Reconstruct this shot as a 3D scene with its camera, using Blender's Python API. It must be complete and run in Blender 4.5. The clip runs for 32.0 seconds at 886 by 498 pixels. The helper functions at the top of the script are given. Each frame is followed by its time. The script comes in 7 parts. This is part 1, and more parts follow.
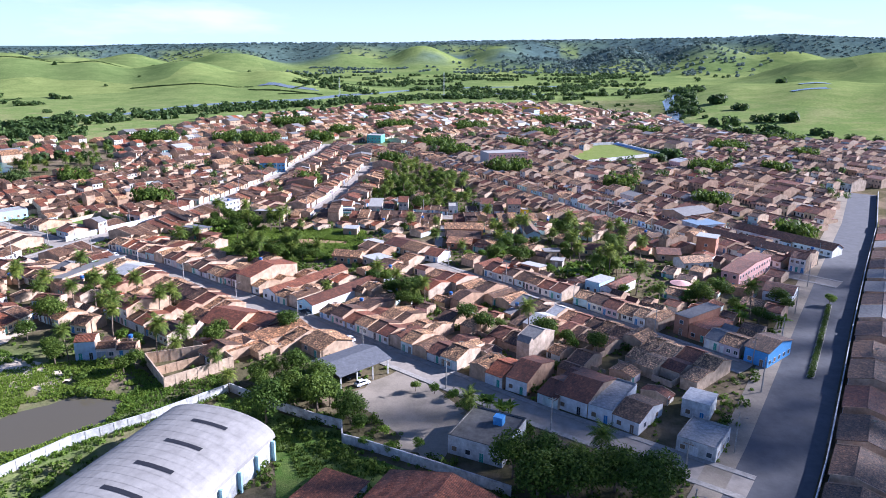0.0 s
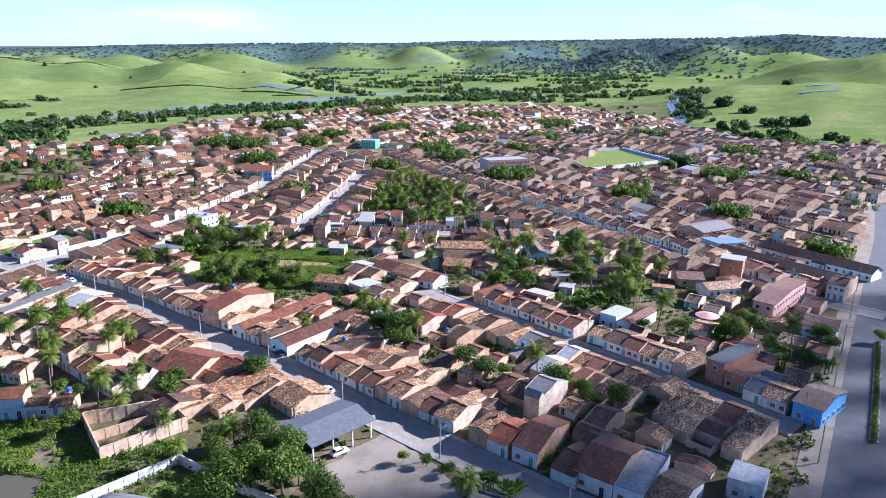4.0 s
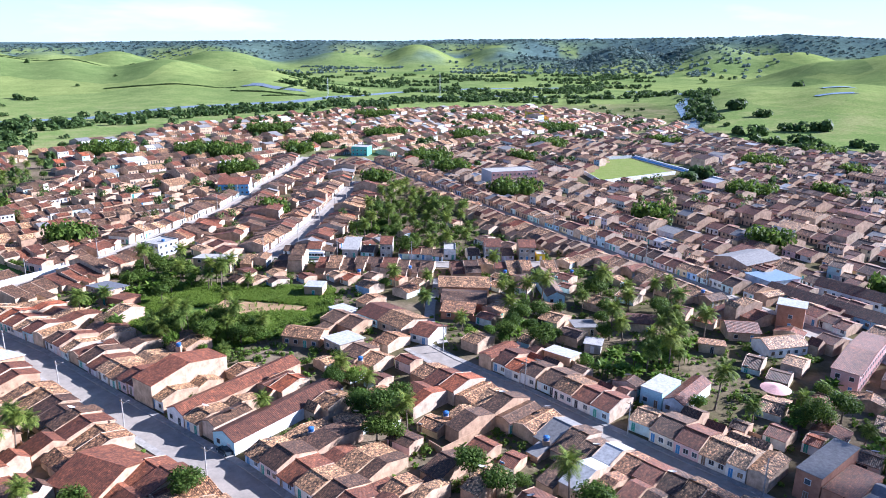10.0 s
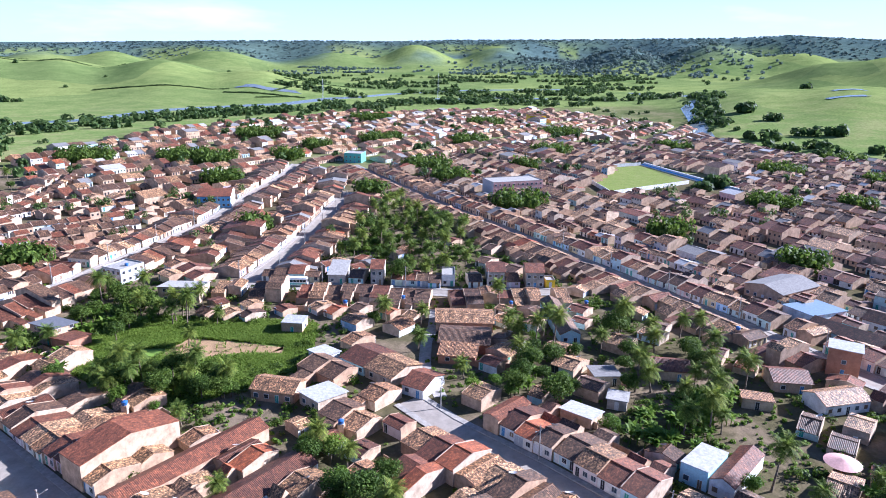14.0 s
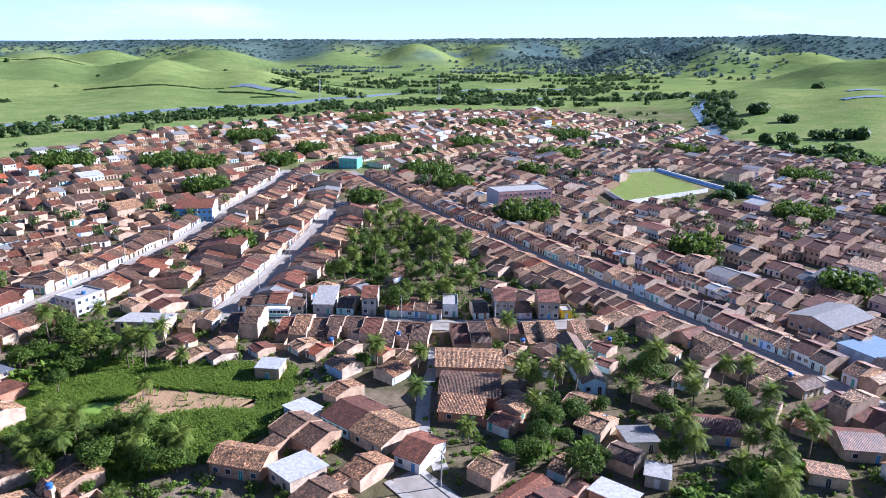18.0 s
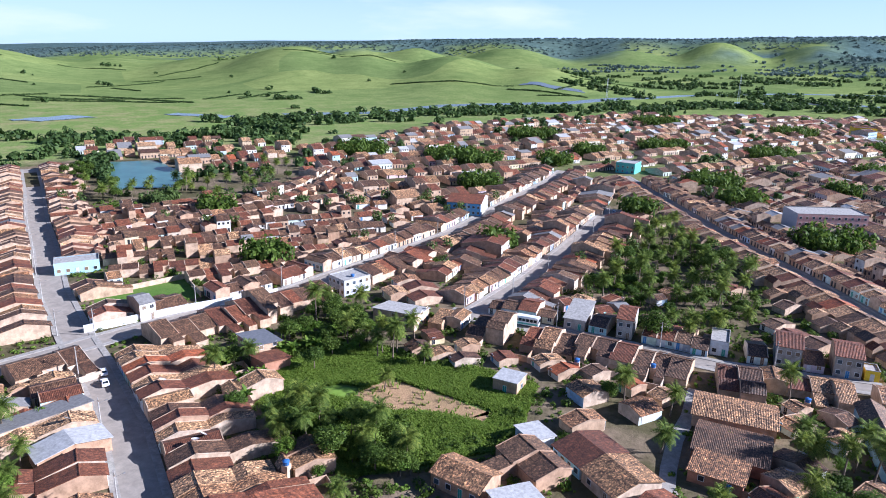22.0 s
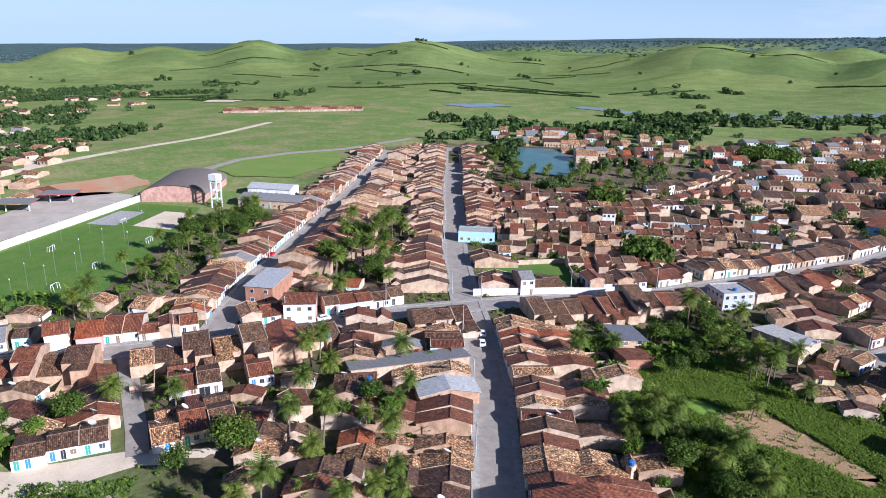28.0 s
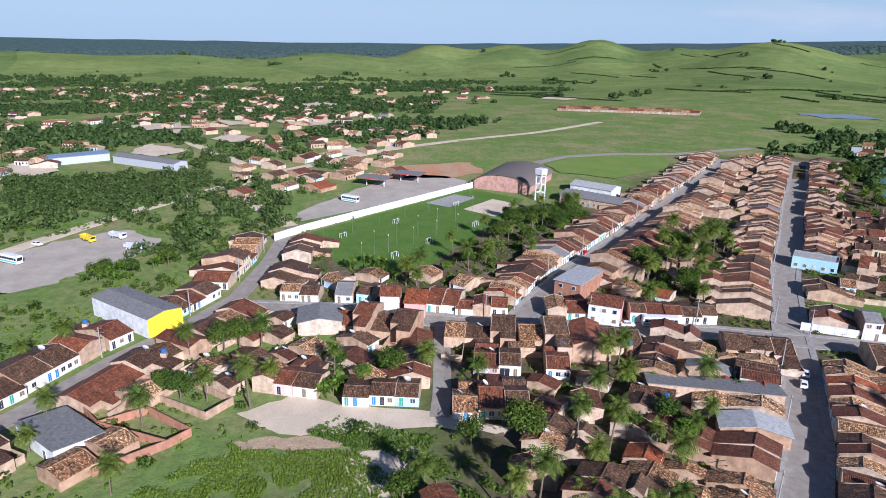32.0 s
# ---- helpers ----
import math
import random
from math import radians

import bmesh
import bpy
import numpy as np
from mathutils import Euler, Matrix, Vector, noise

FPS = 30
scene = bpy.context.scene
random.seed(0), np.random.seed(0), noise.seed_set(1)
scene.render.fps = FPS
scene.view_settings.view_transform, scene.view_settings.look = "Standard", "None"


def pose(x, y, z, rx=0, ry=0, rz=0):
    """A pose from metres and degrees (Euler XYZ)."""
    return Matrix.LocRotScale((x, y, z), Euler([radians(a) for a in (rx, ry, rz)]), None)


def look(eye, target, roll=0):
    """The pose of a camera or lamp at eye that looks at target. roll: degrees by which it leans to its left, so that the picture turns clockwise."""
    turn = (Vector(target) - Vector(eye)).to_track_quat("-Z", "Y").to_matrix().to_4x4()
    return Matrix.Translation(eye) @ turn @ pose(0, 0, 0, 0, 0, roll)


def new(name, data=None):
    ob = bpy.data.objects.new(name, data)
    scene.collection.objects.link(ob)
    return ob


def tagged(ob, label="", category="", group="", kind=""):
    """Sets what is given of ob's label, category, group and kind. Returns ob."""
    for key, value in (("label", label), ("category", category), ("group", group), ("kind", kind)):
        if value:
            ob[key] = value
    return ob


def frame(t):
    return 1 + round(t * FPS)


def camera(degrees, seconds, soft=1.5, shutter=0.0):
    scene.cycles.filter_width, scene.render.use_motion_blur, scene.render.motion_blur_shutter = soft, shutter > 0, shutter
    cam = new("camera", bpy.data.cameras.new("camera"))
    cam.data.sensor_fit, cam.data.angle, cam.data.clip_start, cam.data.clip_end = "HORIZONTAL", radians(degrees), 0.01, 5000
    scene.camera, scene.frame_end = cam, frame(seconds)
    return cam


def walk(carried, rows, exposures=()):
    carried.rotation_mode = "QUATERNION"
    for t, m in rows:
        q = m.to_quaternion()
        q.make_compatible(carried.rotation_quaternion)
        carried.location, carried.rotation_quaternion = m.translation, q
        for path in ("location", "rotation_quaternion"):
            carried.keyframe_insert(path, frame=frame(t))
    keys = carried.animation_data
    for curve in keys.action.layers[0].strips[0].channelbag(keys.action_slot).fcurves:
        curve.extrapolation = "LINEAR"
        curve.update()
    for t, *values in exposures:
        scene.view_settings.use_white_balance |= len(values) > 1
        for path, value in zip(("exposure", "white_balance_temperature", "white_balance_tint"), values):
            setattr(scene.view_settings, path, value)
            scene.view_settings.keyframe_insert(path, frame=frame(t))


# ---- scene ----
cam = camera(64.7, 32.0, soft=0.95)

PATH = [
    (0, (-0.097, 6.315, 84.996), (-0.113, 8.237, 84.444), 0.9),
    (1, (0.073, 14.214, 85.012), (0.058, 16.137, 84.462), 0.9),
    (2, (0.287, 22.115, 85.023), (0.272, 24.037, 84.472), 0.9),
    (3, (0.546, 30.089, 85.116), (0.531, 32.012, 84.565), 0.9),
    (3.5, (0.651, 34.082, 85.165), (0.637, 36.004, 84.615), 0.9),
    (5.5, (0.798, 50.535, 85.618), (0.785, 52.457, 85.063), 0.9),
    (6, (0.759, 54.884, 85.656), (0.747, 56.805, 85.101), 0.9),
    (7, (0.424, 63.635, 85.671), (0.414, 65.556, 85.114), 1.1),
    (8, (0.049, 72.168, 85.667), (0.043, 74.089, 85.111), 1.2),
    (9, (-0.165, 80.533, 85.654), (-0.17, 82.454, 85.099), 1.2),
    (10, (-0.27, 88.869, 85.69), (-0.274, 90.79, 85.135), 1.2),
    (11, (-0.36, 97.142, 85.781), (-0.363, 99.064, 85.227), 1.3),
    (12, (-0.348, 105.346, 85.877), (-0.35, 107.268, 85.324), 1.3),
    (13, (-0.304, 113.542, 85.907), (-0.305, 115.464, 85.354), 1.3),
    (14, (-0.262, 121.767, 85.884), (-0.262, 123.689, 85.33), 1.3),
    (15, (-0.147, 129.964, 85.945), (-0.148, 131.886, 85.392), 1.3),
    (15.5, (-0.137, 134.069, 85.921), (-0.139, 135.991, 85.368), 1.4),
    (17.5, (-0.446, 150.677, 85.603), (-0.449, 152.598, 85.048), 1.4),
    (18, (-0.486, 154.87, 85.562), (-0.489, 156.791, 85.005), 1.3),
    (18.5, (-0.521, 158.895, 85.547), (-0.528, 160.815, 84.99), 1.3),
    (19, (-0.548, 162.324, 85.529), (-0.716, 164.237, 84.97), 1.3),
    (20, (-0.269, 167.296, 85.411), (-0.737, 169.157, 84.847), 1.4),
    (21, (0.033, 169.525, 85.207), (-0.575, 171.343, 84.637), 1.4),
    (22, (0.378, 169.907, 85.08), (-0.368, 171.67, 84.504), 1.3),
    (23, (0.536, 169.933, 84.908), (-0.361, 171.623, 84.325), 1.3),
    (24, (0.748, 169.908, 84.783), (-0.298, 171.508, 84.196), 1.3),
    (25, (0.784, 169.824, 84.661), (-0.401, 171.322, 84.069), 1.3),
    (25.5, (0.689, 169.851, 84.632), (-0.562, 171.294, 84.039), 1.3),
    (27.5, (-0.06, 170.029, 84.339), (-1.556, 171.211, 83.736), 1.4),
    (28, (-0.15, 170.031, 84.317), (-1.704, 171.135, 83.711), 1.3),
    (29, (-0.326, 170.017, 84.337), (-1.987, 170.948, 83.724), 1.2),
    (30, (-0.395, 169.882, 84.446), (-2.156, 170.601, 83.83), 1.2),
    (31, (-0.192, 169.749, 84.543), (-2.029, 170.236, 83.922), 1.2),
    (32, (-0.078, 169.685, 84.546), (-1.955, 169.981, 83.921), 1.2),
]
walk(cam, [(t, look(eye, target, roll)) for t, eye, target, roll in PATH],
     [(0, 1.24, 5380, 23), (6, 1.38, 5300, 20), (10, 1.46, 5270, 20), (15, 1.36, 5250, 22), (19, 1.18, 5260, 21), (22, 1.0, 5330, 19), (25, 0.86, 5430, 17), (28, 0.66, 5450, 18), (32, 0.37, 5450, 18)])

# ---- world, sun ----
def material(name, rough=0.85):
    m = bpy.data.materials.new(name)
    m.use_nodes = True
    b = m.node_tree.nodes["Principled BSDF"]
    b.inputs["Roughness"].default_value = rough
    b.inputs["Specular IOR Level"].default_value = 0.3
    return m, m.node_tree.nodes, m.node_tree.links, b


def noise_node(n, l, scale, detail=4, coord=None, rough=0.6):
    t = n.new("ShaderNodeTexNoise")
    t.inputs["Scale"].default_value, t.inputs["Detail"].default_value = scale, detail
    t.inputs["Roughness"].default_value = rough
    if coord is not None:
        l.new(coord, t.inputs["Vector"])
    return t.outputs["Fac"]


def ramp(n, l, fac, stops, sharp=False):
    r = n.new("ShaderNodeValToRGB")
    e = r.color_ramp.elements
    while len(e) < len(stops):
        e.new(0.5)
    for el, (p, c) in zip(e, stops):
        el.position, el.color = p, (*c, 1)
    if sharp:
        r.color_ramp.interpolation = "CONSTANT"
    l.new(fac, r.inputs[0])
    return r.outputs[0]


def mix(n, l, kind, fac, a, b):
    m = n.new("ShaderNodeMix")
    m.data_type, m.blend_type = "RGBA", kind
    for sock, v in ((m.inputs[0], fac), (m.inputs[6], a), (m.inputs[7], b)):
        if isinstance(v, (int, float)):
            sock.default_value = v
        elif isinstance(v, tuple):
            sock.default_value = (*v, 1)
        else:
            l.new(v, sock)
    return m.outputs[2]


def bump(n, l, b, height, strength, dist):
    k = n.new("ShaderNodeBump")
    k.inputs["Strength"].default_value, k.inputs["Distance"].default_value = strength, dist
    l.new(height, k.inputs["Height"])
    l.new(k.outputs[0], b.inputs["Normal"])


def rand(n):
    return n.new("ShaderNodeObjectInfo").outputs["Random"]


def tone(n, l):
    """A thing's own random number; houses joined into one mesh carry theirs as a face attribute."""
    a, s, f = n.new("ShaderNodeAttribute"), n.new("ShaderNodeMath"), n.new("ShaderNodeMath")
    a.attribute_name = "tone"
    l.new(rand(n), s.inputs[0])
    l.new(a.outputs["Fac"], s.inputs[1])
    f.operation = "FRACT"
    l.new(s.outputs[0], f.inputs[0])
    return f.outputs[0]


def where(n):
    return n.new("ShaderNodeNewGeometry").outputs["Position"]


def stretched(n, l, coord, sx, sy, sz):
    m = n.new("ShaderNodeMapping")
    m.inputs["Scale"].default_value = (sx, sy, sz)
    l.new(coord, m.inputs["Vector"])
    return m.outputs[0]


SUN_AZ = radians(72)      # from +y towards +x
SUN_EL = radians(25)
world = bpy.data.worlds.new("world")
scene.world = world
world.use_nodes = True
wn, wl = world.node_tree.nodes, world.node_tree.links
sky = wn.new("ShaderNodeTexSky")
sky.sky_type = "NISHITA"
sky.sun_disc = False
sky.sun_elevation, sky.sun_rotation = SUN_EL, SUN_AZ
sky.air_density, sky.dust_density, sky.ozone_density = 1.0, 0.12, 3.0
cool = wn.new("ShaderNodeMix")
cool.data_type, cool.blend_type = "RGBA", "MULTIPLY"
cool.inputs[0].default_value, cool.inputs[7].default_value = 1.0, (0.92, 1.0, 1.17, 1)
wl.new(sky.outputs[0], cool.inputs[6])
puff = noise_node(wn, wl, 3.0, 6, stretched(wn, wl, wn.new("ShaderNodeTexCoord").outputs["Generated"], 1.0, 1.0, 5.0), 0.55)
split = wn.new("ShaderNodeSeparateXYZ")
wl.new(wn.new("ShaderNodeTexCoord").outputs["Generated"], split.inputs[0])
pale = mix(wn, wl, "MIX", ramp(wn, wl, split.outputs[2], [(0.0, (0.8, 0.8, 0.8)), (0.07, (0.5, 0.5, 0.5)), (0.2, (0, 0, 0))]), cool.outputs[2], (7.6, 10.0, 11.9))
veil = mix(wn, wl, "MIX", ramp(wn, wl, puff, [(0.58, (0, 0, 0)), (0.74, (0.6, 0.6, 0.6))]), pale, (10.4, 10.8, 11.2))
wl.new(veil, wn["Background"].inputs[0])
wn["Background"].inputs[1].default_value = 0.05
sun = new("sun", bpy.data.lights.new("sun", "SUN"))
sun.data.energy, sun.data.angle, sun.data.color = 6.2, radians(0.6), (1.0, 0.95, 0.88)
sun.matrix_world = look((math.sin(SUN_AZ) * 300, math.cos(SUN_AZ) * 300, 300 * math.tan(SUN_EL)), (0, 0, 0))

# ---- materials ----
def tile_material(name, stops, speck=1.0):
    """Old clay roof tiles: rows down the slope, sun-bleached and sooty patches."""
    m, n, l, b = material(name, 0.6)
    b.inputs["Specular IOR Level"].default_value = 0.38
    uv = n.new("ShaderNodeTexCoord").outputs["UV"]
    base = ramp(n, l, tone(n, l), stops)
    pos = where(n)
    streak = noise_node(n, l, 1.0, 3, stretched(n, l, uv, 4.5, 0.45, 1))
    blotch = noise_node(n, l, 0.55, 5, pos, 0.7)
    fine = noise_node(n, l, 1.7, 5, stretched(n, l, pos, 1.0, 1.0, 2.0), 0.85)
    c = mix(n, l, "MULTIPLY", 1.0, base, ramp(n, l, streak, [(0.3, (0.52, 0.50, 0.49)), (0.7, (1.28, 1.25, 1.2))]))
    c = mix(n, l, "MULTIPLY", 1.0, c, ramp(n, l, blotch, [(0.3, (0.55, 0.53, 0.52)), (0.5, (0.95, 0.95, 0.95)), (0.72, (1.35, 1.3, 1.22))]))
    c = mix(n, l, "MULTIPLY", 0.35 + 0.5 * speck, c, ramp(n, l, fine, [(0.37, (0.25, 0.22, 0.20)), (0.5, (0.9, 0.88, 0.86)), (0.63, (2.1, 2.0, 1.85))]))
    cell = n.new("ShaderNodeTexVoronoi")
    cell.inputs["Scale"].default_value = 3.4
    l.new(stretched(n, l, uv, 1.15, 0.85, 1), cell.inputs["Vector"])
    pick = n.new("ShaderNodeSeparateColor")
    l.new(cell.outputs["Color"], pick.inputs[0])
    c = mix(n, l, "MULTIPLY", speck, c, ramp(n, l, pick.outputs[0], [(0.0, (0.22, 0.19, 0.17)), (0.3, (0.6, 0.57, 0.54)), (0.55, (0.95, 0.93, 0.9)), (0.8, (1.45, 1.38, 1.26)), (1.0, (2.5, 2.35, 2.1))]))
    l.new(c, b.inputs["Base Color"])
    w = n.new("ShaderNodeTexWave")
    w.inputs["Scale"].default_value = 0.9
    w.inputs["Distortion"].default_value = 1.5
    l.new(uv, w.inputs["Vector"])
    add = n.new("ShaderNodeMath")
    add.operation = "ADD"
    l.new(w.outputs["Fac"], add.inputs[0])
    l.new(fine, add.inputs[1])
    bump(n, l, b, add.outputs[0], 0.7, 0.09)
    return m


def plaster_material(name, stops, dirt=0.5):
    m, n, l, b = material(name, 0.9)
    base = ramp(n, l, tone(n, l), stops)
    pos = where(n)
    big = noise_node(n, l, 0.5, 5, pos, 0.7)
    drip = noise_node(n, l, 1.0, 4, stretched(n, l, pos, 0.9, 0.9, 0.3))
    k = 1 - dirt
    c = mix(n, l, "MULTIPLY", 1.0, base, ramp(n, l, big, [(0.3, (k, k * 0.97, k * 0.93)), (0.62, (1.05, 1.05, 1.05))]))
    c = mix(n, l, "MULTIPLY", 0.45, c, ramp(n, l, drip, [(0.30, (k, k, k)), (0.62, (1.0, 1.0, 1.0))]))
    l.new(c, b.inputs["Base Color"])
    bump(n, l, b, noise_node(n, l, 9, 3, pos), 0.25, 0.02)
    return m


def plain_material(name, color, rough=0.7, metal=0.0, vary=0.25, scale=1.2):
    m, n, l, b = material(name, rough)
    pos = where(n)
    k = 1 - vary
    c = mix(n, l, "MULTIPLY", 1.0, color, ramp(n, l, noise_node(n, l, scale, 5, pos, 0.7), [(0.3, (k, k, k)), (0.7, (1.1, 1.1, 1.1))]))
    l.new(c, b.inputs["Base Color"])
    b.inputs["Metallic"].default_value = metal
    return m


def leaf_material(name, dark, light, rough=0.6):
    m, n, l, b = material(name, rough)
    g = n.new("ShaderNodeNewGeometry").outputs["Random Per Island"]
    c = ramp(n, l, g, [(0.0, dark), (1.0, light)])
    c = mix(n, l, "MULTIPLY", 1.0, c, ramp(n, l, rand(n), [(0.0, (0.75, 0.8, 0.8)), (1.0, (1.25, 1.12, 1.0))]))
    l.new(c, b.inputs["Base Color"])
    b.inputs["Specular IOR Level"].default_value = 0.12
    thin, both, out = n.new("ShaderNodeBsdfTranslucent"), n.new("ShaderNodeMixShader"), n["Material Output"]
    l.new(c, thin.inputs[0])
    both.inputs[0].default_value = 0.4
    l.new(b.outputs[0], both.inputs[1])
    l.new(thin.outputs[0], both.inputs[2])
    l.new(both.outputs[0], out.inputs[0])
    return m


TILE_OLD = tile_material("old_clay_tiles", [(0.0, (0.22, 0.130, 0.070)), (0.25, (0.33, 0.206, 0.114)), (0.5, (0.44, 0.288, 0.168)), (0.75, (0.25, 0.132, 0.070)), (1.0, (0.37, 0.232, 0.130))])
TILE_RED = tile_material("red_clay_tiles", [(0.0, (0.150, 0.056, 0.030)), (0.4, (0.210, 0.078, 0.040)), (0.8, (0.108, 0.044, 0.026)), (1.0, (0.250, 0.088, 0.043))], 0.4)
TILE_BROWN = tile_material("sooty_brown_tiles", [(0.0, (0.108, 0.062, 0.038)), (0.35, (0.140, 0.082, 0.050)), (0.7, (0.088, 0.047, 0.030)), (1.0, (0.170, 0.105, 0.064))], 0.7)
TILE_ORANGE = tile_material("new_orange_tiles", [(0.0, (0.368, 0.109, 0.041)), (1.0, (0.304, 0.092, 0.036))], 0.3)
FIBRE = plain_material("fibre_cement", (0.23, 0.22, 0.21), 0.85, 0, 0.45)
ZINC = plain_material("white_metal_sheet", (0.50, 0.49, 0.47), 0.5, 0.1, 0.45)
PLASTER = plaster_material("bare_plaster", [(0.0, (0.524, 0.362, 0.236)), (0.35, (0.605, 0.459, 0.327)), (0.7, (0.484, 0.303, 0.190)), (1.0, (0.625, 0.508, 0.391))], 0.45)
FACADE = plaster_material("painted_facade", [(0.0, (0.72, 0.71, 0.68)), (0.30, (0.74, 0.70, 0.62)), (0.42, (0.42, 0.66, 0.66)), (0.50, (0.72, 0.72, 0.70)),
                                             (0.62, (0.70, 0.56, 0.30)), (0.70, (0.74, 0.71, 0.68)), (0.82, (0.68, 0.46, 0.44)), (0.9, (0.42, 0.58, 0.74)), (1.0, (0.62, 0.70, 0.56))], 0.3)
WHITE = plaster_material("white_paint", [(0.0, (0.76, 0.76, 0.74)), (1.0, (0.72, 0.73, 0.73))], 0.3)
BRICK = plaster_material("bare_red_brick", [(0.0, (0.44, 0.21, 0.13)), (1.0, (0.38, 0.19, 0.12))], 0.35)
CONCRETE = plain_material("stained_concrete", (0.40, 0.38, 0.35), 0.9, 0, 0.5)
ASPHALT = plain_material("worn_paving", (0.32, 0.278, 0.232), 0.9, 0, 0.3, 0.35)
KERB = plain_material("pavement_cement", (0.36, 0.33, 0.29), 0.9, 0, 0.4, 0.8)
AVTAR = plain_material("worn_grey_asphalt", (0.10, 0.10, 0.107), 0.85, 0, 0.3, 0.25)
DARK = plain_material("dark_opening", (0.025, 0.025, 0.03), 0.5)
WOOD = plain_material("weathered_wood", (0.20, 0.14, 0.09), 0.8)
BLUEPLASTIC = plain_material("blue_plastic", (0.04, 0.13, 0.34), 0.5, 0, 0.1)
LEAF = leaf_material("leaves", (0.028, 0.060, 0.010), (0.125, 0.195, 0.034))
LEAF_LIGHT = leaf_material("light_leaves", (0.075, 0.14, 0.018), (0.18, 0.28, 0.042))
GRASSBLADE = leaf_material("grass_blades", (0.10, 0.18, 0.022), (0.20, 0.29, 0.05))
PALMLEAF = leaf_material("palm_fronds", (0.055, 0.10, 0.018), (0.21, 0.265, 0.05), 0.7)
LEAF_FAR = leaf_material("dark_woodland_leaves", (0.036, 0.070, 0.022), (0.105, 0.165, 0.048))
# far-ridge leaves, paled and blued so the colour carries the distance haze
LEAF_HAZED = leaf_material("hazed_ridge_leaves", (0.105, 0.160, 0.150), (0.165, 0.225, 0.200))
BARK = plain_material("bark", (0.16, 0.12, 0.085), 0.9, 0, 0.4, 3)
WATER, _n, _l, _b = material("still_water", 0.22)
_b.inputs["Base Color"].default_value = (0.15, 0.17, 0.165, 1)
bump(_n, _l, _b, noise_node(_n, _l, 0.8, 3, where(_n)), 0.08, 0.05)
MUDDY, _n, _l, _b = material("muddy_water", 0.15)
_b.inputs["Base Color"].default_value = (0.10, 0.085, 0.055, 1)


def lawn_material(name, a, c2, scale=0.15, relief=0.6):
    m, n, l, b = material(name, 1.0)
    b.inputs["Specular IOR Level"].default_value = 0.05
    pos = where(n)
    c = mix(n, l, "MIX", ramp(n, l, noise_node(n, l, scale, 6, pos, 0.7), [(0.4, (0, 0, 0)), (0.62, (1, 1, 1))]), a, c2)
    c = mix(n, l, "MULTIPLY", 1.0, c, ramp(n, l, noise_node(n, l, 2.2, 4, pos, 0.8), [(0.3, (0.6, 0.6, 0.6)) if relief > 0.2 else (0.3, (0.86, 0.85, 0.84)), (0.7, (1.25, 1.25, 1.2)) if relief > 0.2 else (0.7, (1.08, 1.08, 1.07))]))
    l.new(c, b.inputs["Base Color"])
    bump(n, l, b, noise_node(n, l, 3.0, 4, pos), relief, 0.3 if relief > 0.2 else 0.06)
    return m


LAWN = lawn_material("pitch_grass", (0.095, 0.18, 0.034), (0.13, 0.20, 0.045))
ROUGHGRASS = lawn_material("rough_grass", (0.085, 0.16, 0.028), (0.17, 0.21, 0.06))
GRAVEL = lawn_material("trodden_gravel", (0.31, 0.265, 0.21), (0.22, 0.19, 0.15), 0.1, 0.15)
PALEGRIT = lawn_material("pale_grit", (0.47, 0.41, 0.34), (0.38, 0.33, 0.27), 0.1, 0.15)
SAND = lawn_material("pale_sand", (0.66, 0.54, 0.40), (0.54, 0.44, 0.32), 0.1, 0.12)
EARTH = lawn_material("bare_earth", (0.42, 0.265, 0.15), (0.33, 0.225, 0.12), 0.12)


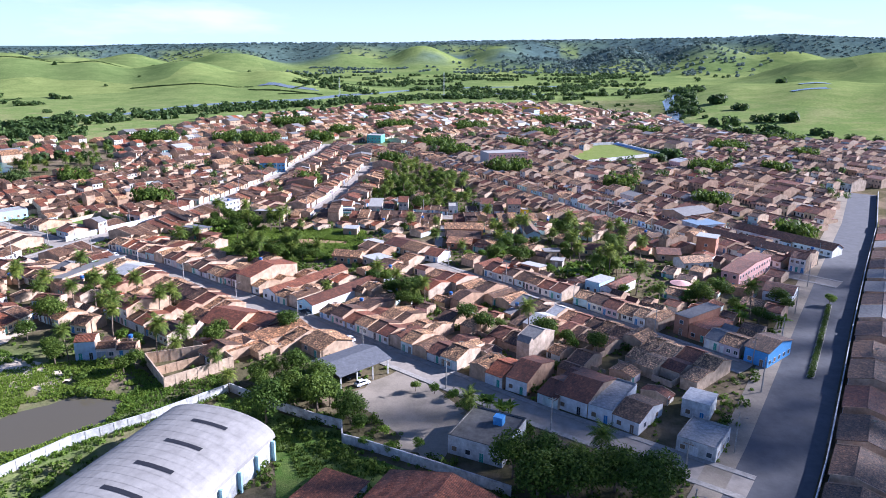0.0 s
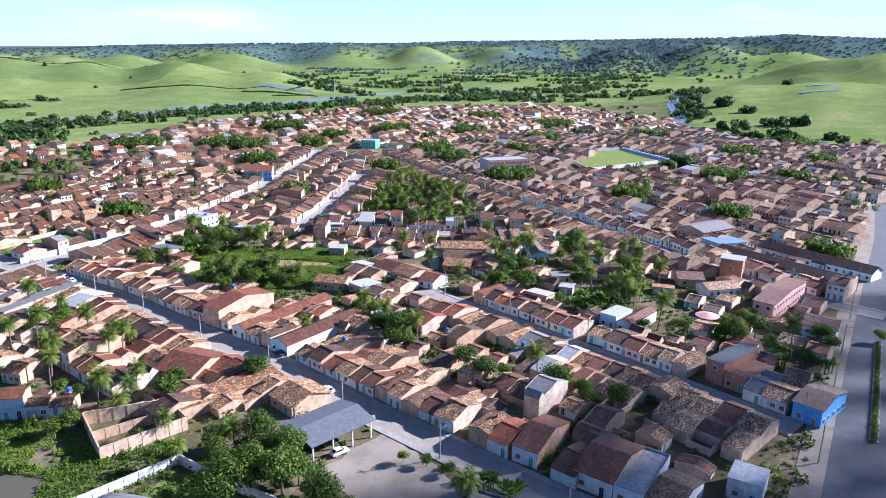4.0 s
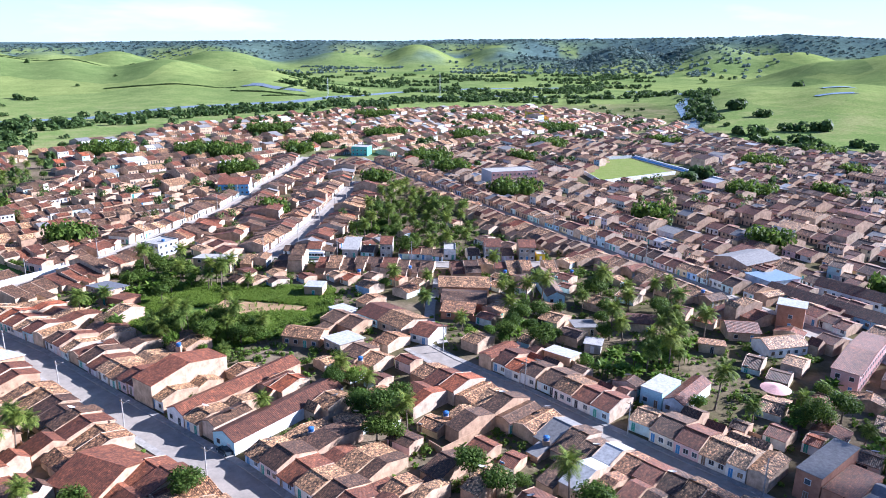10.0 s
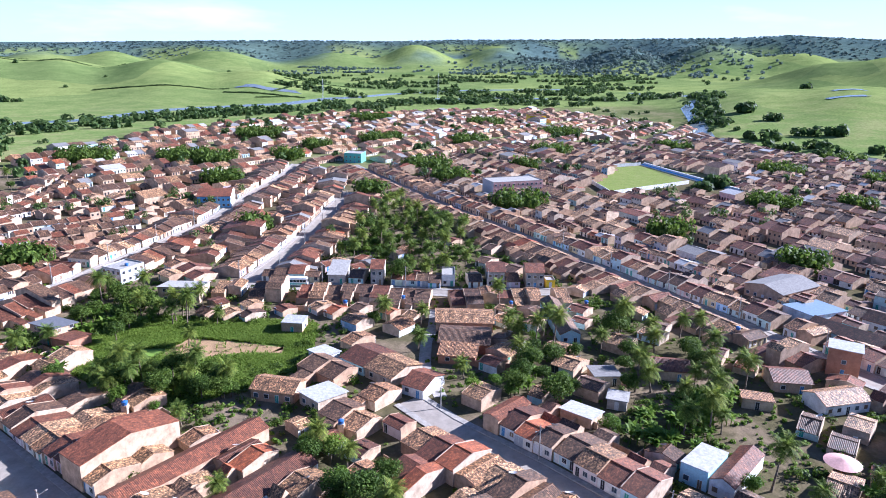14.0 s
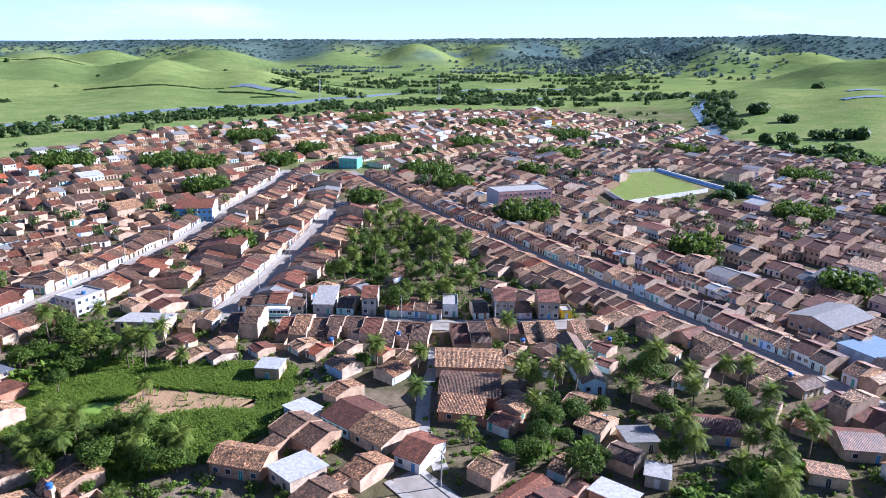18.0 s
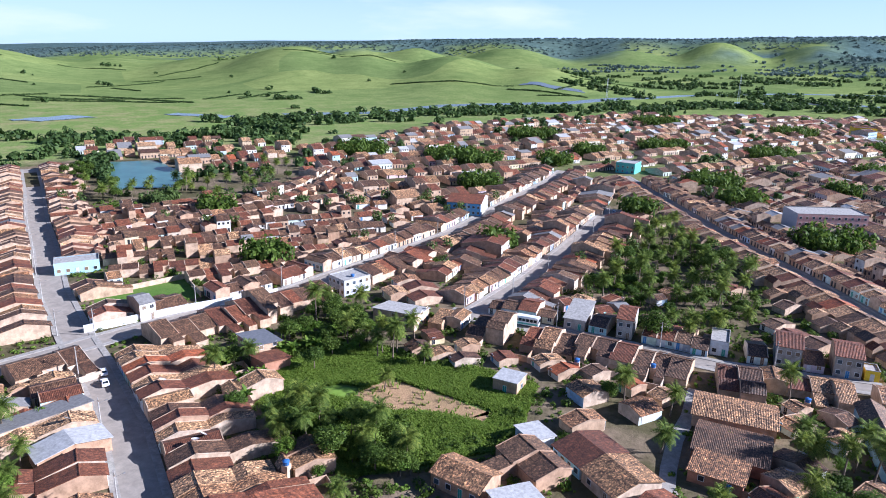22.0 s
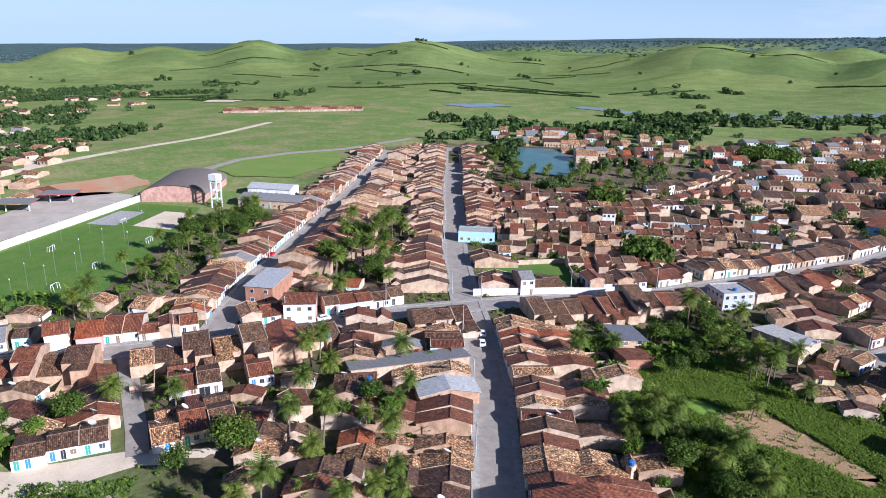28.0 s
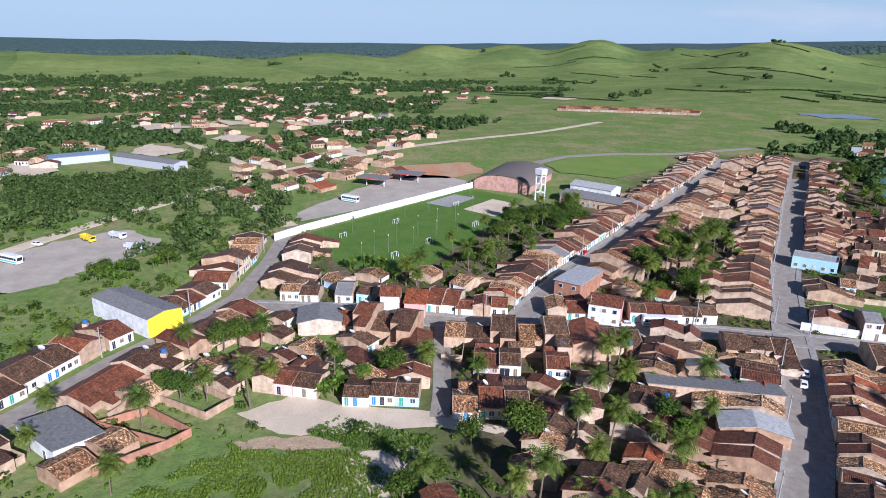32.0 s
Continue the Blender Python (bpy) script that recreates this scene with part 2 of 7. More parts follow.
def terrain_material():
    """Yards and waste ground near the town, cane fields beyond, wood on the far ridge in a haze-blue tint."""
    m, n, l, b = material("terrain", 1.0)
    b.inputs["Specular IOR Level"].default_value = 0.0
    pos = where(n)
    big = noise_node(n, l, 0.0035, 5, pos, 0.6)
    mid = noise_node(n, l, 0.03, 6, pos, 0.7)
    fine = noise_node(n, l, 0.35, 5, pos, 0.75)
    v = n.new("ShaderNodeTexVoronoi")
    v.inputs["Scale"].default_value = 0.0045
    l.new(pos, v.inputs["Vector"])
    # cane greens, paled a little towards blue for haze
    cane = ramp(n, l, big, [(0.25, (0.130, 0.182, 0.066)), (0.45, (0.184, 0.232, 0.084)), (0.6, (0.216, 0.260, 0.097)), (0.78, (0.25, 0.272, 0.118))])
    plot = n.new("ShaderNodeSeparateColor")
    l.new(v.outputs["Color"], plot.inputs[0])
    cane = mix(n, l, "MULTIPLY", 1.0, cane, ramp(n, l, plot.outputs[0], [(0.0, (0.74, 0.8, 0.78)), (0.5, (0.92, 0.94, 0.9)), (1.0, (1.1, 1.06, 1.0))]))
    cane = mix(n, l, "MULTIPLY", 1.0, cane, ramp(n, l, mid, [(0.3, (0.72, 0.78, 0.7)), (0.65, (1.12, 1.1, 1.05))]))
    dirt = mix(n, l, "MIX", ramp(n, l, mid, [(0.46, (0, 0, 0)), (0.60, (1, 1, 1))]), (0.105, 0.092, 0.05), (0.21, 0.16, 0.11))
    a = n.new("ShaderNodeAttribute")
    a.attribute_name = "use"
    sep = n.new("ShaderNodeSeparateColor")
    l.new(a.outputs["Color"], sep.inputs[0])
    olive = mix(n, l, "MIX", ramp(n, l, mid, [(0.45, (0, 0, 0)), (0.62, (1, 1, 1))]), (0.16, 0.225, 0.065), (0.27, 0.255, 0.115))
    c = mix(n, l, "MIX", sep.outputs[2], cane, olive)
    c = mix(n, l, "MIX", sep.outputs[0], c, dirt)
    # far wood: distance haze is mixed into this blue-grey green
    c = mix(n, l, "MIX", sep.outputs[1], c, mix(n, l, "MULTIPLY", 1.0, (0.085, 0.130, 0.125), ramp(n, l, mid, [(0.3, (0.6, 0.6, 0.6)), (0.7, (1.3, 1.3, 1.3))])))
    c = mix(n, l, "MULTIPLY", 1.0, c, ramp(n, l, fine, [(0.3, (0.7, 0.7, 0.7)), (0.7, (1.2, 1.2, 1.15))]))
    l.new(c, b.inputs["Base Color"])
    bump(n, l, b, fine, 0.5, 0.8)
    return m


TERRAIN = terrain_material()

# ---- mesh helpers ----
class Shape:
    """Collects faces of one mesh: corners, material slots and, for roofs, metres across and down the slope."""

    def __init__(self):
        self.v, self.f, self.m, self.uv = [], [], [], []

    def face(self, pts, m=0, uv=None):
        i = len(self.v)
        self.v += [tuple(p) for p in pts]
        self.f.append(tuple(range(i, i + len(pts))))
        self.m.append(m)
        self.uv.append(uv or [(0.0, 0.0)] * len(pts))

    def box(self, x0, x1, y0, y1, z0, z1, m=0):
        i = len(self.v)
        self.v += [(x, y, z) for z in (z0, z1) for x, y in ((x0, y0), (x1, y0), (x1, y1), (x0, y1))]
        for q in ((0, 1, 5, 4), (1, 2, 6, 5), (2, 3, 7, 6), (3, 0, 4, 7), (4, 5, 6, 7), (3, 2, 1, 0)):
            self.f.append(tuple(i + k for k in q))
            self.m.append(m)
            self.uv.append([(self.v[i + k][0], self.v[i + k][1]) for k in q])

    def slab(self, p, q, thick, m=0):
        """A sloping sheet over the four corners p0 p1 (eave) and q0 q1 (ridge), with thickness."""
        p0, p1, q0, q1 = (Vector(a) for a in (*p, *q))
        w, s = (p1 - p0).length, (q0 - p0).length
        down = Vector((0, 0, -thick))
        uv = [(0, 0), (w, 0), (w, s), (0, s)]
        top = [p0, p1, q1, q0]
        if (p1 - p0).cross(q0 - p0).z < 0:
            top, uv = top[::-1], uv[::-1]
        self.face(top, m, uv)
        low = [a + down for a in top]
        self.face(low[::-1], m, uv[::-1])
        for k in range(4):
            a, c = top[k], top[(k + 1) % 4]
            self.face([a, a + down, c + down, c], m)

    def tube(self, a, b, ra, rb, sides=6, m=0):
        a, b = Vector(a), Vector(b)
        z = (b - a).normalized()
        x = z.orthogonal().normalized()
        y = z.cross(x)
        i = len(self.v)
        for c, r in ((a, ra), (b, rb)):
            for k in range(sides):
                t = 2 * math.pi * k / sides
                self.v.append(tuple(c + x * (r * math.cos(t)) + y * (r * math.sin(t))))
        for k in range(sides):
            j = (k + 1) % sides
            self.f.append((i + k, i + j, i + sides + j, i + sides + k))
            self.m.append(m)
            self.uv.append([(0, 0)] * 4)
        self.f.append(tuple(i + sides + k for k in range(sides)))
        self.m.append(m)
        self.uv.append([(0, 0)] * sides)

    def mesh(self, name, mats, smooth=False):
        me = bpy.data.meshes.new(name)
        me.from_pydata(self.v, [], self.f)
        for mt in mats:
            me.materials.append(mt)
        me.polygons.foreach_set("material_index", self.m)
        layer = me.uv_layers.new(name="UVMap")
        layer.data.foreach_set("uv", [c for face in self.uv for p in face for c in p])
        if smooth:
            me.polygons.foreach_set("use_smooth", [True] * len(self.f))
        me.update()
        return me


def part(name, mesh, parent, m=None, label=""):
    ob = new(name, mesh)
    ob.parent = parent
    if m is not None:
        ob.matrix_basis = m
    return tagged(ob, label)


def at(x, y, z=0.0, turn=0.0):
    return Matrix.Translation((x, y, z)) @ Matrix.Rotation(turn, 4, "Z")


def lifted(m):
    """The same pose on the lie of the land."""
    return Matrix.Translation((0, 0, height(m.translation.x, m.translation.y))) @ m


def thing(name, mesh, m, label, category, group="", kind=""):
    ob = new(name, mesh)
    ob.matrix_basis = lifted(m)
    return tagged(ob, label, category, group, kind)


# ---- plan: streets ----
STREETS = {
    "A": (7.0, [(62, 130), (52, 137), (22, 158), (-18, 191), (-44, 214), (-79, 240), (-116, 268), (-150, 289), (-168, 299), (-209, 324), (-249, 353), (-297, 386), (-352, 427), (-415, 472)]),
    "B": (6.0, [(-8, 281), (1, 270), (20, 252), (37, 234), (60, 211), (84, 186)]),
    "C": (7.0, [(-70, 640), (-54, 608), (3, 500), (27, 461), (44, 430), (73, 379), (100, 333), (116, 302), (132, 278), (150, 262)]),
    "D": (7.0, [(-57, 540), (-59, 520), (-62, 455), (-66, 406), (-72, 367)]),
    "E": (5.0, [(-80, 366), (-33, 365), (3, 362), (43, 366)]),
    "F": (6.5, [(-110, 640), (-108, 602), (-113, 522), (-116, 455), (-126, 405), (-131, 388), (-137, 360), (-147, 338), (-160, 306), (-170, 278), (-176, 250), (-181, 222), (-186, 202), (-198, 172), (-204, 140)]),
    "G": (6.0, [(-182, 220), (-195, 229), (-220, 247), (-245, 270), (-283, 304), (-340, 354), (-400, 406), (-425, 425)]),
    "H": (4.5, [(-184, 199), (-145, 193), (-135, 191)]),
    "I": (6.0, [(-110, 74), (-150, 101), (-171, 112), (-190, 126), (-212, 138), (-245, 145), (-283, 149), (-318, 190), (-360, 238), (-395, 272), (-422, 296), (-440, 320), (-449, 358), (-447, 400), (-470, 470)]),
}
AVENUE = [(36, 85), (74, 142), (97, 179), (123, 221), (164, 286), (212, 361), (262, 446)]


def along(pts, s):
    """Point and direction at s metres along a line of points."""
    for (x0, y0), (x1, y1) in zip(pts, pts[1:]):
        d = math.hypot(x1 - x0, y1 - y0)
        if s <= d:
            return x0 + (x1 - x0) * s / d, y0 + (y1 - y0) * s / d, math.atan2(y1 - y0, x1 - x0)
        s -= d
    return x1, y1, math.atan2(y1 - y0, x1 - x0)


def length(pts):
    return sum(math.dist(a, b) for a, b in zip(pts, pts[1:]))


def offset_line(pts, off):
    out = []
    for i, (x, y) in enumerate(pts):
        a, b = pts[max(i - 1, 0)], pts[min(i + 1, len(pts) - 1)]
        t = math.atan2(b[1] - a[1], b[0] - a[0])
        out.append((x - math.sin(t) * off, y + math.cos(t) * off))
    return out


def ribbon(name, pts, o0, o1, z0, z1, mat, label, category):
    """A strip between two offsets of a line, with a top and upright sides."""
    s = Shape()
    fine = [pts[0]]
    for p, q in zip(pts, pts[1:]):
        n = max(1, int(math.dist(p, q) / 40))
        fine += [(p[0] + (q[0] - p[0]) * k / n, p[1] + (q[1] - p[1]) * k / n) for k in range(1, n + 1)]
    pts = fine
    a, b = offset_line(pts, o0), offset_line(pts, o1)
    a, b = [(*p, height(*p)) for p in a], [(*p, height(*p)) for p in b]

    def up(p, z):
        return (p[0], p[1], p[2] + z)

    for i in range(len(pts) - 1):
        top = [up(b[i], z1), up(a[i], z1), up(a[i + 1], z1), up(b[i + 1], z1)]
        s.face(top[::-1] if o1 > o0 else top)
        for e in (a, b):
            s.face([up(e[i], z0), up(e[i + 1], z0), up(e[i + 1], z1), up(e[i], z1)])
    return tagged(new(name, s.mesh(name, [mat])), label, category, "", "structure")


def inside(x, y, poly):
    c = False
    for (x0, y0), (x1, y1) in zip(poly, poly[1:] + poly[:1]):
        if (y0 > y) != (y1 > y) and x < (x1 - x0) * (y - y0) / (y1 - y0) + x0:
            c = not c
    return c


def cloud():
    """Small unseen cloud off to the side, added between sun and avenue for shade."""
    rng = random.Random(3)
    shade = [(-46, 95), (-38, 148), (-6, 172), (38, 200), (88, 236), (125, 275), (185, 300), (190, 120), (90, 60), (20, 60)]
    k = 420 / math.tan(SUN_EL)
    bm = bmesh.new()
    n = 0
    while n < 950:
        x, y = rng.uniform(-40, 190), rng.uniform(60, 300)
        if inside(x, y, shade):
            n += 1
            m = Matrix.Translation((x + k * math.sin(SUN_AZ), y + k * math.cos(SUN_AZ), 420 + rng.uniform(-4, 4))) @ Matrix.Diagonal((1, 1, 0.6, 1))
            bmesh.ops.create_icosphere(bm, subdivisions=1, radius=rng.uniform(2.6, 4.6), matrix=m)
    me = bpy.data.meshes.new("cloud")
    bm.to_mesh(me)
    bm.free()
    me.materials.append(plain_material("shade_cloud_vapour", (0.85, 0.85, 0.86), 1.0, 0, 0.05))
    tagged(new("cloud", me), "unseen broken white cloud added to shade the avenue", "cloud", "", "structure")


cloud()


# ---- ground sheet ----
def smooth(a, b, x):
    t = min(max((x - a) / (b - a), 0.0), 1.0)
    return t * t * (3 - 2 * t)


def table(x, rows):
    """Straight-line interpolation in a short table."""
    if x <= rows[0][0]:
        return rows[0][1]
    for (a, p), (c, q) in zip(rows, rows[1:]):
        if x <= c:
            return p + (q - p) * (x - a) / (c - a)
    return rows[-1][1]


# the land falls away to the west and rises a little to the east: slope by bearing from +y
FALL = ((-180, -0.02), (-110, -0.039), (-81, -0.042), (-66, -0.026), (-53, -0.010), (-24, -0.008), (0, 0.002), (25, 0.004), (60, 0.02), (120, 0.02), (180, -0.02))
RIDGE = ((-180, 40), (-112, -102), (-97, -98), (-84, -88), (-75, -74), (-60, -42), (-51, -4), (-44, 18), (-36, 44), (-29, 58), (-24, 75), (-15, 93), (-8, 103), (-1, 116), (5, 127), (13, 141), (20, 155), (25, 172), (30, 160), (60, 150), (120, 120), (180, 40))
# bearing, distance, top, width in degrees, width in metres
HILLS = ((-33.7, 1800, 58, 5.5, 400), (-28, 1700, 46, 4, 340), (-21.5, 1600, 50, 5, 340), (-15, 1500, 32, 4, 270), (-11, 1450, 12, 3, 230), (-55, 2050, 46, 5.5, 430), (-67.7, 2200, 35, 4, 430), (-61.5, 2150, 22, 4, 380), (-74, 2200, 15, 5, 400),
         (-80, 2200, 10, 4, 380), (-88, 2000, -10, 7, 380), (-100, 2000, -14, 8, 380), (-110, 2000, -10, 8, 400), (-40, 2000, 27, 4, 380), (-46.5, 2200, 14, 4, 380), (-29.6, 2900, 42, 3, 300), (-24.8, 2900, 49, 3, 300), (-17.5, 2900, 57, 4, 300),
         (-9, 3000, 57, 4, 280), (-2.5, 3100, 95, 3, 280), (4, 3150, 84, 3, 280), (7.4, 2900, 48, 3, 300), (13.5, 2900, 95, 3.5, 330), (19.8, 2900, 118, 4, 350), (25.7, 2900, 95, 4, 350), (23, 1250, 34, 5, 330), (29, 1250, 45, 5, 340),
         (36, 1250, 48, 6, 340), (28, 2050, 70, 4, 300), (32, 2050, 93, 4, 320), (40, 2050, 100, 6, 350), (60, 1900, 90, 12, 450), (90, 2000, 90, 15, 500), (125, 1900, 80, 18, 500), (160, 1900, 60, 18, 500), (-140, 1900, 20, 16, 500))


def height(x, y):
    dx, dy = x, y - 100
    r = math.hypot(dx, dy)
    if r < 470:
        return 0.0
    bear = math.degrees(math.atan2(dx, dy))            # from +y to +x
    slope = table(bear, FALL)
    floor = (r - 470) * slope * smooth(470, 640, r)
    h = 0.0
    for b0, r0, top, wb, wr in HILLS:
        a = (bear - b0 + 180) % 360 - 180
        q = (a / wb) ** 2 + ((r - r0) / wr) ** 2
        if q < 14:
            h += (max(top - (r0 - 470) * slope, 4) * math.exp(-q)) ** 3
    h = h ** (1 / 3)
    k = smooth(3, 30, h)
    h += k * (4.5 * noise.fractal(Vector((x / 240, y / 240, 3.1)), 0.8, 2.0, 4) - 5 * abs(noise.noise(Vector((x / 110, y / 110, 8.0)))))
    h += floor
    far = smooth(3150, 3800, r + 260 * noise.noise(Vector((x / 420, y / 420, 5.0))))
    top = table(bear, RIDGE) + 5 * noise.fractal(Vector((x / 500, y / 500, 9.7)), 0.9, 2.0, 4)
    return h + (max(top, h) - h) * far


def axis(lo, hi, fine_lo, fine_hi, step):
    out, p = [], fine_lo
    while p < fine_hi:
        out.append(p)
        p += step
    s = step
    while p < hi:
        out.append(p)
        s *= 1.045
        p += s
    out.append(hi)
    p, s = fine_lo, step
    while p > lo:
        s *= 1.045
        p -= s
        out.insert(0, max(p, lo))
    return out


TOWN = [(-60, 60), (90, 60), (300, 330), (425, 560), (400, 670), (312, 702), (288, 765), (290, 905), (330, 1040), (300, 1240), (120, 1180), (-140, 1060), (-300, 830), (-330, 620), (-440, 490), (-440, 420), (-300, 270), (-280, 150), (-225, 150), (-150, 195), (-122, 188), (-92, 150)]


def build_ground():
    xs, ys = axis(-5600, 5600, -1200, 900, 30), axis(-3000, 5600, -100, 1500, 30)
    v, f, use = [], [], []
    for y in ys:
        for x in xs:
            h = height(x, y)
            v.append((x, y, h))
            r = math.hypot(x + 40, y - 300)
            town = (1.0 if y < 600 else 0.5) if inside(x, y, TOWN) else 0.0
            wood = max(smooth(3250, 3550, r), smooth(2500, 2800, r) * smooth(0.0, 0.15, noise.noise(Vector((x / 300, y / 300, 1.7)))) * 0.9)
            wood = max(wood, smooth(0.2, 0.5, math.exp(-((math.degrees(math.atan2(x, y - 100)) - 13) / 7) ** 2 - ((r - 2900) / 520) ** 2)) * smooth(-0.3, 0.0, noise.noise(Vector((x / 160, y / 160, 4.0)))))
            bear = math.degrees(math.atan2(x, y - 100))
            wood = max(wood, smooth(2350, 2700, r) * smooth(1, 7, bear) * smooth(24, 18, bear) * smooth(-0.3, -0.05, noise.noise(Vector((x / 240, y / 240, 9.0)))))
            r2 = math.hypot(x, y - 100)
            meadow = smooth(1250, 850, r2) * (0.5 + 0.5 * smooth(-20, -50, math.degrees(math.atan2(x, y - 100))))
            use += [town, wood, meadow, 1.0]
    w = len(xs)
    for j in range(len(ys) - 1):
        for i in range(w - 1):
            f.append((j * w + i, j * w + i + 1, (j + 1) * w + i + 1, (j + 1) * w + i))
    me = bpy.data.meshes.new("ground")
    me.from_pydata(v, [], f)
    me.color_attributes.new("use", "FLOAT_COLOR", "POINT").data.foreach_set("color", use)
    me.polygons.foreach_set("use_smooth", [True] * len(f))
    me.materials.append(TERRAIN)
    return tagged(new("ground", me), "rolling green cane country round a flat town", "ground", "", "structure")


build_ground()
for key, (w, pts) in STREETS.items():
    ribbon("road", pts, -w / 2, w / 2, 0.0, 0.06 + 0.006 * (ord(key) - 64), ASPHALT, "worn pale paved town street", "road")
    if key not in "HI":
        for sgn in (-1, 1):
            ribbon("pavement", pts, sgn * (w / 2), sgn * (w / 2 + 1.7), 0.0, 0.19 + 0.004 * (ord(key) - 64), KERB, "narrow cement pavement before the houses", "pavement")
ribbon("road", AVENUE, -7.5, 7.5, 0.0, 0.05, AVTAR, "wide paved avenue with a planted median", "road")

# ---- houses ----
taken = {}


def claim(x, y, r=0.0):
    taken.setdefault((int(x // 8), int(y // 8)), []).append((x, y))


def free(x, y, gap):
    cx, cy = int(x // 8), int(y // 8)
    for i in range(cx - 2, cx + 3):
        for j in range(cy - 2, cy + 3):
            for a, b in taken.get((i, j), ()):
                if (a - x) ** 2 + (b - y) ** 2 < gap * gap:
                    return False
    return True


def claim_rect(m, w, d):
    k = 0.0
    while k <= d:
        for u in (0.25, 0.75):
            p = m @ Vector((w * u, k, 0))
            claim(p.x, p.y)
        k += 4.0


def door_mesh(name, w, h, mat):
    s = Shape()
    s.box(-w / 2 - 0.06, w / 2 + 0.06, -0.05, 0.02, 0, h + 0.06, 0)
    s.box(-w / 2, w / 2, -0.07, 0.0, 0.02, h, 1)
    s.box(-0.02, 0.02, -0.085, -0.06, 0.1, h - 0.1, 0)
    return s.mesh(name, [WHITE, mat])


def window_mesh(name, w, h, mat):
    s = Shape()
    s.box(-w / 2 - 0.08, w / 2 + 0.08, -0.05, 0.02, -0.08, h + 0.08, 0)
    s.box(-w / 2, w / 2, -0.07, 0.0, 0.0, h, 1)
    s.box(-0.025, 0.025, -0.085, -0.06, 0.0, h, 0)
    s.box(-w / 2 - 0.12, w / 2 + 0.12, -0.16, 0.0, -0.12, -0.08, 0)
    return s.mesh(name, [WHITE, mat])


def frame_mesh(w, h):
    s = Shape()
    s.box(-w / 2 - 0.09, w / 2 + 0.09, -0.05, 0.02, -0.1, h + 0.09)
    return s.mesh("window", [WHITE])


def pane_mesh(w, h, mat):
    s = Shape()
    s.box(-w / 2, w / 2, -0.075, -0.02, 0.0, h)
    return s.mesh("pane", [mat])


def painted(name, c):
    return plain_material(name, c, 0.6, 0, 0.2, 2)


DOORS = [door_mesh("door", 0.9, 2.1, m) for m in (WOOD, DARK, painted("blue_paint", (0.05, 0.20, 0.42)), painted("green_paint", (0.05, 0.28, 0.22)), painted("white_door", (0.6, 0.6, 0.6)))]
GARAGE = [door_mesh("garage_door", 2.4, 2.2, m) for m in (painted("grey_steel", (0.35, 0.36, 0.38)), painted("white_steel", (0.62, 0.62, 0.62)), DARK)]
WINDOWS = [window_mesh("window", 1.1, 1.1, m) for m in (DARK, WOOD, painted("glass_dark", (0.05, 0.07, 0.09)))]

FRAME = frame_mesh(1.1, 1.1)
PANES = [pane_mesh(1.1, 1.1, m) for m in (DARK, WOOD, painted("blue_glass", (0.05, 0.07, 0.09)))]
ROOFS = [(TILE_OLD, "old brown clay tiles"), (TILE_OLD, "weathered clay tiles"), (TILE_RED, "dark red clay tiles"), (TILE_ORANGE, "bright orange clay tiles"), (FIBRE, "grey fibre-cement sheets"), (ZINC, "white metal sheets"), (TILE_BROWN, "sooty brown clay tiles")]


def pick_roof(rng, red=0.0):
    k = rng.random()
    if rng.random() < red:
        return ROOFS[2] if k < 0.6 else ROOFS[6] if k < 0.8 else ROOFS[0]
    return ROOFS[0] if k < 0.30 else ROOFS[1] if k < 0.44 else ROOFS[6] if k < 0.66 else ROOFS[2] if k < 0.935 else ROOFS[3] if k < 0.965 else ROOFS[4] if k < 0.993 else ROOFS[5]


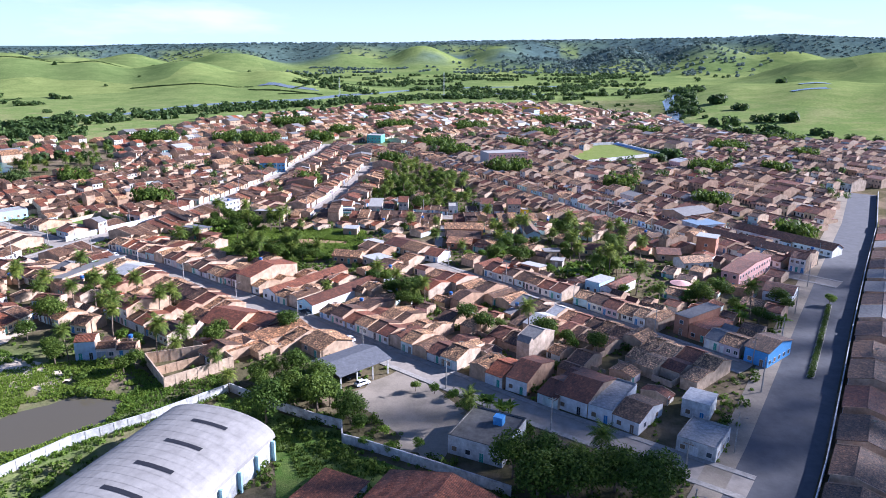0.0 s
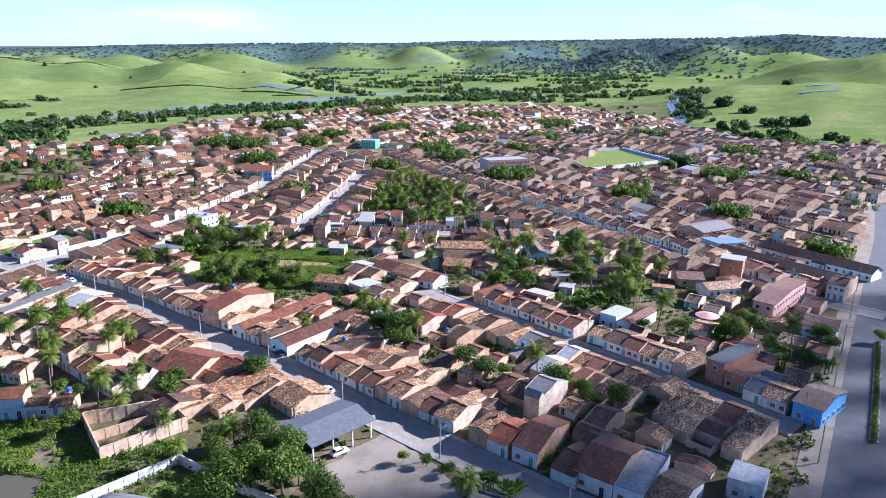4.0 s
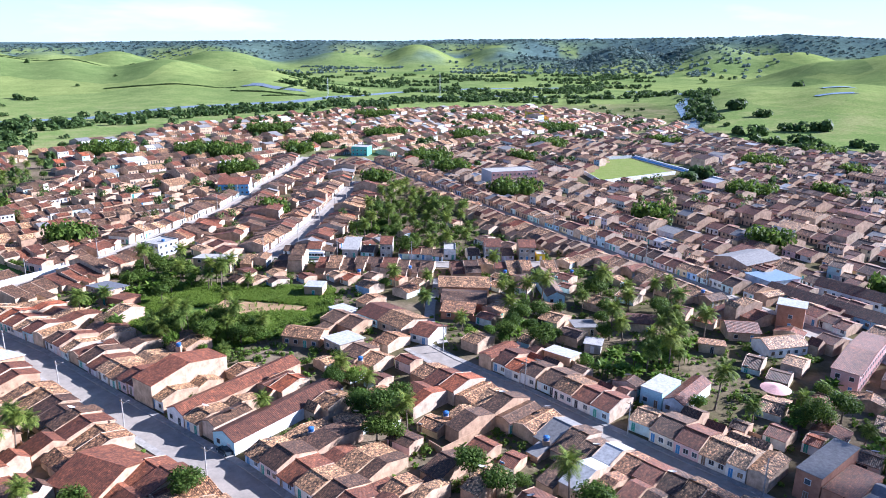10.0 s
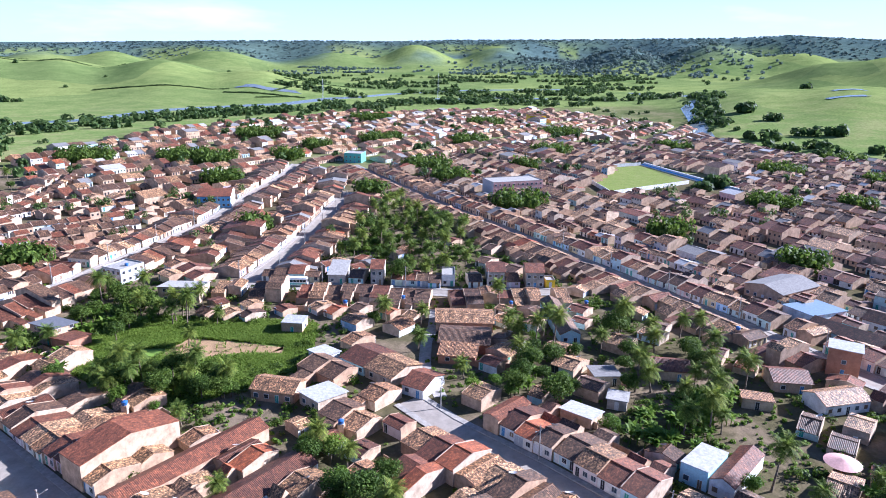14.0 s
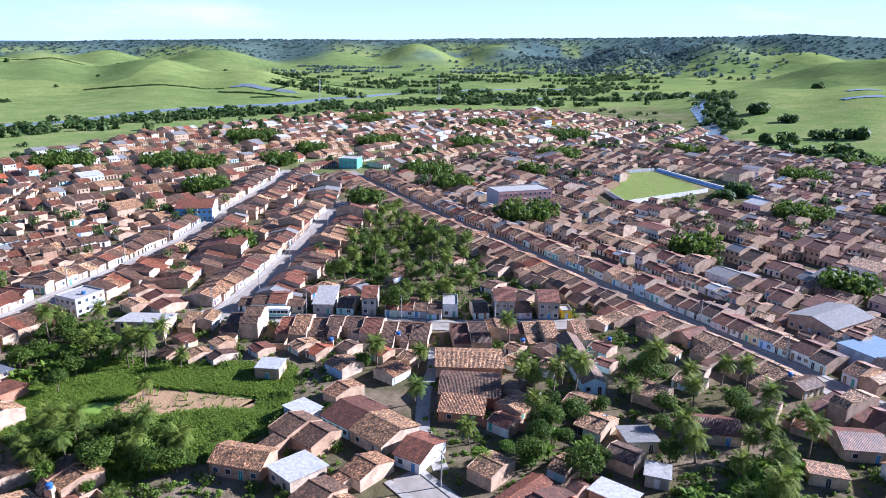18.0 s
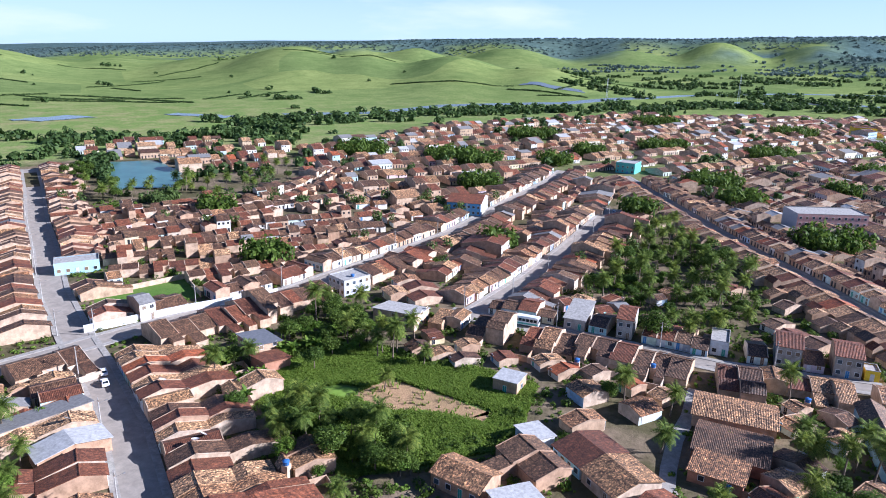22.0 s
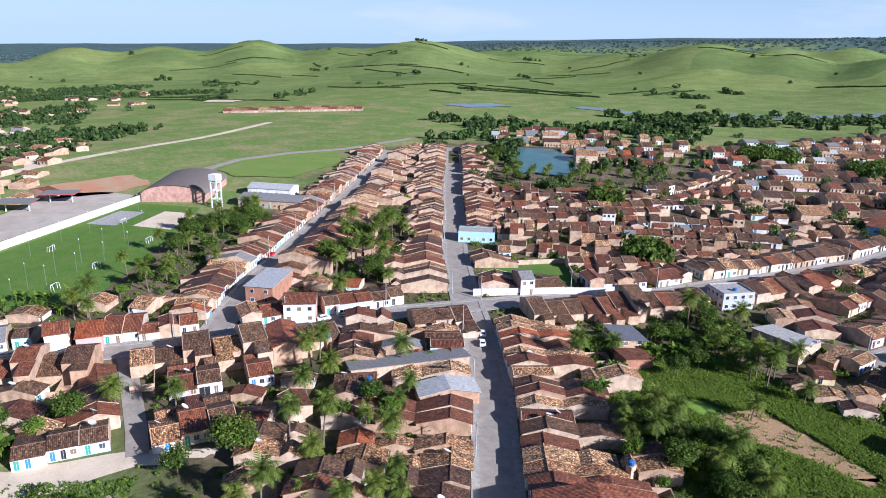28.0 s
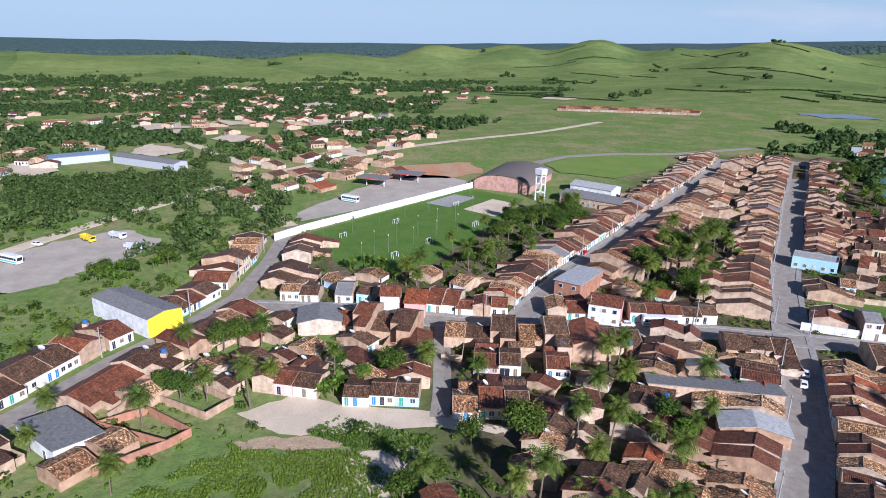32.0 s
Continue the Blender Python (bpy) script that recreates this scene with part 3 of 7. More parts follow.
def house_shapes(w, d, hf, hr, hb, rd, rng, ext=True, parapet=0.0, rear=0.0):
    """Walls (slot 0 plaster, slot 1 painted front) and a two-slope roof whose ridge runs along the street."""
    wall, roof = Shape(), Shape()
    r = d * rd
    wall.face([(0, 0, 0), (w, 0, 0), (w, 0, hf), (0, 0, hf)], 1)
    wall.face([(w, d, 0), (0, d, 0), (0, d, hb), (w, d, hb)], 0)
    side = [(0, 0), (0, hf), (r, hr), (d, hb), (d, 0)]
    wall.face([(0, y, z) for y, z in side], 0)
    wall.face([(w, y, z) for y, z in side[::-1]], 0)
    o = 0.45
    kf, kb = (hr - hf) / r, (hr - hb) / (d - r)
    roof.slab(((0.02, -o, hf - kf * o + 0.1), (w - 0.02, -o, hf - kf * o + 0.1)), ((0.02, r + 0.05, hr + 0.13), (w - 0.02, r + 0.05, hr + 0.13)), 0.14)
    roof.slab(((0.02, d + 0.3, hb - kb * 0.3 + 0.1), (w - 0.02, d + 0.3, hb - kb * 0.3 + 0.1)), ((0.02, r + 0.03, hr + 0.126), (w - 0.02, r + 0.03, hr + 0.126)), 0.14)
    roof.tube((0, r, hr + 0.13), (w, r, hr + 0.13), 0.13, 0.13, 5)
    if parapet > 0:
        for x in (0.0, w - 0.16):
            pts = [(y, z) for y, z in ((-0.2, hf - 0.2 * kf), (r, hr), (d + 0.1, hb))]
            for (y0, z0), (y1, z1) in zip(pts, pts[1:]):
                wall.slab(((x, y0, z0 + parapet), (x + 0.16, y0, z0 + parapet)), ((x, y1, z1 + parapet), (x + 0.16, y1, z1 + parapet)), parapet + 0.1, 0)
    if rear > 0:
        k0 = rng.choice((0.0, 0.0, 0.25, 0.4))
        x0, x1 = (w * k0, w) if rng.random() < 0.5 else (0.0, w * (1 - k0))
        y0, y1 = d - 0.2, d + rear
        ym, zt, ze = d + rear * rng.uniform(0.3, 0.55), hb + rng.uniform(0.5, 1.3), max(hb - rng.uniform(0.1, 0.7), 1.9)
        za = max(hb - 0.25, 1.9)
        wall.face([(x1, y1, 0), (x0, y1, 0), (x0, y1, ze), (x1, y1, ze)], 0)
        for x in (x0, x1):
            wall.face([(x, y0, 0), (x, y0, za), (x, ym, zt), (x, y1, ze), (x, y1, 0)], 0)
        wall.face([(x1, y0 + 0.21, za - 0.3), (x0, y0 + 0.21, za - 0.3), (x0, y0 + 0.21, za), (x1, y0 + 0.21, za)], 0)
        roof.slab(((x0, y0, za + 0.08), (x1, y0, za + 0.08)), ((x0, ym + 0.05, zt + 0.1), (x1, ym + 0.05, zt + 0.1)), 0.12)
        roof.slab(((x0, y1 + 0.25, ze + 0.02), (x1, y1 + 0.25, ze + 0.02)), ((x0, ym, zt + 0.094), (x1, ym, zt + 0.094)), 0.12)
    elif ext:
        e, x0 = rng.uniform(3.0, 6.5), rng.choice((0.0, w * 0.4))
        x1 = x0 + w * 0.6
        z1, z0 = hb - 0.15, hb - 0.15 - e * 0.14
        wall.face([(x1, d + e, 0), (x0, d + e, 0), (x0, d + e, z0), (x1, d + e, z0)], 0)
        for x in (x0, x1):
            wall.face([(x, d, 0), (x, d + e, 0), (x, d + e, z0), (x, d, z1)], 0)
        roof.slab(((x0, d + e + 0.25, z0 + 0.08), (x1, d + e + 0.25, z0 + 0.08)), ((x0, d - 0.1, z1 + 0.1), (x1, d - 0.1, z1 + 0.1)), 0.1)
    return wall, roof




def away(x, y):
    return math.hypot(x, y - min(max(y, 0), 165))


class Joined:
    """The houses too far off to be told apart one by one, in one mesh."""

    def __init__(self):
        self.v, self.f, self.m, self.uv, self.tone = [], [], [], [], []

    def add(self, shape, m, slots, t):
        i = len(self.v)
        self.v += [tuple(m @ Vector(p)) for p in shape.v]
        self.f += [tuple(i + k for k in f) for f in shape.f]
        self.m += [slots[k] for k in shape.m]
        self.uv += [c for face in shape.uv for p in face for c in p]
        self.tone += [t] * len(shape.f)

    def build(self, name, mats, label, category):
        me = bpy.data.meshes.new(name)
        me.from_pydata(self.v, [], self.f)
        for mt in mats:
            me.materials.append(mt)
        me.polygons.foreach_set("material_index", self.m)
        me.uv_layers.new(name="UVMap").data.foreach_set("uv", self.uv)
        me.attributes.new("tone", "FLOAT", "FACE").data.foreach_set("value", self.tone)
        return tagged(new(name, me), label, category, "", "stuff")


FARMATS = [PLASTER, FACADE, DARK, TILE_OLD, TILE_RED, TILE_ORANGE, FIBRE, ZINC, TILE_BROWN]
distant = Joined()


def dish_mesh():
    s = Shape()
    n = 14
    for k in range(n):
        a, c = 2 * math.pi * k / n, 2 * math.pi * (k + 1) / n
        rings = [(0.0, 0.0), (0.45, 0.07), (0.85, 0.26)]
        for (r0, z0), (r1, z1) in zip(rings, rings[1:]):
            f = [(r0 * math.cos(a), r0 * math.sin(a), z0), (r1 * math.cos(a), r1 * math.sin(a), z1), (r1 * math.cos(c), r1 * math.sin(c), z1), (r0 * math.cos(c), r0 * math.sin(c), z0)]
            s.face(f if r0 > 0 else f[:1] + f[1:3])
    return s.mesh("bowl", [plain_material("dish_grey", (0.55, 0.54, 0.52), 0.5)])


def stand_mesh():
    s = Shape()
    s.tube((0, 0, -0.6), (0, 0, 0.75), 0.05, 0.05, 6)
    return s.mesh("satellite_dish", [WOOD])


def tank_mesh():
    s = Shape()
    s.tube((0, 0, 0), (0, 0, 0.85), 0.6, 0.72, 12)
    return s.mesh("water_tank", [BLUEPLASTIC], False)


def lid_mesh():
    s = Shape()
    s.tube((0, 0, 0.85), (0, 0, 1.05), 0.75, 0.35, 12)
    return s.mesh("lid", [BLUEPLASTIC])


def stool_mesh():
    s = Shape()
    s.box(-0.7, 0.7, -0.7, 0.7, -3.2, 0.0)
    return s.mesh("water_tank", [PLASTER])


DISH, MASTLET, TANK, LID, PLINTH = dish_mesh(), stand_mesh(), tank_mesh(), lid_mesh(), stool_mesh()


def dish(p, rng):
    ob = thing("satellite_dish", MASTLET, Matrix.Translation(p), "round satellite dish on a tiled roof", "satellite dish")
    part("bowl", DISH, ob, Matrix.Translation((0, 0, 0.8)) @ Euler((rng.uniform(-0.7, -0.3), rng.uniform(-0.2, 0.2), rng.uniform(-0.4, 0.4))).to_matrix().to_4x4())


def tank(p, z):
    ob = thing("water_tank", PLINTH, at(p.x, p.y, z), "blue plastic water tank on a plastered stand", "water tank")
    part("barrel", TANK, ob)
    part("lid", LID, ob)


def openings(w, d, storeys, rng):
    """Doors and windows along the front: kind, place, storey."""
    out = []
    n = max(2, int(w / 1.9))
    for st in range(storeys):
        for k in range(n):
            x = w * (k + 0.5) / n + rng.uniform(-0.12, 0.12)
            if st == 0 and (k == 0 or rng.random() < 0.35):
                out.append(("garage_door" if rng.random() < 0.18 and w / n > 2.3 else "door", x, 0))
            elif rng.random() < 0.85:
                out.append(("window", x, st))
    return out


def house(m, w, d, rng, hf=2.75, group="", roofing=None, facade=None, storeys=1, name="", yard=0.0, rise=(0.26, 0.36), rd=None, ext=0.55, rear=0.0):
    """One house: walls, roof, doors and windows as parts, or, far from the flight, joined with the rest."""
    hf = hf + rng.uniform(-0.4, 0.85) + (storeys - 1) * 2.8
    rd = rd or rng.uniform(0.36, 0.52)
    hr = hf + d * rd * rng.uniform(*rise)
    hb = max(hr - d * (1 - rd) * rng.uniform(0.2, 0.3), 2.0)
    wall, roof = house_shapes(w, d, hf, hr, hb, rd, rng, rng.random() < ext, 0.22 if rng.random() < 0.5 else 0.0, rear)
    if yard:
        y1 = d + rear + rng.uniform(0.5, 1.0) * yard
        wall.box(-0.07, 0.07, d, y1, 0, 1.9)
        wall.box(0, w, y1 - 0.14, y1, 0, 1.8)
    mid = m @ Vector((w / 2, d / 2, 0))
    tile, words = roofing or pick_roof(rng, 0.45 if mid.x > 90 else 0.3 if mid.y > 560 else 0.0)
    claim_rect(m, w, d + rear)
    far = away(mid.x, mid.y)
    if far > 285 and not name:
        for kind, x, st in openings(w, d, storeys, rng):
            z = 1.0 + st * 2.8 if kind == "window" else 0.05
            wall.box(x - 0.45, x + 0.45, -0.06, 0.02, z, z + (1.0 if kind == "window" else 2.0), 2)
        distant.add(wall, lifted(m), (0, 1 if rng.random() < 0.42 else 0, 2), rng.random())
        distant.add(roof, lifted(m), (FARMATS.index(tile),), rng.random())
        return None
    name = name or ("row_house" if far < 190 else "town_house")
    ob = thing(name, wall.mesh("wall", [PLASTER, facade or FACADE]), m, ("two-storey" if storeys > 1 else "low") + " plastered terraced house with " + words, "house", group)
    part("roof", roof.mesh("roof", [tile]), ob, None, words)
    if far < 190:
        if rng.random() < 0.34:
            dish(m @ Vector((rng.uniform(0.8, w - 0.8), d * rd + 0.8, hr - 0.1)), rng)
        if rng.random() < 0.09:
            tank(m @ Vector((rng.uniform(0.8, w - 0.8), d + rear * 0.4 + 0.4, 0)), hb + 0.9)
    for kind, x, st in openings(w, d, storeys, rng)[:1 if name == "yard_house" else 9]:
        me = rng.choice({"door": DOORS, "garage_door": GARAGE, "window": WINDOWS}[kind])
        part(kind, me, ob, at(x, -0.02, (1.0 if kind == "window" else 0.2) + st * 2.8))
    return ob


def row(pts, off, seed, s0=0.0, s1=None, wide=(4.2, 6.2), deep=(10, 15), gap=0.06, group="", hf=2.75, two=0.04, backs=0.0, yard=0.0, rears=None, blocked=(), dark=0.0, cross=0.1):
    """Terraced houses on one side of a line; off > 0 lies to the left of its direction."""
    rng = random.Random(seed)
    total = length(pts)
    s1 = total if s1 is None else min(s1, total)
    s = s0
    sgn = 1 if off > 0 else -1
    depth = rng.uniform(*deep)
    while s < s1 - 3:
        w = rng.uniform(*wide)
        if rng.random() < 0.3:
            depth = rng.uniform(*deep)
        x, y, a = along(pts, s + w / 2)
        nx, ny = -math.sin(a) * sgn, math.cos(a) * sgn
        fx, fy = x + nx * abs(off), y + ny * abs(off)
        turn = a if sgn > 0 else a + math.pi
        m = at(fx, fy, 0.0, turn) @ Matrix.Translation((-w / 2, rng.choice((0, 0, 0.3, 0.7, -0.15)), 0))
        d = depth + rng.uniform(-1.0, 1.0)
        rear = rng.uniform(*rears) if rears and rng.random() < 0.85 else 0.0
        mid = m @ Vector((w / 2, d * 0.5, 0))
        back = m @ Vector((w / 2, d * 0.95 + rear, 0))
        skip = rng.random() < gap or any(inside(mid.x, mid.y, p) or inside(back.x, back.y, p) for p in blocked)
        fore = m @ Vector((w / 2, 1.0, 0))
        if not skip and free(mid.x, mid.y, 2.9) and free(back.x, back.y, 2.7) and free(fore.x, fore.y, 2.7):
            gable = cross and rng.random() < cross
            if gable:
                house(m @ at(0.02, d, 0, -math.pi / 2), d, w - 0.04, rng, hf + 0.3, group, roofing=ROOFS[rng.choice((0, 2, 6))], ext=0.0, rd=0.5)
            else:
                house(m, w - 0.03, d, rng, hf, group, storeys=2 if rng.random() < two else 1, yard=yard if rng.random() < 0.6 else 0.0, rear=rear, roofing=ROOFS[rng.choice((2, 6, 6))] if rng.random() < dark else None)
            if rng.random() < backs:
                bw, bd = rng.uniform(4, 6.5), rng.uniform(6, 9)
                bm = m @ Matrix.Translation((rng.uniform(-0.5, 1), d + rear + rng.uniform(0.5, 4), 0)) @ Matrix.Rotation(rng.choice((0, 0.05, -0.05)), 4, "Z")
                c = bm @ Vector((bw / 2, bd / 2, 0))
                if free(c.x, c.y, 4.0) and not any(inside(c.x, c.y, p) for p in blocked):
                    house(bm, bw, bd, rng, 2.2)
        s += w


OVAL = [(-412, 297), (-436, 323), (-437, 388), (-398, 372), (-372, 327), (-389, 300)]
FIELD = [(-191, 325), (-178, 353), (-160, 341), (-176, 313)]
WASTE = [(-112, 318), (-107, 332), (-72, 334), (-40, 330), (-36, 300), (-50, 286), (-64, 274), (-81, 278), (-98, 291)]
POND = [(-395, 512), (-372, 535), (-318, 505), (-296, 470), (-318, 452), (-352, 478)]
STADIUM = [(80, 548), (150, 690), (205, 620), (188, 545)]
GROVE = [(-47, 402), (-47, 470), (-24, 513), (-6, 490), (10, 462), (12, 396), (-5, 379), (-30, 396)]
YARDS = [(25, 280), (55, 345), (78, 345), (108, 290), (104, 262), (70, 236)]
LOT = [(-30, 170), (-12, 190), (35, 150), (60, 128), (20, 110), (-90, 110), (-110, 150), (-90, 180), (-60, 178)]
PITCH = [(-282, 158), (-356, 240), (-315, 275), (-228, 200), (-232, 168)]
GREENS = [(-197, 649, 20), (-170, 637, 16), (-235, 437, 9), (-164, 382, 9), (-89, 442, 7), (-142, 561, 12), (-123, 664, 13), (-90, 974, 25), (44, 950, 22), (21, 778, 18), (-267, 638, 20), (42, 510, 15), (-14, 632, 18), (4, 585, 13),
          (-44, 534, 9), (110, 450, 10), (150, 400, 9), (190, 520, 14), (90, 720, 18), (250, 640, 16), (330, 700, 18), (-60, 780, 20), (-180, 800, 22), (120, 860, 22), (240, 520, 9), (165, 330, 8), (300, 600, 10), (210, 760, 16), (-110, 720, 12), (60, 640, 9)]
GREENPOLYS = [[(x + r * math.cos(k * 1.05) * (0.8 + 0.4 * ((k * 7 + int(r)) % 3) / 2), y + r * math.sin(k * 1.05)) for k in range(6)] for x, y, r in GREENS]
BLOCKED = [FIELD, WASTE, POND, STADIUM, GROVE, YARDS, PITCH] + GREENPOLYS
for key, (w, pts) in STREETS.items():
    s = 0.0
    while s < length(pts):
        x, y, a = along(pts, s)
        claim(x, y)
        s += 3.0
for s in range(0, int(length(AVENUE)), 3):
    x, y, a = along(AVENUE, s)
    for o in (-9, -3, 3, 9):
        claim(x - math.sin(a) * o, y + math.cos(a) * o)

S = {k: v[1] for k, v in STREETS.items()}
def edge(p0, p1):
    """The frame whose x runs from p0 to p1 (left to right as seen from in front) and whose y goes back into the building."""
    t = math.atan2(p1[1] - p0[1], p1[0] - p0[0])
    return at(p0[0], p0[1], 0, t), math.dist(p0, p1)


def roof_tank(parent, x, y, z):
    s = Shape()
    s.tube((x, y, z), (x, y, z + 0.75), 0.62, 0.72, 12)
    s.tube((x, y, z + 0.75), (x, y, z + 0.95), 0.74, 0.3, 12)
    return part("water_tank", s.mesh("water_tank", [BLUEPLASTIC]), parent, None, "round blue plastic water tank")


def building(name, label, p0, p1, d, h, wall=WHITE, roof="flat", mat=None, storeys=1, rise=1.6, win=0, sides=(0,), tank=False, over=0.4, category="building", front=None, doors=True):
    """A free-standing building: walls, a flat, gabled, lean-to or hipped-to-the-street roof, windows on the named sides (0 front, 1 right, 2 back, 3 left)."""
    m, w = edge(p0, p1)
    s = Shape()
    z1 = h + (0.35 if roof == "flat" else 0)
    s.face([(0, 0, 0), (w, 0, 0), (w, 0, z1), (0, 0, z1)], 1)
    hb = h - rise if roof == "lean" else z1
    s.face([(w, d, 0), (0, d, 0), (0, d, hb), (w, d, hb)])
    prof = [(0, 0), (0, z1), (d, hb), (d, 0)] if roof != "ridge" else [(0, 0), (0, h), (d / 2, h + rise), (d, h), (d, 0)]
    for x in (0, w):
        s.face([(x, y, z) for y, z in (prof if x == 0 else prof[::-1])])
    if roof == "gable":
        s.face([(0, 0, h), (w, 0, h), (w / 2, 0, h + rise)], 1)
        s.face([(w, d, h), (0, d, h), (w / 2, d, h + rise)])
    ob = thing(name, None, m, label, category)
    part("wall", s.mesh("wall", [wall, front or wall]), ob)
    r = Shape()
    mat = mat or CONCRETE
    if roof == "flat":
        r.box(0.15, w - 0.15, 0.15, d - 0.15, h - 0.2, h)
        for a in ((0, w, 0, 0.15), (0, w, d - 0.15, d), (0, 0.15, 0.15, d - 0.15), (w - 0.15, w, 0.15, d - 0.15)):
            r.box(a[0] - 0.02, a[1] + 0.02, a[2] - 0.02, a[3] + 0.02, h + 0.2, h + 0.38)
    elif roof == "lean":
        k = rise / d
        r.slab(((-over, d + over, h - rise - k * over + 0.1), (w + over, d + over, h - rise - k * over + 0.1)), ((-over, -over, h + k * over + 0.1), (w + over, -over, h + k * over + 0.1)), 0.15)
    elif roof == "slab":
        r.box(-over, w + over, -over, d + over, h, h + 0.18)
    elif roof == "ridge":
        k = rise / (d / 2)
        r.slab(((-over, -over, h - k * over + 0.1), (w + over, -over, h - k * over + 0.1)), ((-over, d / 2, h + rise + 0.1), (w + over, d / 2, h + rise + 0.1)), 0.15)
        r.slab(((-over, d + over, h - k * over + 0.1), (w + over, d + over, h - k * over + 0.1)), ((-over, d / 2, h + rise + 0.1), (w + over, d / 2, h + rise + 0.1)), 0.15)
    else:
        k = rise / (w / 2)
        r.slab(((-over, -over, h - k * over + 0.1), (-over, d + over, h - k * over + 0.1)), ((w / 2, -over, h + rise + 0.1), (w / 2, d + over, h + rise + 0.1)), 0.15)
        r.slab(((w + over, -over, h - k * over + 0.1), (w + over, d + over, h - k * over + 0.1)), ((w / 2, -over, h + rise + 0.1), (w / 2, d + over, h + rise + 0.1)), 0.15)
    part("roof", r.mesh("roof", [mat]), ob)
    rng = random.Random(int(abs(p0[0] * 7 + p0[1])))
    for sd in sides:
        ln = w if sd in (0, 2) else d
        n = win or max(1, int(ln / 2.8))
        f = {0: at(0, 0), 1: at(w, 0, 0, math.pi / 2), 2: at(w, d, 0, math.pi), 3: at(0, d, 0, -math.pi / 2)}[sd]
        for st in range(storeys):
            for k in range(n):
                x = ln * (k + 0.5) / n
                if st == 0 and sd == 0 and doors and k == n // 2:
                    part("door", rng.choice(DOORS), ob, f @ at(x, -0.02, 0.05))
                else:
                    part("pane", rng.choice(PANES), part("window", FRAME, ob, f @ at(x, -0.02, 1.0 + st * 2.9)))
    if tank:
        roof_tank(ob, w * 0.7, d * 0.5, h + 0.02)
    claim_rect(m, w, d)
    return ob


def wall_run(pts, h, mat, label, thick=0.2, name="boundary_wall"):
    """A free-standing wall along a line of points, with a coping."""
    s = Shape()
    for a, b in zip(pts, pts[1:]):
        m, ln = edge(a, b)
        q = Shape()
        q.box(-thick / 2, ln + thick / 2, -thick / 2, thick / 2, 0, h)
        q.box(-thick / 2 - 0.03, ln + thick / 2 + 0.03, -thick / 2 - 0.04, thick / 2 + 0.04, h, h + 0.07)
        k = 3.0
        while k < ln:
            q.box(k - 0.14, k + 0.14, -thick / 2 - 0.06, thick / 2 + 0.06, 0, h - 0.01)
            k += 3.0
        i = len(s.v)
        s.v += [tuple(m @ Vector(p)) for p in q.v]
        s.f += [tuple(i + c for c in f) for f in q.f]
        s.m += q.m
        s.uv += q.uv
    return thing(name, s.mesh(name, [mat]), Matrix(), label, "wall")


def sheet(name, poly, z, mat, label, category):
    """A patch of ground of its own stuff, a hand above the soil; on sloping land it follows the slope."""
    hs = [height(x, y) for x, y in poly]
    bm = bmesh.new()
    bm.faces.new([bm.verts.new((x, y, 0)) for x, y in poly])
    if max(hs) - min(hs) > 0.05:
        x0, x1, y0, y1 = min(p[0] for p in poly), max(p[0] for p in poly), min(p[1] for p in poly), max(p[1] for p in poly)
        for lo, hi, d in ((x0, x1, Vector((1, 0, 0))), (y0, y1, Vector((0, 1, 0)))):
            for k in range(1, int((hi - lo) / 12) + 1):
                bmesh.ops.bisect_plane(bm, geom=bm.verts[:] + bm.edges[:] + bm.faces[:], plane_co=d * (lo + 12 * k), plane_no=d)
        z += 0.35
    for v in bm.verts:
        v.co.z = z + height(v.co.x, v.co.y)
    bmesh.ops.triangulate(bm, faces=bm.faces)
    for f in bm.faces:
        f.normal_update()
        if f.normal.z < 0:
            f.normal_flip()
    me = bpy.data.meshes.new(name)
    bm.to_mesh(me)
    bm.free()
    me.materials.append(mat)
    return tagged(new(name, me), label, category, "", "structure")


def rough_poly(poly, amp, seed, steps=6):
    """The same outline with an uneven edge."""
    rng = random.Random(seed)
    out = []
    for a, b in zip(poly, poly[1:] + poly[:1]):
        for k in range(steps):
            t = k / steps
            out.append((a[0] + (b[0] - a[0]) * t + rng.uniform(-amp, amp), a[1] + (b[1] - a[1]) * t + rng.uniform(-amp, amp)))
    return out


# blotchy grimy plaster, base tone lowered to imitate shade on the fronts
CREAM_SHADED = plaster_material("shaded_grimy_cream", [(0.0, (0.42, 0.38, 0.33)), (1.0, (0.48, 0.45, 0.41))], 0.5)
SOOT = plain_material("mouldy_dark_concrete", (0.13, 0.125, 0.115), 0.9, 0, 0.55, 0.5)
PINK = painted("pink_wall", (0.62, 0.36, 0.32))
SKYBLUE = painted("sky_blue_wall", (0.10, 0.33, 0.66))
CYAN = painted("light_blue_wall", (0.40, 0.62, 0.70))
YELLOW = painted("yellow_wall", (0.80, 0.55, 0.03))
TEAL = painted("teal_wall", (0.12, 0.45, 0.40))
GREYWALL = painted("grey_wall", (0.42, 0.43, 0.45))
BLUEROOF = plain_material("blue_metal_roof", (0.22, 0.29, 0.36), 0.4, 0.2, 0.25)
VAULT = plain_material("galvanised_vault", (0.28, 0.265, 0.245), 0.75, 0.0, 0.25, 0.35)
OLDWALL = plaster_material("weathered_white_wall", [(0.0, (0.62, 0.62, 0.60)), (1.0, (0.66, 0.66, 0.64))], 0.5)
STEEL = plain_material("painted_steel", (0.66, 0.67, 0.67), 0.5)


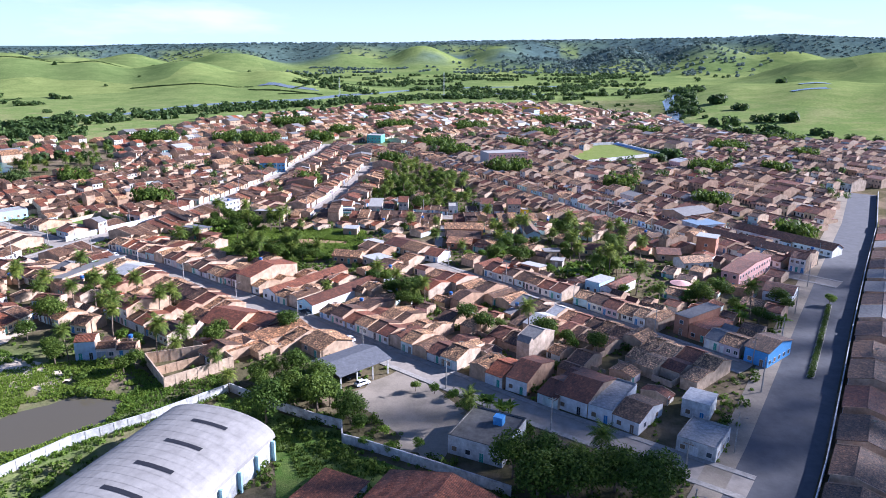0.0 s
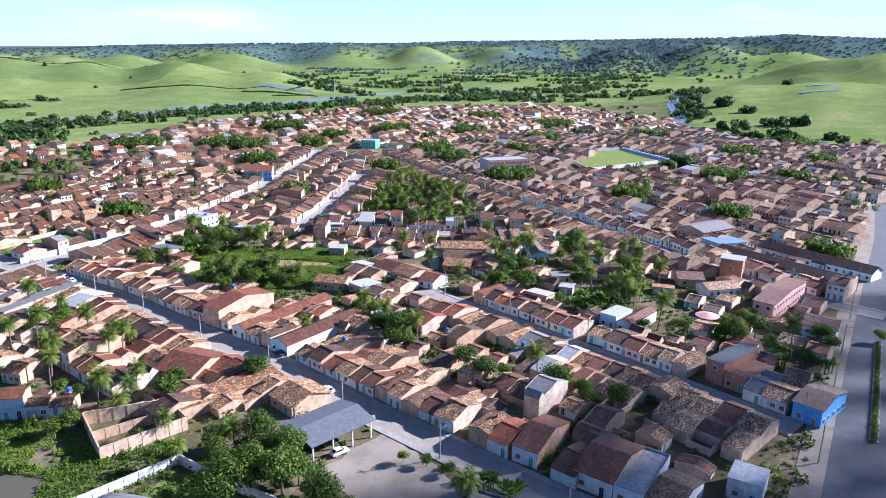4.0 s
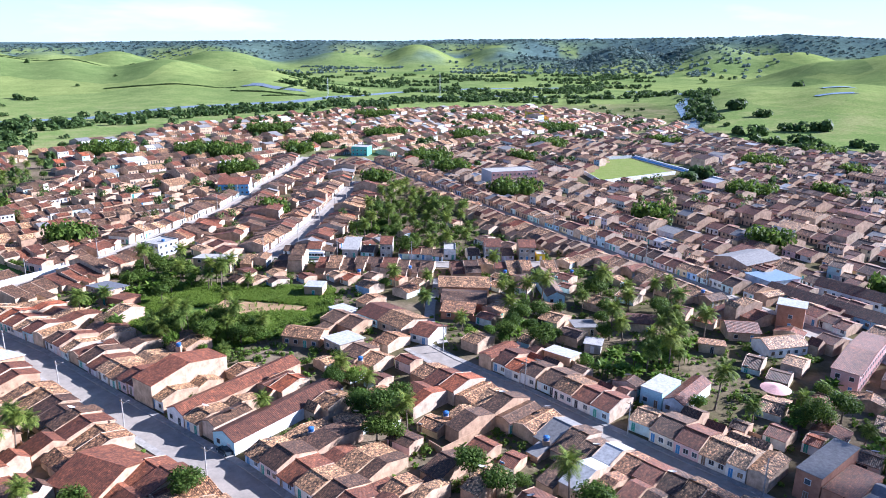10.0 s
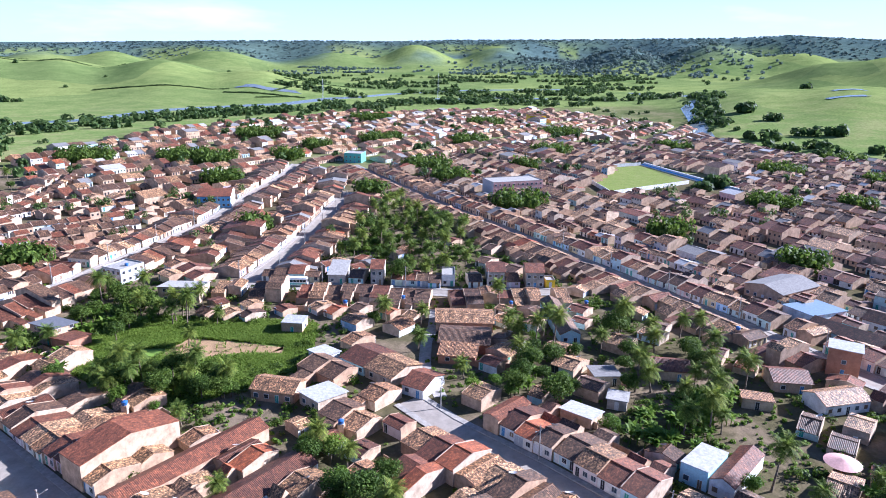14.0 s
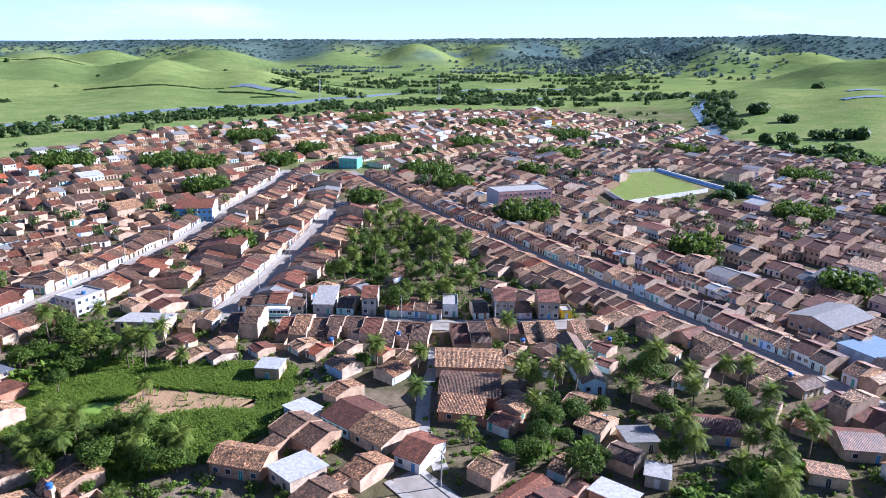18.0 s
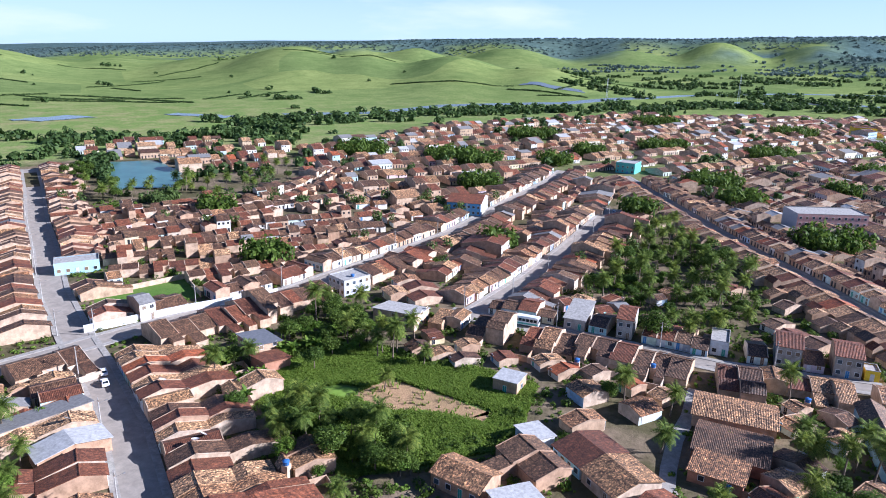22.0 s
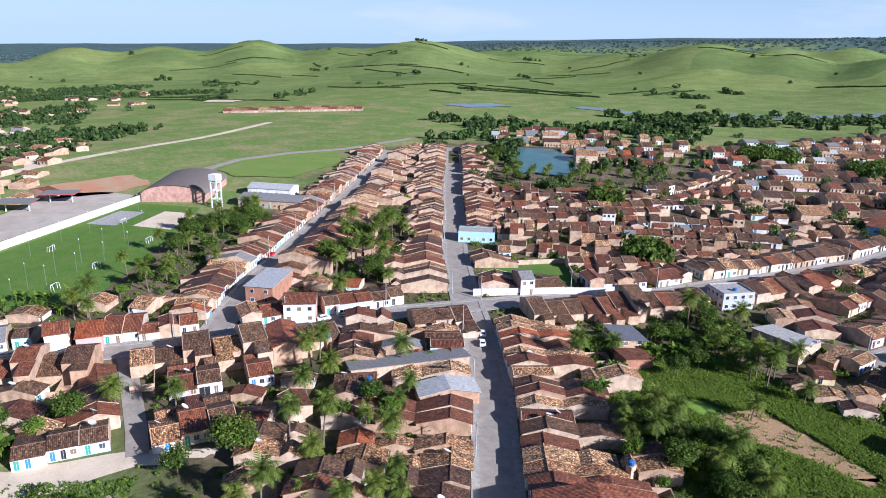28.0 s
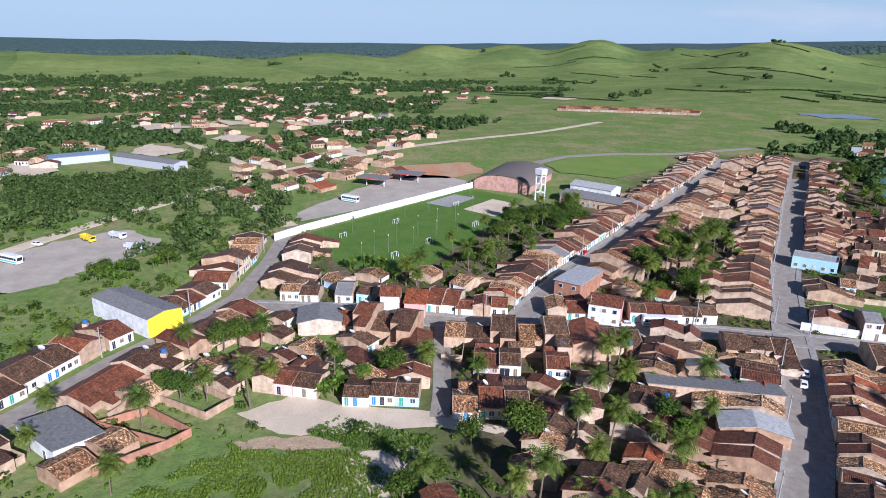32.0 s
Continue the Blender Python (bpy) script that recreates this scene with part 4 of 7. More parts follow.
# the vaulted store by the pond
def vaulted_store(name, label, foot, axis_dir, half, ln, eave, crown, mat, wall, lights=4, buttress=True):
    """A barrel roof on low walls: foot is the middle of its end wall, axis_dir the way it runs back."""
    t = math.atan2(axis_dir[1], axis_dir[0]) - math.pi / 2
    ob = thing(name, None, at(foot[0], foot[1], 0, t), label, "warehouse")
    n, r = 22, Shape()

    def arc(u, off=0.0):
        a = math.pi * u
        return (-(half + 0.5 + off) * math.cos(a), eave + (crown - eave + off) * math.sin(a))

    seg = 12
    for j in range(seg):
        y0, y1 = -0.6 + (ln + 1.2) * j / seg, -0.6 + (ln + 1.2) * (j + 1) / seg
        for k in range(n):
            (x0, z0), (x1, z1) = arc(k / n), arc((k + 1) / n)
            r.face([(x0, y0, z0), (x0, y1, z0), (x1, y1, z1), (x1, y0, z1)][::-1])
            (x2, z2), (x3, z3) = arc(k / n, -0.14), arc((k + 1) / n, -0.14)
            r.face([(x2, y0, z2), (x2, y1, z2), (x3, y1, z3), (x3, y0, z3)])
            if j in (0, seg - 1):
                y = y0 if j == 0 else y1
                r.face([(x0, y, z0), (x1, y, z1), (x3, y, z3), (x2, y, z2)])
    part("vault", r.mesh("vault", [mat], False), ob, None, "ribbed pale metal barrel roof")
    for j in range(int(ln / 2.2)):
        ribs = Shape()
        y = j * 2.2
        for k in range(n):
            (x0, z0), (x1, z1) = arc(k / n, 0.025), arc((k + 1) / n, 0.025)
            ribs.face([(x0, y, z0), (x0, y + 0.12, z0), (x1, y + 0.12, z1), (x1, y, z1)][::-1])
        part("seam", ribs.mesh("seam", [mat]), ob)
    w = Shape()
    pts = [arc(k / n, -0.5) for k in range(n + 1)]
    for y in (0, ln):
        w.face([(half, y, 0), (-half, y, 0)] + [(x, y, z) for x, z in pts])
    for x in (-half, half):
        w.box(x - 0.12, x + 0.12, 0, ln, 0, eave + 0.3)
    part("wall", w.mesh("wall", [wall]), ob)
    if buttress:
        for k in range(int(ln / 6)):
            for sg in (-1, 1):
                b = Shape()
                b.box(sg * half - 0.9 * (sg < 0), sg * half + 0.9 * (sg > 0), k * 6 + 0.2, k * 6 + 0.7, 0, eave - 0.4)
                part("buttress", b.mesh("buttress", [CYAN]), ob, None, "pale blue buttress")
    for k in range(lights):
        g = Shape()
        y = 5.5 + k * 8.2
        for q in range(6):
            (x0, z0), (x1, z1) = arc(0.46 + 0.2 * q / 6, 0.07), arc(0.46 + 0.2 * (q + 1) / 6, 0.07)
            g.face([(-x0, y, z0), (-x0, y + 1.1, z0), (-x1, y + 1.1, z1), (-x1, y, z1)])
        part("skylight", g.mesh("skylight", [DARK]), ob, None, "dark strip of skylight")
    return ob


vaulted_store("warehouse", "long pale barrel-vaulted metal warehouse with dark skylights", (-49.5, 141.5), (-0.31, -0.95), 13.3, 58, 5.0, 9.6, VAULT, OLDWALL)
for k in range(20):
    for o in (-10, 0, 10):
        claim(-49.5 - 0.31 * k * 3 + 0.95 * o, 141.5 - 0.95 * k * 3 - 0.31 * o)
wall_run([(-104, 112), (-90, 129), (-82, 141), (-69, 152), (-55, 167), (-44, 160), (-31, 153), (-24, 150), (-23, 144), (-18, 142), (-2, 134), (13, 126)], 2.3, OLDWALL, "long weathered white boundary wall")
building("hall", "broad low hall under dark red clay tiles", (-22, 103), (2, 92), 27, 4.2, OLDWALL, "gable", TILE_RED, rise=3.2, sides=())
building("hall", "lower annexe under dark red clay tiles", (-33, 112), (-24, 108), 21, 3.0, OLDWALL, "lean", TILE_RED, rise=1.2, sides=())
building("office_building", "white single-storey office with a stained flat roof", (0.5, 141), (12, 135.5), 14.5, 4.3, OLDWALL, "flat", SOOT, win=4, sides=(0, 1))
roof_box = Shape()
roof_box.box(0, 2.2, 0, 2.0, 4.3, 6.2)
thing("roof_tank_house", roof_box.mesh("roof_tank_house", [SKYBLUE]), at(10.5, 146, 0, -0.43), "small blue tank room on the office roof", "tank room")


def shelter():
    m, w = edge((-27, 168), (-16, 179))
    ob = thing("shelter", None, m, "open shelter with a dark grey pitched roof on posts", "shelter")
    r = Shape()
    d = 11.5
    r.slab(((-0.8, -0.8, 4.6), (w + 0.8, -0.8, 4.6)), ((-0.8, d / 2, 6.0), (w + 0.8, d / 2, 6.0)), 0.14)
    r.slab(((-0.8, d + 0.8, 4.6), (w + 0.8, d + 0.8, 4.6)), ((-0.8, d / 2, 6.0), (w + 0.8, d / 2, 6.0)), 0.14)
    part("roof", r.mesh("roof", [FIBRE_DARK]), ob)
    for x in (0, w / 3, 2 * w / 3, w):
        for y in (0, d):
            p = Shape()
            p.box(x - 0.16, x + 0.16, y - 0.16, y + 0.16, 0, 4.75)
            part("post", p.mesh("post", [OLDWALL]), ob)
    claim_rect(m, w, d)


FIBRE_DARK = plain_material("dark_fibre_cement", (0.13, 0.135, 0.15), 0.8, 0, 0.35)
shelter()
sheet("sand_lot", rough_poly([(-25, 166), (-14, 181), (-4, 172), (4, 160), (3, 152), (-1, 138), (-12, 142), (-10, 148), (-19, 158)], 0.8, 3), 0.05, GRAVEL, "bare sandy yard with grey patches", "yard")
sheet("pond", rough_poly([(-106, 150), (-93, 163), (-80, 161), (-79, 152), (-90, 139), (-104, 134)], 1.0, 4), 0.06, MUDDY, "still muddy brown pond", "pond")
sheet("sand_patch", rough_poly([(-122, 169), (-99, 165), (-99, 175), (-126, 186)], 1.2, 5), 0.05, SAND, "bare pale sand beside the pond", "sand")
sheet("grass_yard", rough_poly([(-55, 164), (-44, 159), (-31, 152), (-24, 149), (-20, 140), (10, 126), (4, 95), (-30, 108), (-36, 138), (-48, 146), (-60, 152)], 0.5, 6), 0.04, ROUGHGRASS, "rough grass inside the boundary wall", "grass")
# along the near streets
building("gable_house", "tall plastered house with a big bare peach side wall", (-76.5, 245), (-70, 240.4), 22, 6.0, PLASTER, "ridge", TILE_RED, rise=2.2, over=0.1, sides=(), category="house")
building("long_store", "long narrow store with speckled lean-to roof and peach wall", (-61, 184.5), (-41.5, 203.5), 6, 3.0, PLASTER, "lean", TILE_OLD, rise=-0.9, sides=(), category="store", over=0.15)
building("red_roof_house", "broad house under one large red clay roof", (-76, 205.5), (-64.5, 201), 15, 3.3, PLASTER, "ridge", TILE_RED, rise=2.2, sides=(0,), win=2, category="house")
building("plaster_house", "house with patched speckled clay roof by the shelter", (-42.3, 193), (-35.6, 186.6), 11.5, 3.0, PLASTER, "ridge", TILE_OLD, rise=1.8, sides=(0,), win=2, category="house")
building("red_roof_house", "very deep house under dark red clay tiles", (-64.5, 235.5), (-59.3, 231.8), 36, 3.2, PLASTER, "gable", TILE_RED, rise=1.4, sides=(0,), win=2, category="house", front=WHITE, over=0.15)
building("red_roof_house", "deep house with white side walls and dark red roof", (-50.5, 225.6), (-44.5, 221.2), 33, 3.2, WHITE, "gable", TILE_RED, rise=1.5, sides=(0,), win=2, category="house", front=CYAN, over=0.15)
wall_run([(-77.6, 185), (-66, 194.8), (-57, 203)], 2.2, PLASTER, "long plastered yard wall", 0.2, "yard_wall")
building("house", "house with a white corrugated roof among clay roofs", (-35, 278), (-29.5, 273), 9, 3.4, PLASTER, "lean", ZINC, rise=0.6, sides=(0,), category="house")
building("house", "house with a white sheet roof beside the waste ground", (-37.5, 303), (-32.5, 299), 6, 3.2, WHITE, "lean", ZINC, rise=0.5, sides=(0,), category="house")
building("hut", "small pale hut with a flat white roof", (-49.5, 322), (-43, 321.5), 6.5, 3.4, PLASTER, "slab", ZINC, win=1, sides=(0, 1), category="hut", over=0.15)
building("old_house", "old house with sagging dark clay roofs beside the alley", (-1, 310.5), (14, 309.5), 13.5, 3.0, BRICK, "ridge", TILE_BROWN, rise=1.7, sides=(), category="house")
building("old_house", "low brick house with patched clay roof", (-1, 303), (9.5, 301.5), 7.5, 2.7, BRICK, "lean", TILE_OLD, rise=-0.8, sides=(0,), win=2, category="house")
building("old_house", "narrow old house with rusty clay roof", (-2, 326), (16, 326), 12, 3.2, PLASTER, "ridge", TILE_OLD, rise=1.6, sides=(), category="house")
building("blue_white_house", "low blue and white house under brown clay tiles", (-28, 299.5), (-21, 293.8), 12.5, 3.0, WHITE, "ridge", TILE_RED, rise=1.5, sides=(0,), win=4, category="house", front=CYAN)
building("plaster_house", "tan plastered house under speckled clay tiles", (-20.5, 293.4), (-13, 287), 12, 3.0, PLASTER, "ridge", TILE_OLD, rise=1.7, sides=(0,), win=2, category="house")
building("plaster_house", "small house with red clay roof at the lane", (-10, 284.5), (-4.5, 281.2), 10.5, 2.9, WHITE, "ridge", TILE_RED, rise=1.6, sides=(0,), win=2, category="house")
building("plaster_house", "plastered house behind the white sheet roof", (-47.5, 279.5), (-36.5, 277), 8, 3.2, PLASTER, "ridge", TILE_OLD, rise=1.5, sides=(0,), category="house")
building("blue_end_house", "long narrow house with pale blue end wall", (36, 318), (42, 318.5), 30, 3.4, CYAN, "gable", TILE_BROWN, rise=1.5, sides=(0,), win=2, category="house")
building("yard_building", "low house with red clay roof among banana plants", (56, 296), (67.5, 294.5), 8.5, 3.0, PLASTER, "ridge", TILE_RED, rise=1.5, sides=(0,), win=2, category="house")
building("yard_building", "grey sheet-roofed back house among trees", (41, 291), (48, 291.5), 8, 2.9, PLASTER, "lean", FIBRE, rise=0.8, sides=(0,), win=2, category="house")
building("yard_building", "house with red clay roof and walled yard", (88, 290), (97.5, 289), 9.5, 3.1, PLASTER, "ridge", TILE_RED, rise=1.6, sides=(0,), win=2, category="house")
building("yard_building", "small pale back room with clay roof", (76, 281), (83, 279), 6, 2.8, PLASTER, "lean", TILE_OLD, rise=0.7, sides=(0,), win=1, category="house")
building("yard_building", "small concrete back room", (41.5, 279), (46, 277.5), 5, 2.8, CREAM_SHADED, "slab", CONCRETE, sides=(0,), win=1, category="house")
building("yard_building", "grey sheet-roofed shed behind the street houses", (29, 273.5), (35.5, 268.5), 6, 2.9, PLASTER, "lean", ZINC, rise=0.6, sides=(), category="shed")
building("long_store", "long white-fronted store under old clay tiles", (95, 277), (108, 280.5), 8, 3.2, WHITE, "ridge", TILE_OLD, rise=1.6, sides=(0,), win=5, category="store")
building("sheet_roof_house", "tall white-walled house with a pale sheet roof", (50, 249), (54.3, 245.2), 11, 4.6, CYAN, "lean", ZINC, rise=0.5, sides=(0,), win=2, category="house", over=0.1)
building("red_roof_house", "long house with one dark red clay roof", (54.6, 244.9), (58.4, 241.5), 17, 3.4, WHITE, "gable", TILE_RED, rise=1.2, sides=(0,), win=2, category="house", over=0.1)
wall_run([(9.4, 301), (22.4, 298.6), (22.9, 306.6), (14.4, 308)], 2.0, BRICK, "brick wall round a small kitchen garden", 0.18, "yard_wall")
ribbon("alley", [(-2.5, 345), (-2.8, 330), (-4.6, 318), (-4.8, 306), (-4.4, 299), (-2, 292), (0, 283)], -1.7, 1.7, 0.0, 0.09, KERB, "narrow worn cement alley", "road")
for x, y in ((-2.5, 340), (-2.8, 334), (-3.2, 328), (-4.4, 320), (-4.8, 313), (-4.8, 306), (-4.2, 299), (-2.4, 293)):
    claim(x, y)
# the foot of the near street
building("white_house", "white corner house under sooty clay tiles", (39.2, 153.8), (44.2, 149.6), 13, 3.3, WHITE, "ridge", TILE_BROWN, rise=1.7, sides=(0, 1), win=2, category="house", over=0.25)
building("flat_house", "house with a stained bare concrete roof and white gates", (34, 157.2), (39, 153.9), 17, 3.6, WHITE, "flat", CONCRETE, sides=(0,), win=2, category="house")
building("red_roof_house", "broad house under worn red clay tiles", (26.8, 162.4), (33.8, 157.3), 17, 3.8, PLASTER, "ridge", TILE_RED, rise=2.2, sides=(0,), win=2, category="house", front=WHITE, over=0.15)
building("red_roof_house", "house with newer red clay roof and white garage doors", (15.3, 171), (20.4, 167.6), 16, 3.8, PLASTER, "ridge", TILE_RED, rise=2.2, sides=(0,), win=2, category="house", front=WHITE, over=0.15)
building("flat_house", "low flat-roofed house with stained terrace", (51, 143.8), (58, 138.8), 11, 3.4, OLDWALL, "flat", CONCRETE, sides=(0, 1), win=3, category="house")
building("narrow_house", "narrow tall white house with sheet roof", (57, 159.5), (62.5, 156), 8, 4.6, OLDWALL, "lean", ZINC, rise=0.5, sides=(0,), win=2, category="house", over=0.15)
building("slab_house", "two-storey white house with a sloping concrete slab roof", (-97, 346), (-83, 346), 11, 5.6, PLASTER, "lean", CONCRETE, storeys=2, rise=1.6, sides=(0, 1), win=3, category="house")
building("town_block", "plain pale grey block with a flat roof", (-125.5, 366), (-117, 362.3), 11, 5.6, GREYWALL, "flat", CONCRETE, sides=(0, 1), storeys=2, win=4, front=OLDWALL, tank=True)
building("brick_house", "two-storey house with a grey sheet roof above the waste ground", (-121, 312), (-112, 308), 8, 5.6, PLASTER, "lean", FIBRE_DARK, storeys=2, rise=0.8, sides=(0, 1), win=2, category="house")
building("brick_house", "small bare brick house by the waste ground", (-111, 305), (-105, 303), 8, 4.2, BRICK, "lean", TILE_RED, rise=1.0, sides=(0,), win=1, category="house")
building("twin_house", "two-storey house with balcony and red clay roof", (16.5, 369.5), (23, 369.5), 12, 6.2, CREAM_SHADED, "ridge", TILE_RED, storeys=2, win=3, rise=1.8, category="house", front=CREAM_SHADED)
building("twin_house", "two-storey plastered house with red clay roof", (31, 369.5), (37.7, 369.5), 12, 6.2, PLASTER, "ridge", TILE_RED, storeys=2, win=3, rise=1.7, category="house", front=CREAM_SHADED)
building("narrow_house", "tall narrow white house with red clay roof", (-27, 369.5), (-22.4, 369.5), 12, 6.3, CREAM_SHADED, "ridge", TILE_RED, storeys=2, win=2, rise=1.8, category="house")
building("slab_house", "house with a sloping bare concrete roof", (-43, 369.5), (-36.5, 369.5), 14, 3.6, CREAM_SHADED, "lean", CONCRETE, rise=-1.4, win=2, category="house")
building("terrace_house", "white house with flat grey terrace roof", (-0.5, 369.5), (4.5, 369.5), 10, 4.2, WHITE, "flat", CONCRETE, win=2, category="house")
building("kiosk", "small yellow front with a dark gate", (38.5, 370), (42, 370.2), 5, 2.9, YELLOW, "flat", CONCRETE, win=1, category="house")
building("blue_building", "two-storey blue and white building with pillars and tiled roof", (-132.5, 488), (-115.5, 491), 21, 6.4, WHITE, "ridge", TILE_RED, storeys=2, win=7, rise=2.4, sides=(0, 1), doors=False, front=painted("clear_blue_front", (0.18, 0.45, 0.72)))
building("corner_shop", "pale blue single-storey shop with round windows", (-221, 334.5), (-211.5, 346), 8, 4.4, CYAN, "flat", CONCRETE, sides=(0, 3), category="shop")
building("town_house_tall", "tall narrow brick house with white slab on top", (108, 302), (115, 298), 7, 8.0, BRICK, "slab", ZINC, storeys=2, win=1, category="house", sides=(0, 1))
building("pink_building", "long two-storey pink plastered building", (103, 259), (108, 254.5), 34, 6.2, PINK, "ridge", TILE_RED, storeys=2, rise=1.0, sides=(0, 1), tank=True)
building("brick_house", "narrow brick house with a pale sheet roof", (71, 211.5), (74.2, 207.8), 19, 6.4, BRICK, "lean", FIBRE, storeys=2, rise=0.6, sides=(0,), win=1, category="house", over=0.15)
building("brick_house", "unfinished brick house with low clay roof", (74.4, 207.6), (78.4, 203.1), 16, 4.6, BRICK, "lean", TILE_RED, storeys=1, rise=1.4, sides=(0,), win=2, category="house", over=0.1)
building("blue_house", "two-storey bright blue house with green awning", (85, 191.5), (89.5, 186.5), 15, 4.8, SKYBLUE, "ridge", TILE_BROWN, storeys=1, sides=(0, 1), category="house")
building("white_house", "white house with a low red clay roof", (113, 245), (121, 239.5), 12, 3.4, WHITE, "ridge", TILE_RED, rise=1.6, sides=(0, 1), win=3, category="house")
building("school_hall", "long low school hall under red-brown clay tiles", (117, 331), (147, 289), 9, 3.3, CYAN, "ridge", TILE_RED, rise=2.0, sides=(0,), category="school")
building("school_hall", "second long hall under dark red clay tiles", (138, 337), (166, 299), 9, 3.4, WHITE, "ridge", TILE_RED, rise=2.2, sides=(0,), category="school")
building("sports_shed", "white shed with a dark blue metal roof", (115, 344), (120, 334), 17, 5.0, WHITE, "lean", BLUEROOF, rise=0.8, sides=())
building("store_shed", "broad shed with a white metal roof", (112, 368), (120, 355), 22, 4.6, PLASTER, "gable", FIBRE, rise=1.8, sides=(0,))
building("grey_block", "three-storey grey plastered block with flat roof", (29, 533), (60, 545), 16, 9.0, GREYWALL, "flat", CONCRETE, storeys=3, sides=(0,), front=PINK)
building("teal_building", "teal painted two-storey building", (-77, 652), (-64, 650), 14, 7.0, TEAL, "flat", CONCRETE, storeys=2, win=4)
building("yellow_building", "large yellow two-storey building", (99, 964), (119, 966), 18, 9.0, YELLOW, "flat", TILE_RED, storeys=2, win=5)
# beyond the crossing
building("brick_block", "two-storey bare brick block with a pale roof", (-202, 238), (-196, 244.5), 19, 6.0, BRICK, "lean", ZINC, storeys=2, rise=0.6, sides=(0,), category="house", win=2)
building("corner_house", "two-storey pink and white corner house", (-181.5, 242), (-177, 250), 9, 6.2, PINK, "ridge", TILE_RED, storeys=2, win=3, rise=1.6, front=WHITE, category="house")
building("brick_tower_house", "tall narrow house with dark red clay roof", (-192, 181.5), (-191, 187), 9, 6.8, BRICK, "ridge", TILE_RED, storeys=2, win=2, category="house", front=WHITE, sides=(1,))
building("orange_house", "house with bright orange clay roof", (-191, 188.5), (-189.5, 194.5), 8, 4.6, PINK, "lean", TILE_ORANGE, rise=-1.2, win=2, sides=(), category="house")
building("long_house", "two-storey house with a long red clay roof", (-157, 229), (-155, 236), 15, 5.4, PLASTER, "gable", TILE_RED, storeys=2, rise=1.3, category="house", sides=())
building("white_roof_house", "house with a white metal gable roof", (-119, 249), (-113.5, 262), 6.5, 3.3, PLASTER, "gable", ZINC, rise=1.4, sides=(), category="house")
building("long_shed", "long shed with grey sheet roof and bare plaster wall", (-137.5, 241), (-128, 270), 7, 4.2, PLASTER, "lean", FIBRE, rise=0.9, sides=())
building("yellow_shop", "long shop with grey roof and a bright yellow front", (-183.5, 118), (-191.5, 125.5), 27, 5.6, WHITE, "gable", FIBRE, rise=0.9, sides=(), front=YELLOW, over=0.05, category="shop", doors=False)
building("grey_roof_house", "white house with a pale corrugated roof", (-137, 103), (-126, 114), 10, 3.8, WHITE, "lean", FIBRE, rise=0.9, sides=(0, 1), win=2, category="house")
building("grey_roof_house", "house with a grey corrugated roof on the street", (-181, 158), (-181, 170), 11, 4.0, PLASTER, "gable", FIBRE, rise=1.2, sides=(), category="house")
# sports ground
sheet("pitch", [(-281, 159), (-353, 239), (-329, 262), (-290, 240), (-231, 199), (-236, 170)], 0.06, LAWN, "mown green sports pitch", "pitch")
sheet("sand_court", [(-312, 228), (-330, 246), (-318, 258), (-298, 240)], 0.10, SAND, "sandy court beside the pitch", "court")
sheet("concrete_court", [(-325, 212), (-341, 229), (-333, 238), (-316, 222)], 0.10, CONCRETE, "pale concrete court", "court")
wall_run([(-270, 145), (-283, 157), (-353, 238), (-362, 249)], 3.0, WHITE, "long bright white wall along the sports ground", 0.25)
vaulted_store("sports_hall", "brown barrel-roofed sports hall with white gable", (-346, 254), (-0.84, 0.54), 15, 42, 3.6, 8.6, plain_material("brown_sheet_roof", (0.17, 0.14, 0.12), 0.8, 0, 0.3), plaster_material("red_white_gable", [(0.0, (0.52, 0.30, 0.24)), (1.0, (0.52, 0.30, 0.24))], 0.4), 0, False)
building("school_wing", "low school wing with grey roofs", (-322, 278), (-300, 300), 14, 4.0, PLASTER, "ridge", FIBRE, rise=1.6, sides=(0,), category="school")
building("school_wing", "low white school wing", (-342, 290), (-326, 306), 12, 4.2, WHITE, "ridge", ZINC, rise=1.6, sides=(0,), category="school")


def goal(x, y, t):
    s = Shape()
    for a, b in (((-1.5, 0, 0), (-1.5, 0, 2)), ((1.5, 0, 0), (1.5, 0, 2)), ((-1.5, 0, 2), (1.5, 0, 2)), ((-1.5, 0, 2), (-1.5, 0.8, 1.9)), ((1.5, 0, 2), (1.5, 0.8, 1.9)), ((-1.5, 0.8, 1.9), (-1.5, 1.1, 0)), ((1.5, 0.8, 1.9), (1.5, 1.1, 0))):
        s.tube(a, b, 0.07, 0.07, 6)
    thing("goal", s.mesh("goal", [WHITE]), at(x, y, 0.06, t), "small white football goal on grass", "goal", "goals on the pitch")


def light_pole(x, y, h=9.0, name="floodlight_pole", label="slim floodlight pole beside the pitch"):
    s = Shape()
    s.tube((0, 0, 0), (0, 0, h), 0.05, 0.03, 6)
    ob = thing(name, s.mesh(name, [FIBRE]), at(x, y, 0.05), label, "pole")
    a = Shape()
    a.box(-0.5, 0.5, -0.12, 0.12, h, h + 0.25)
    part("lamp", a.mesh("lamp", [STEEL]), ob)


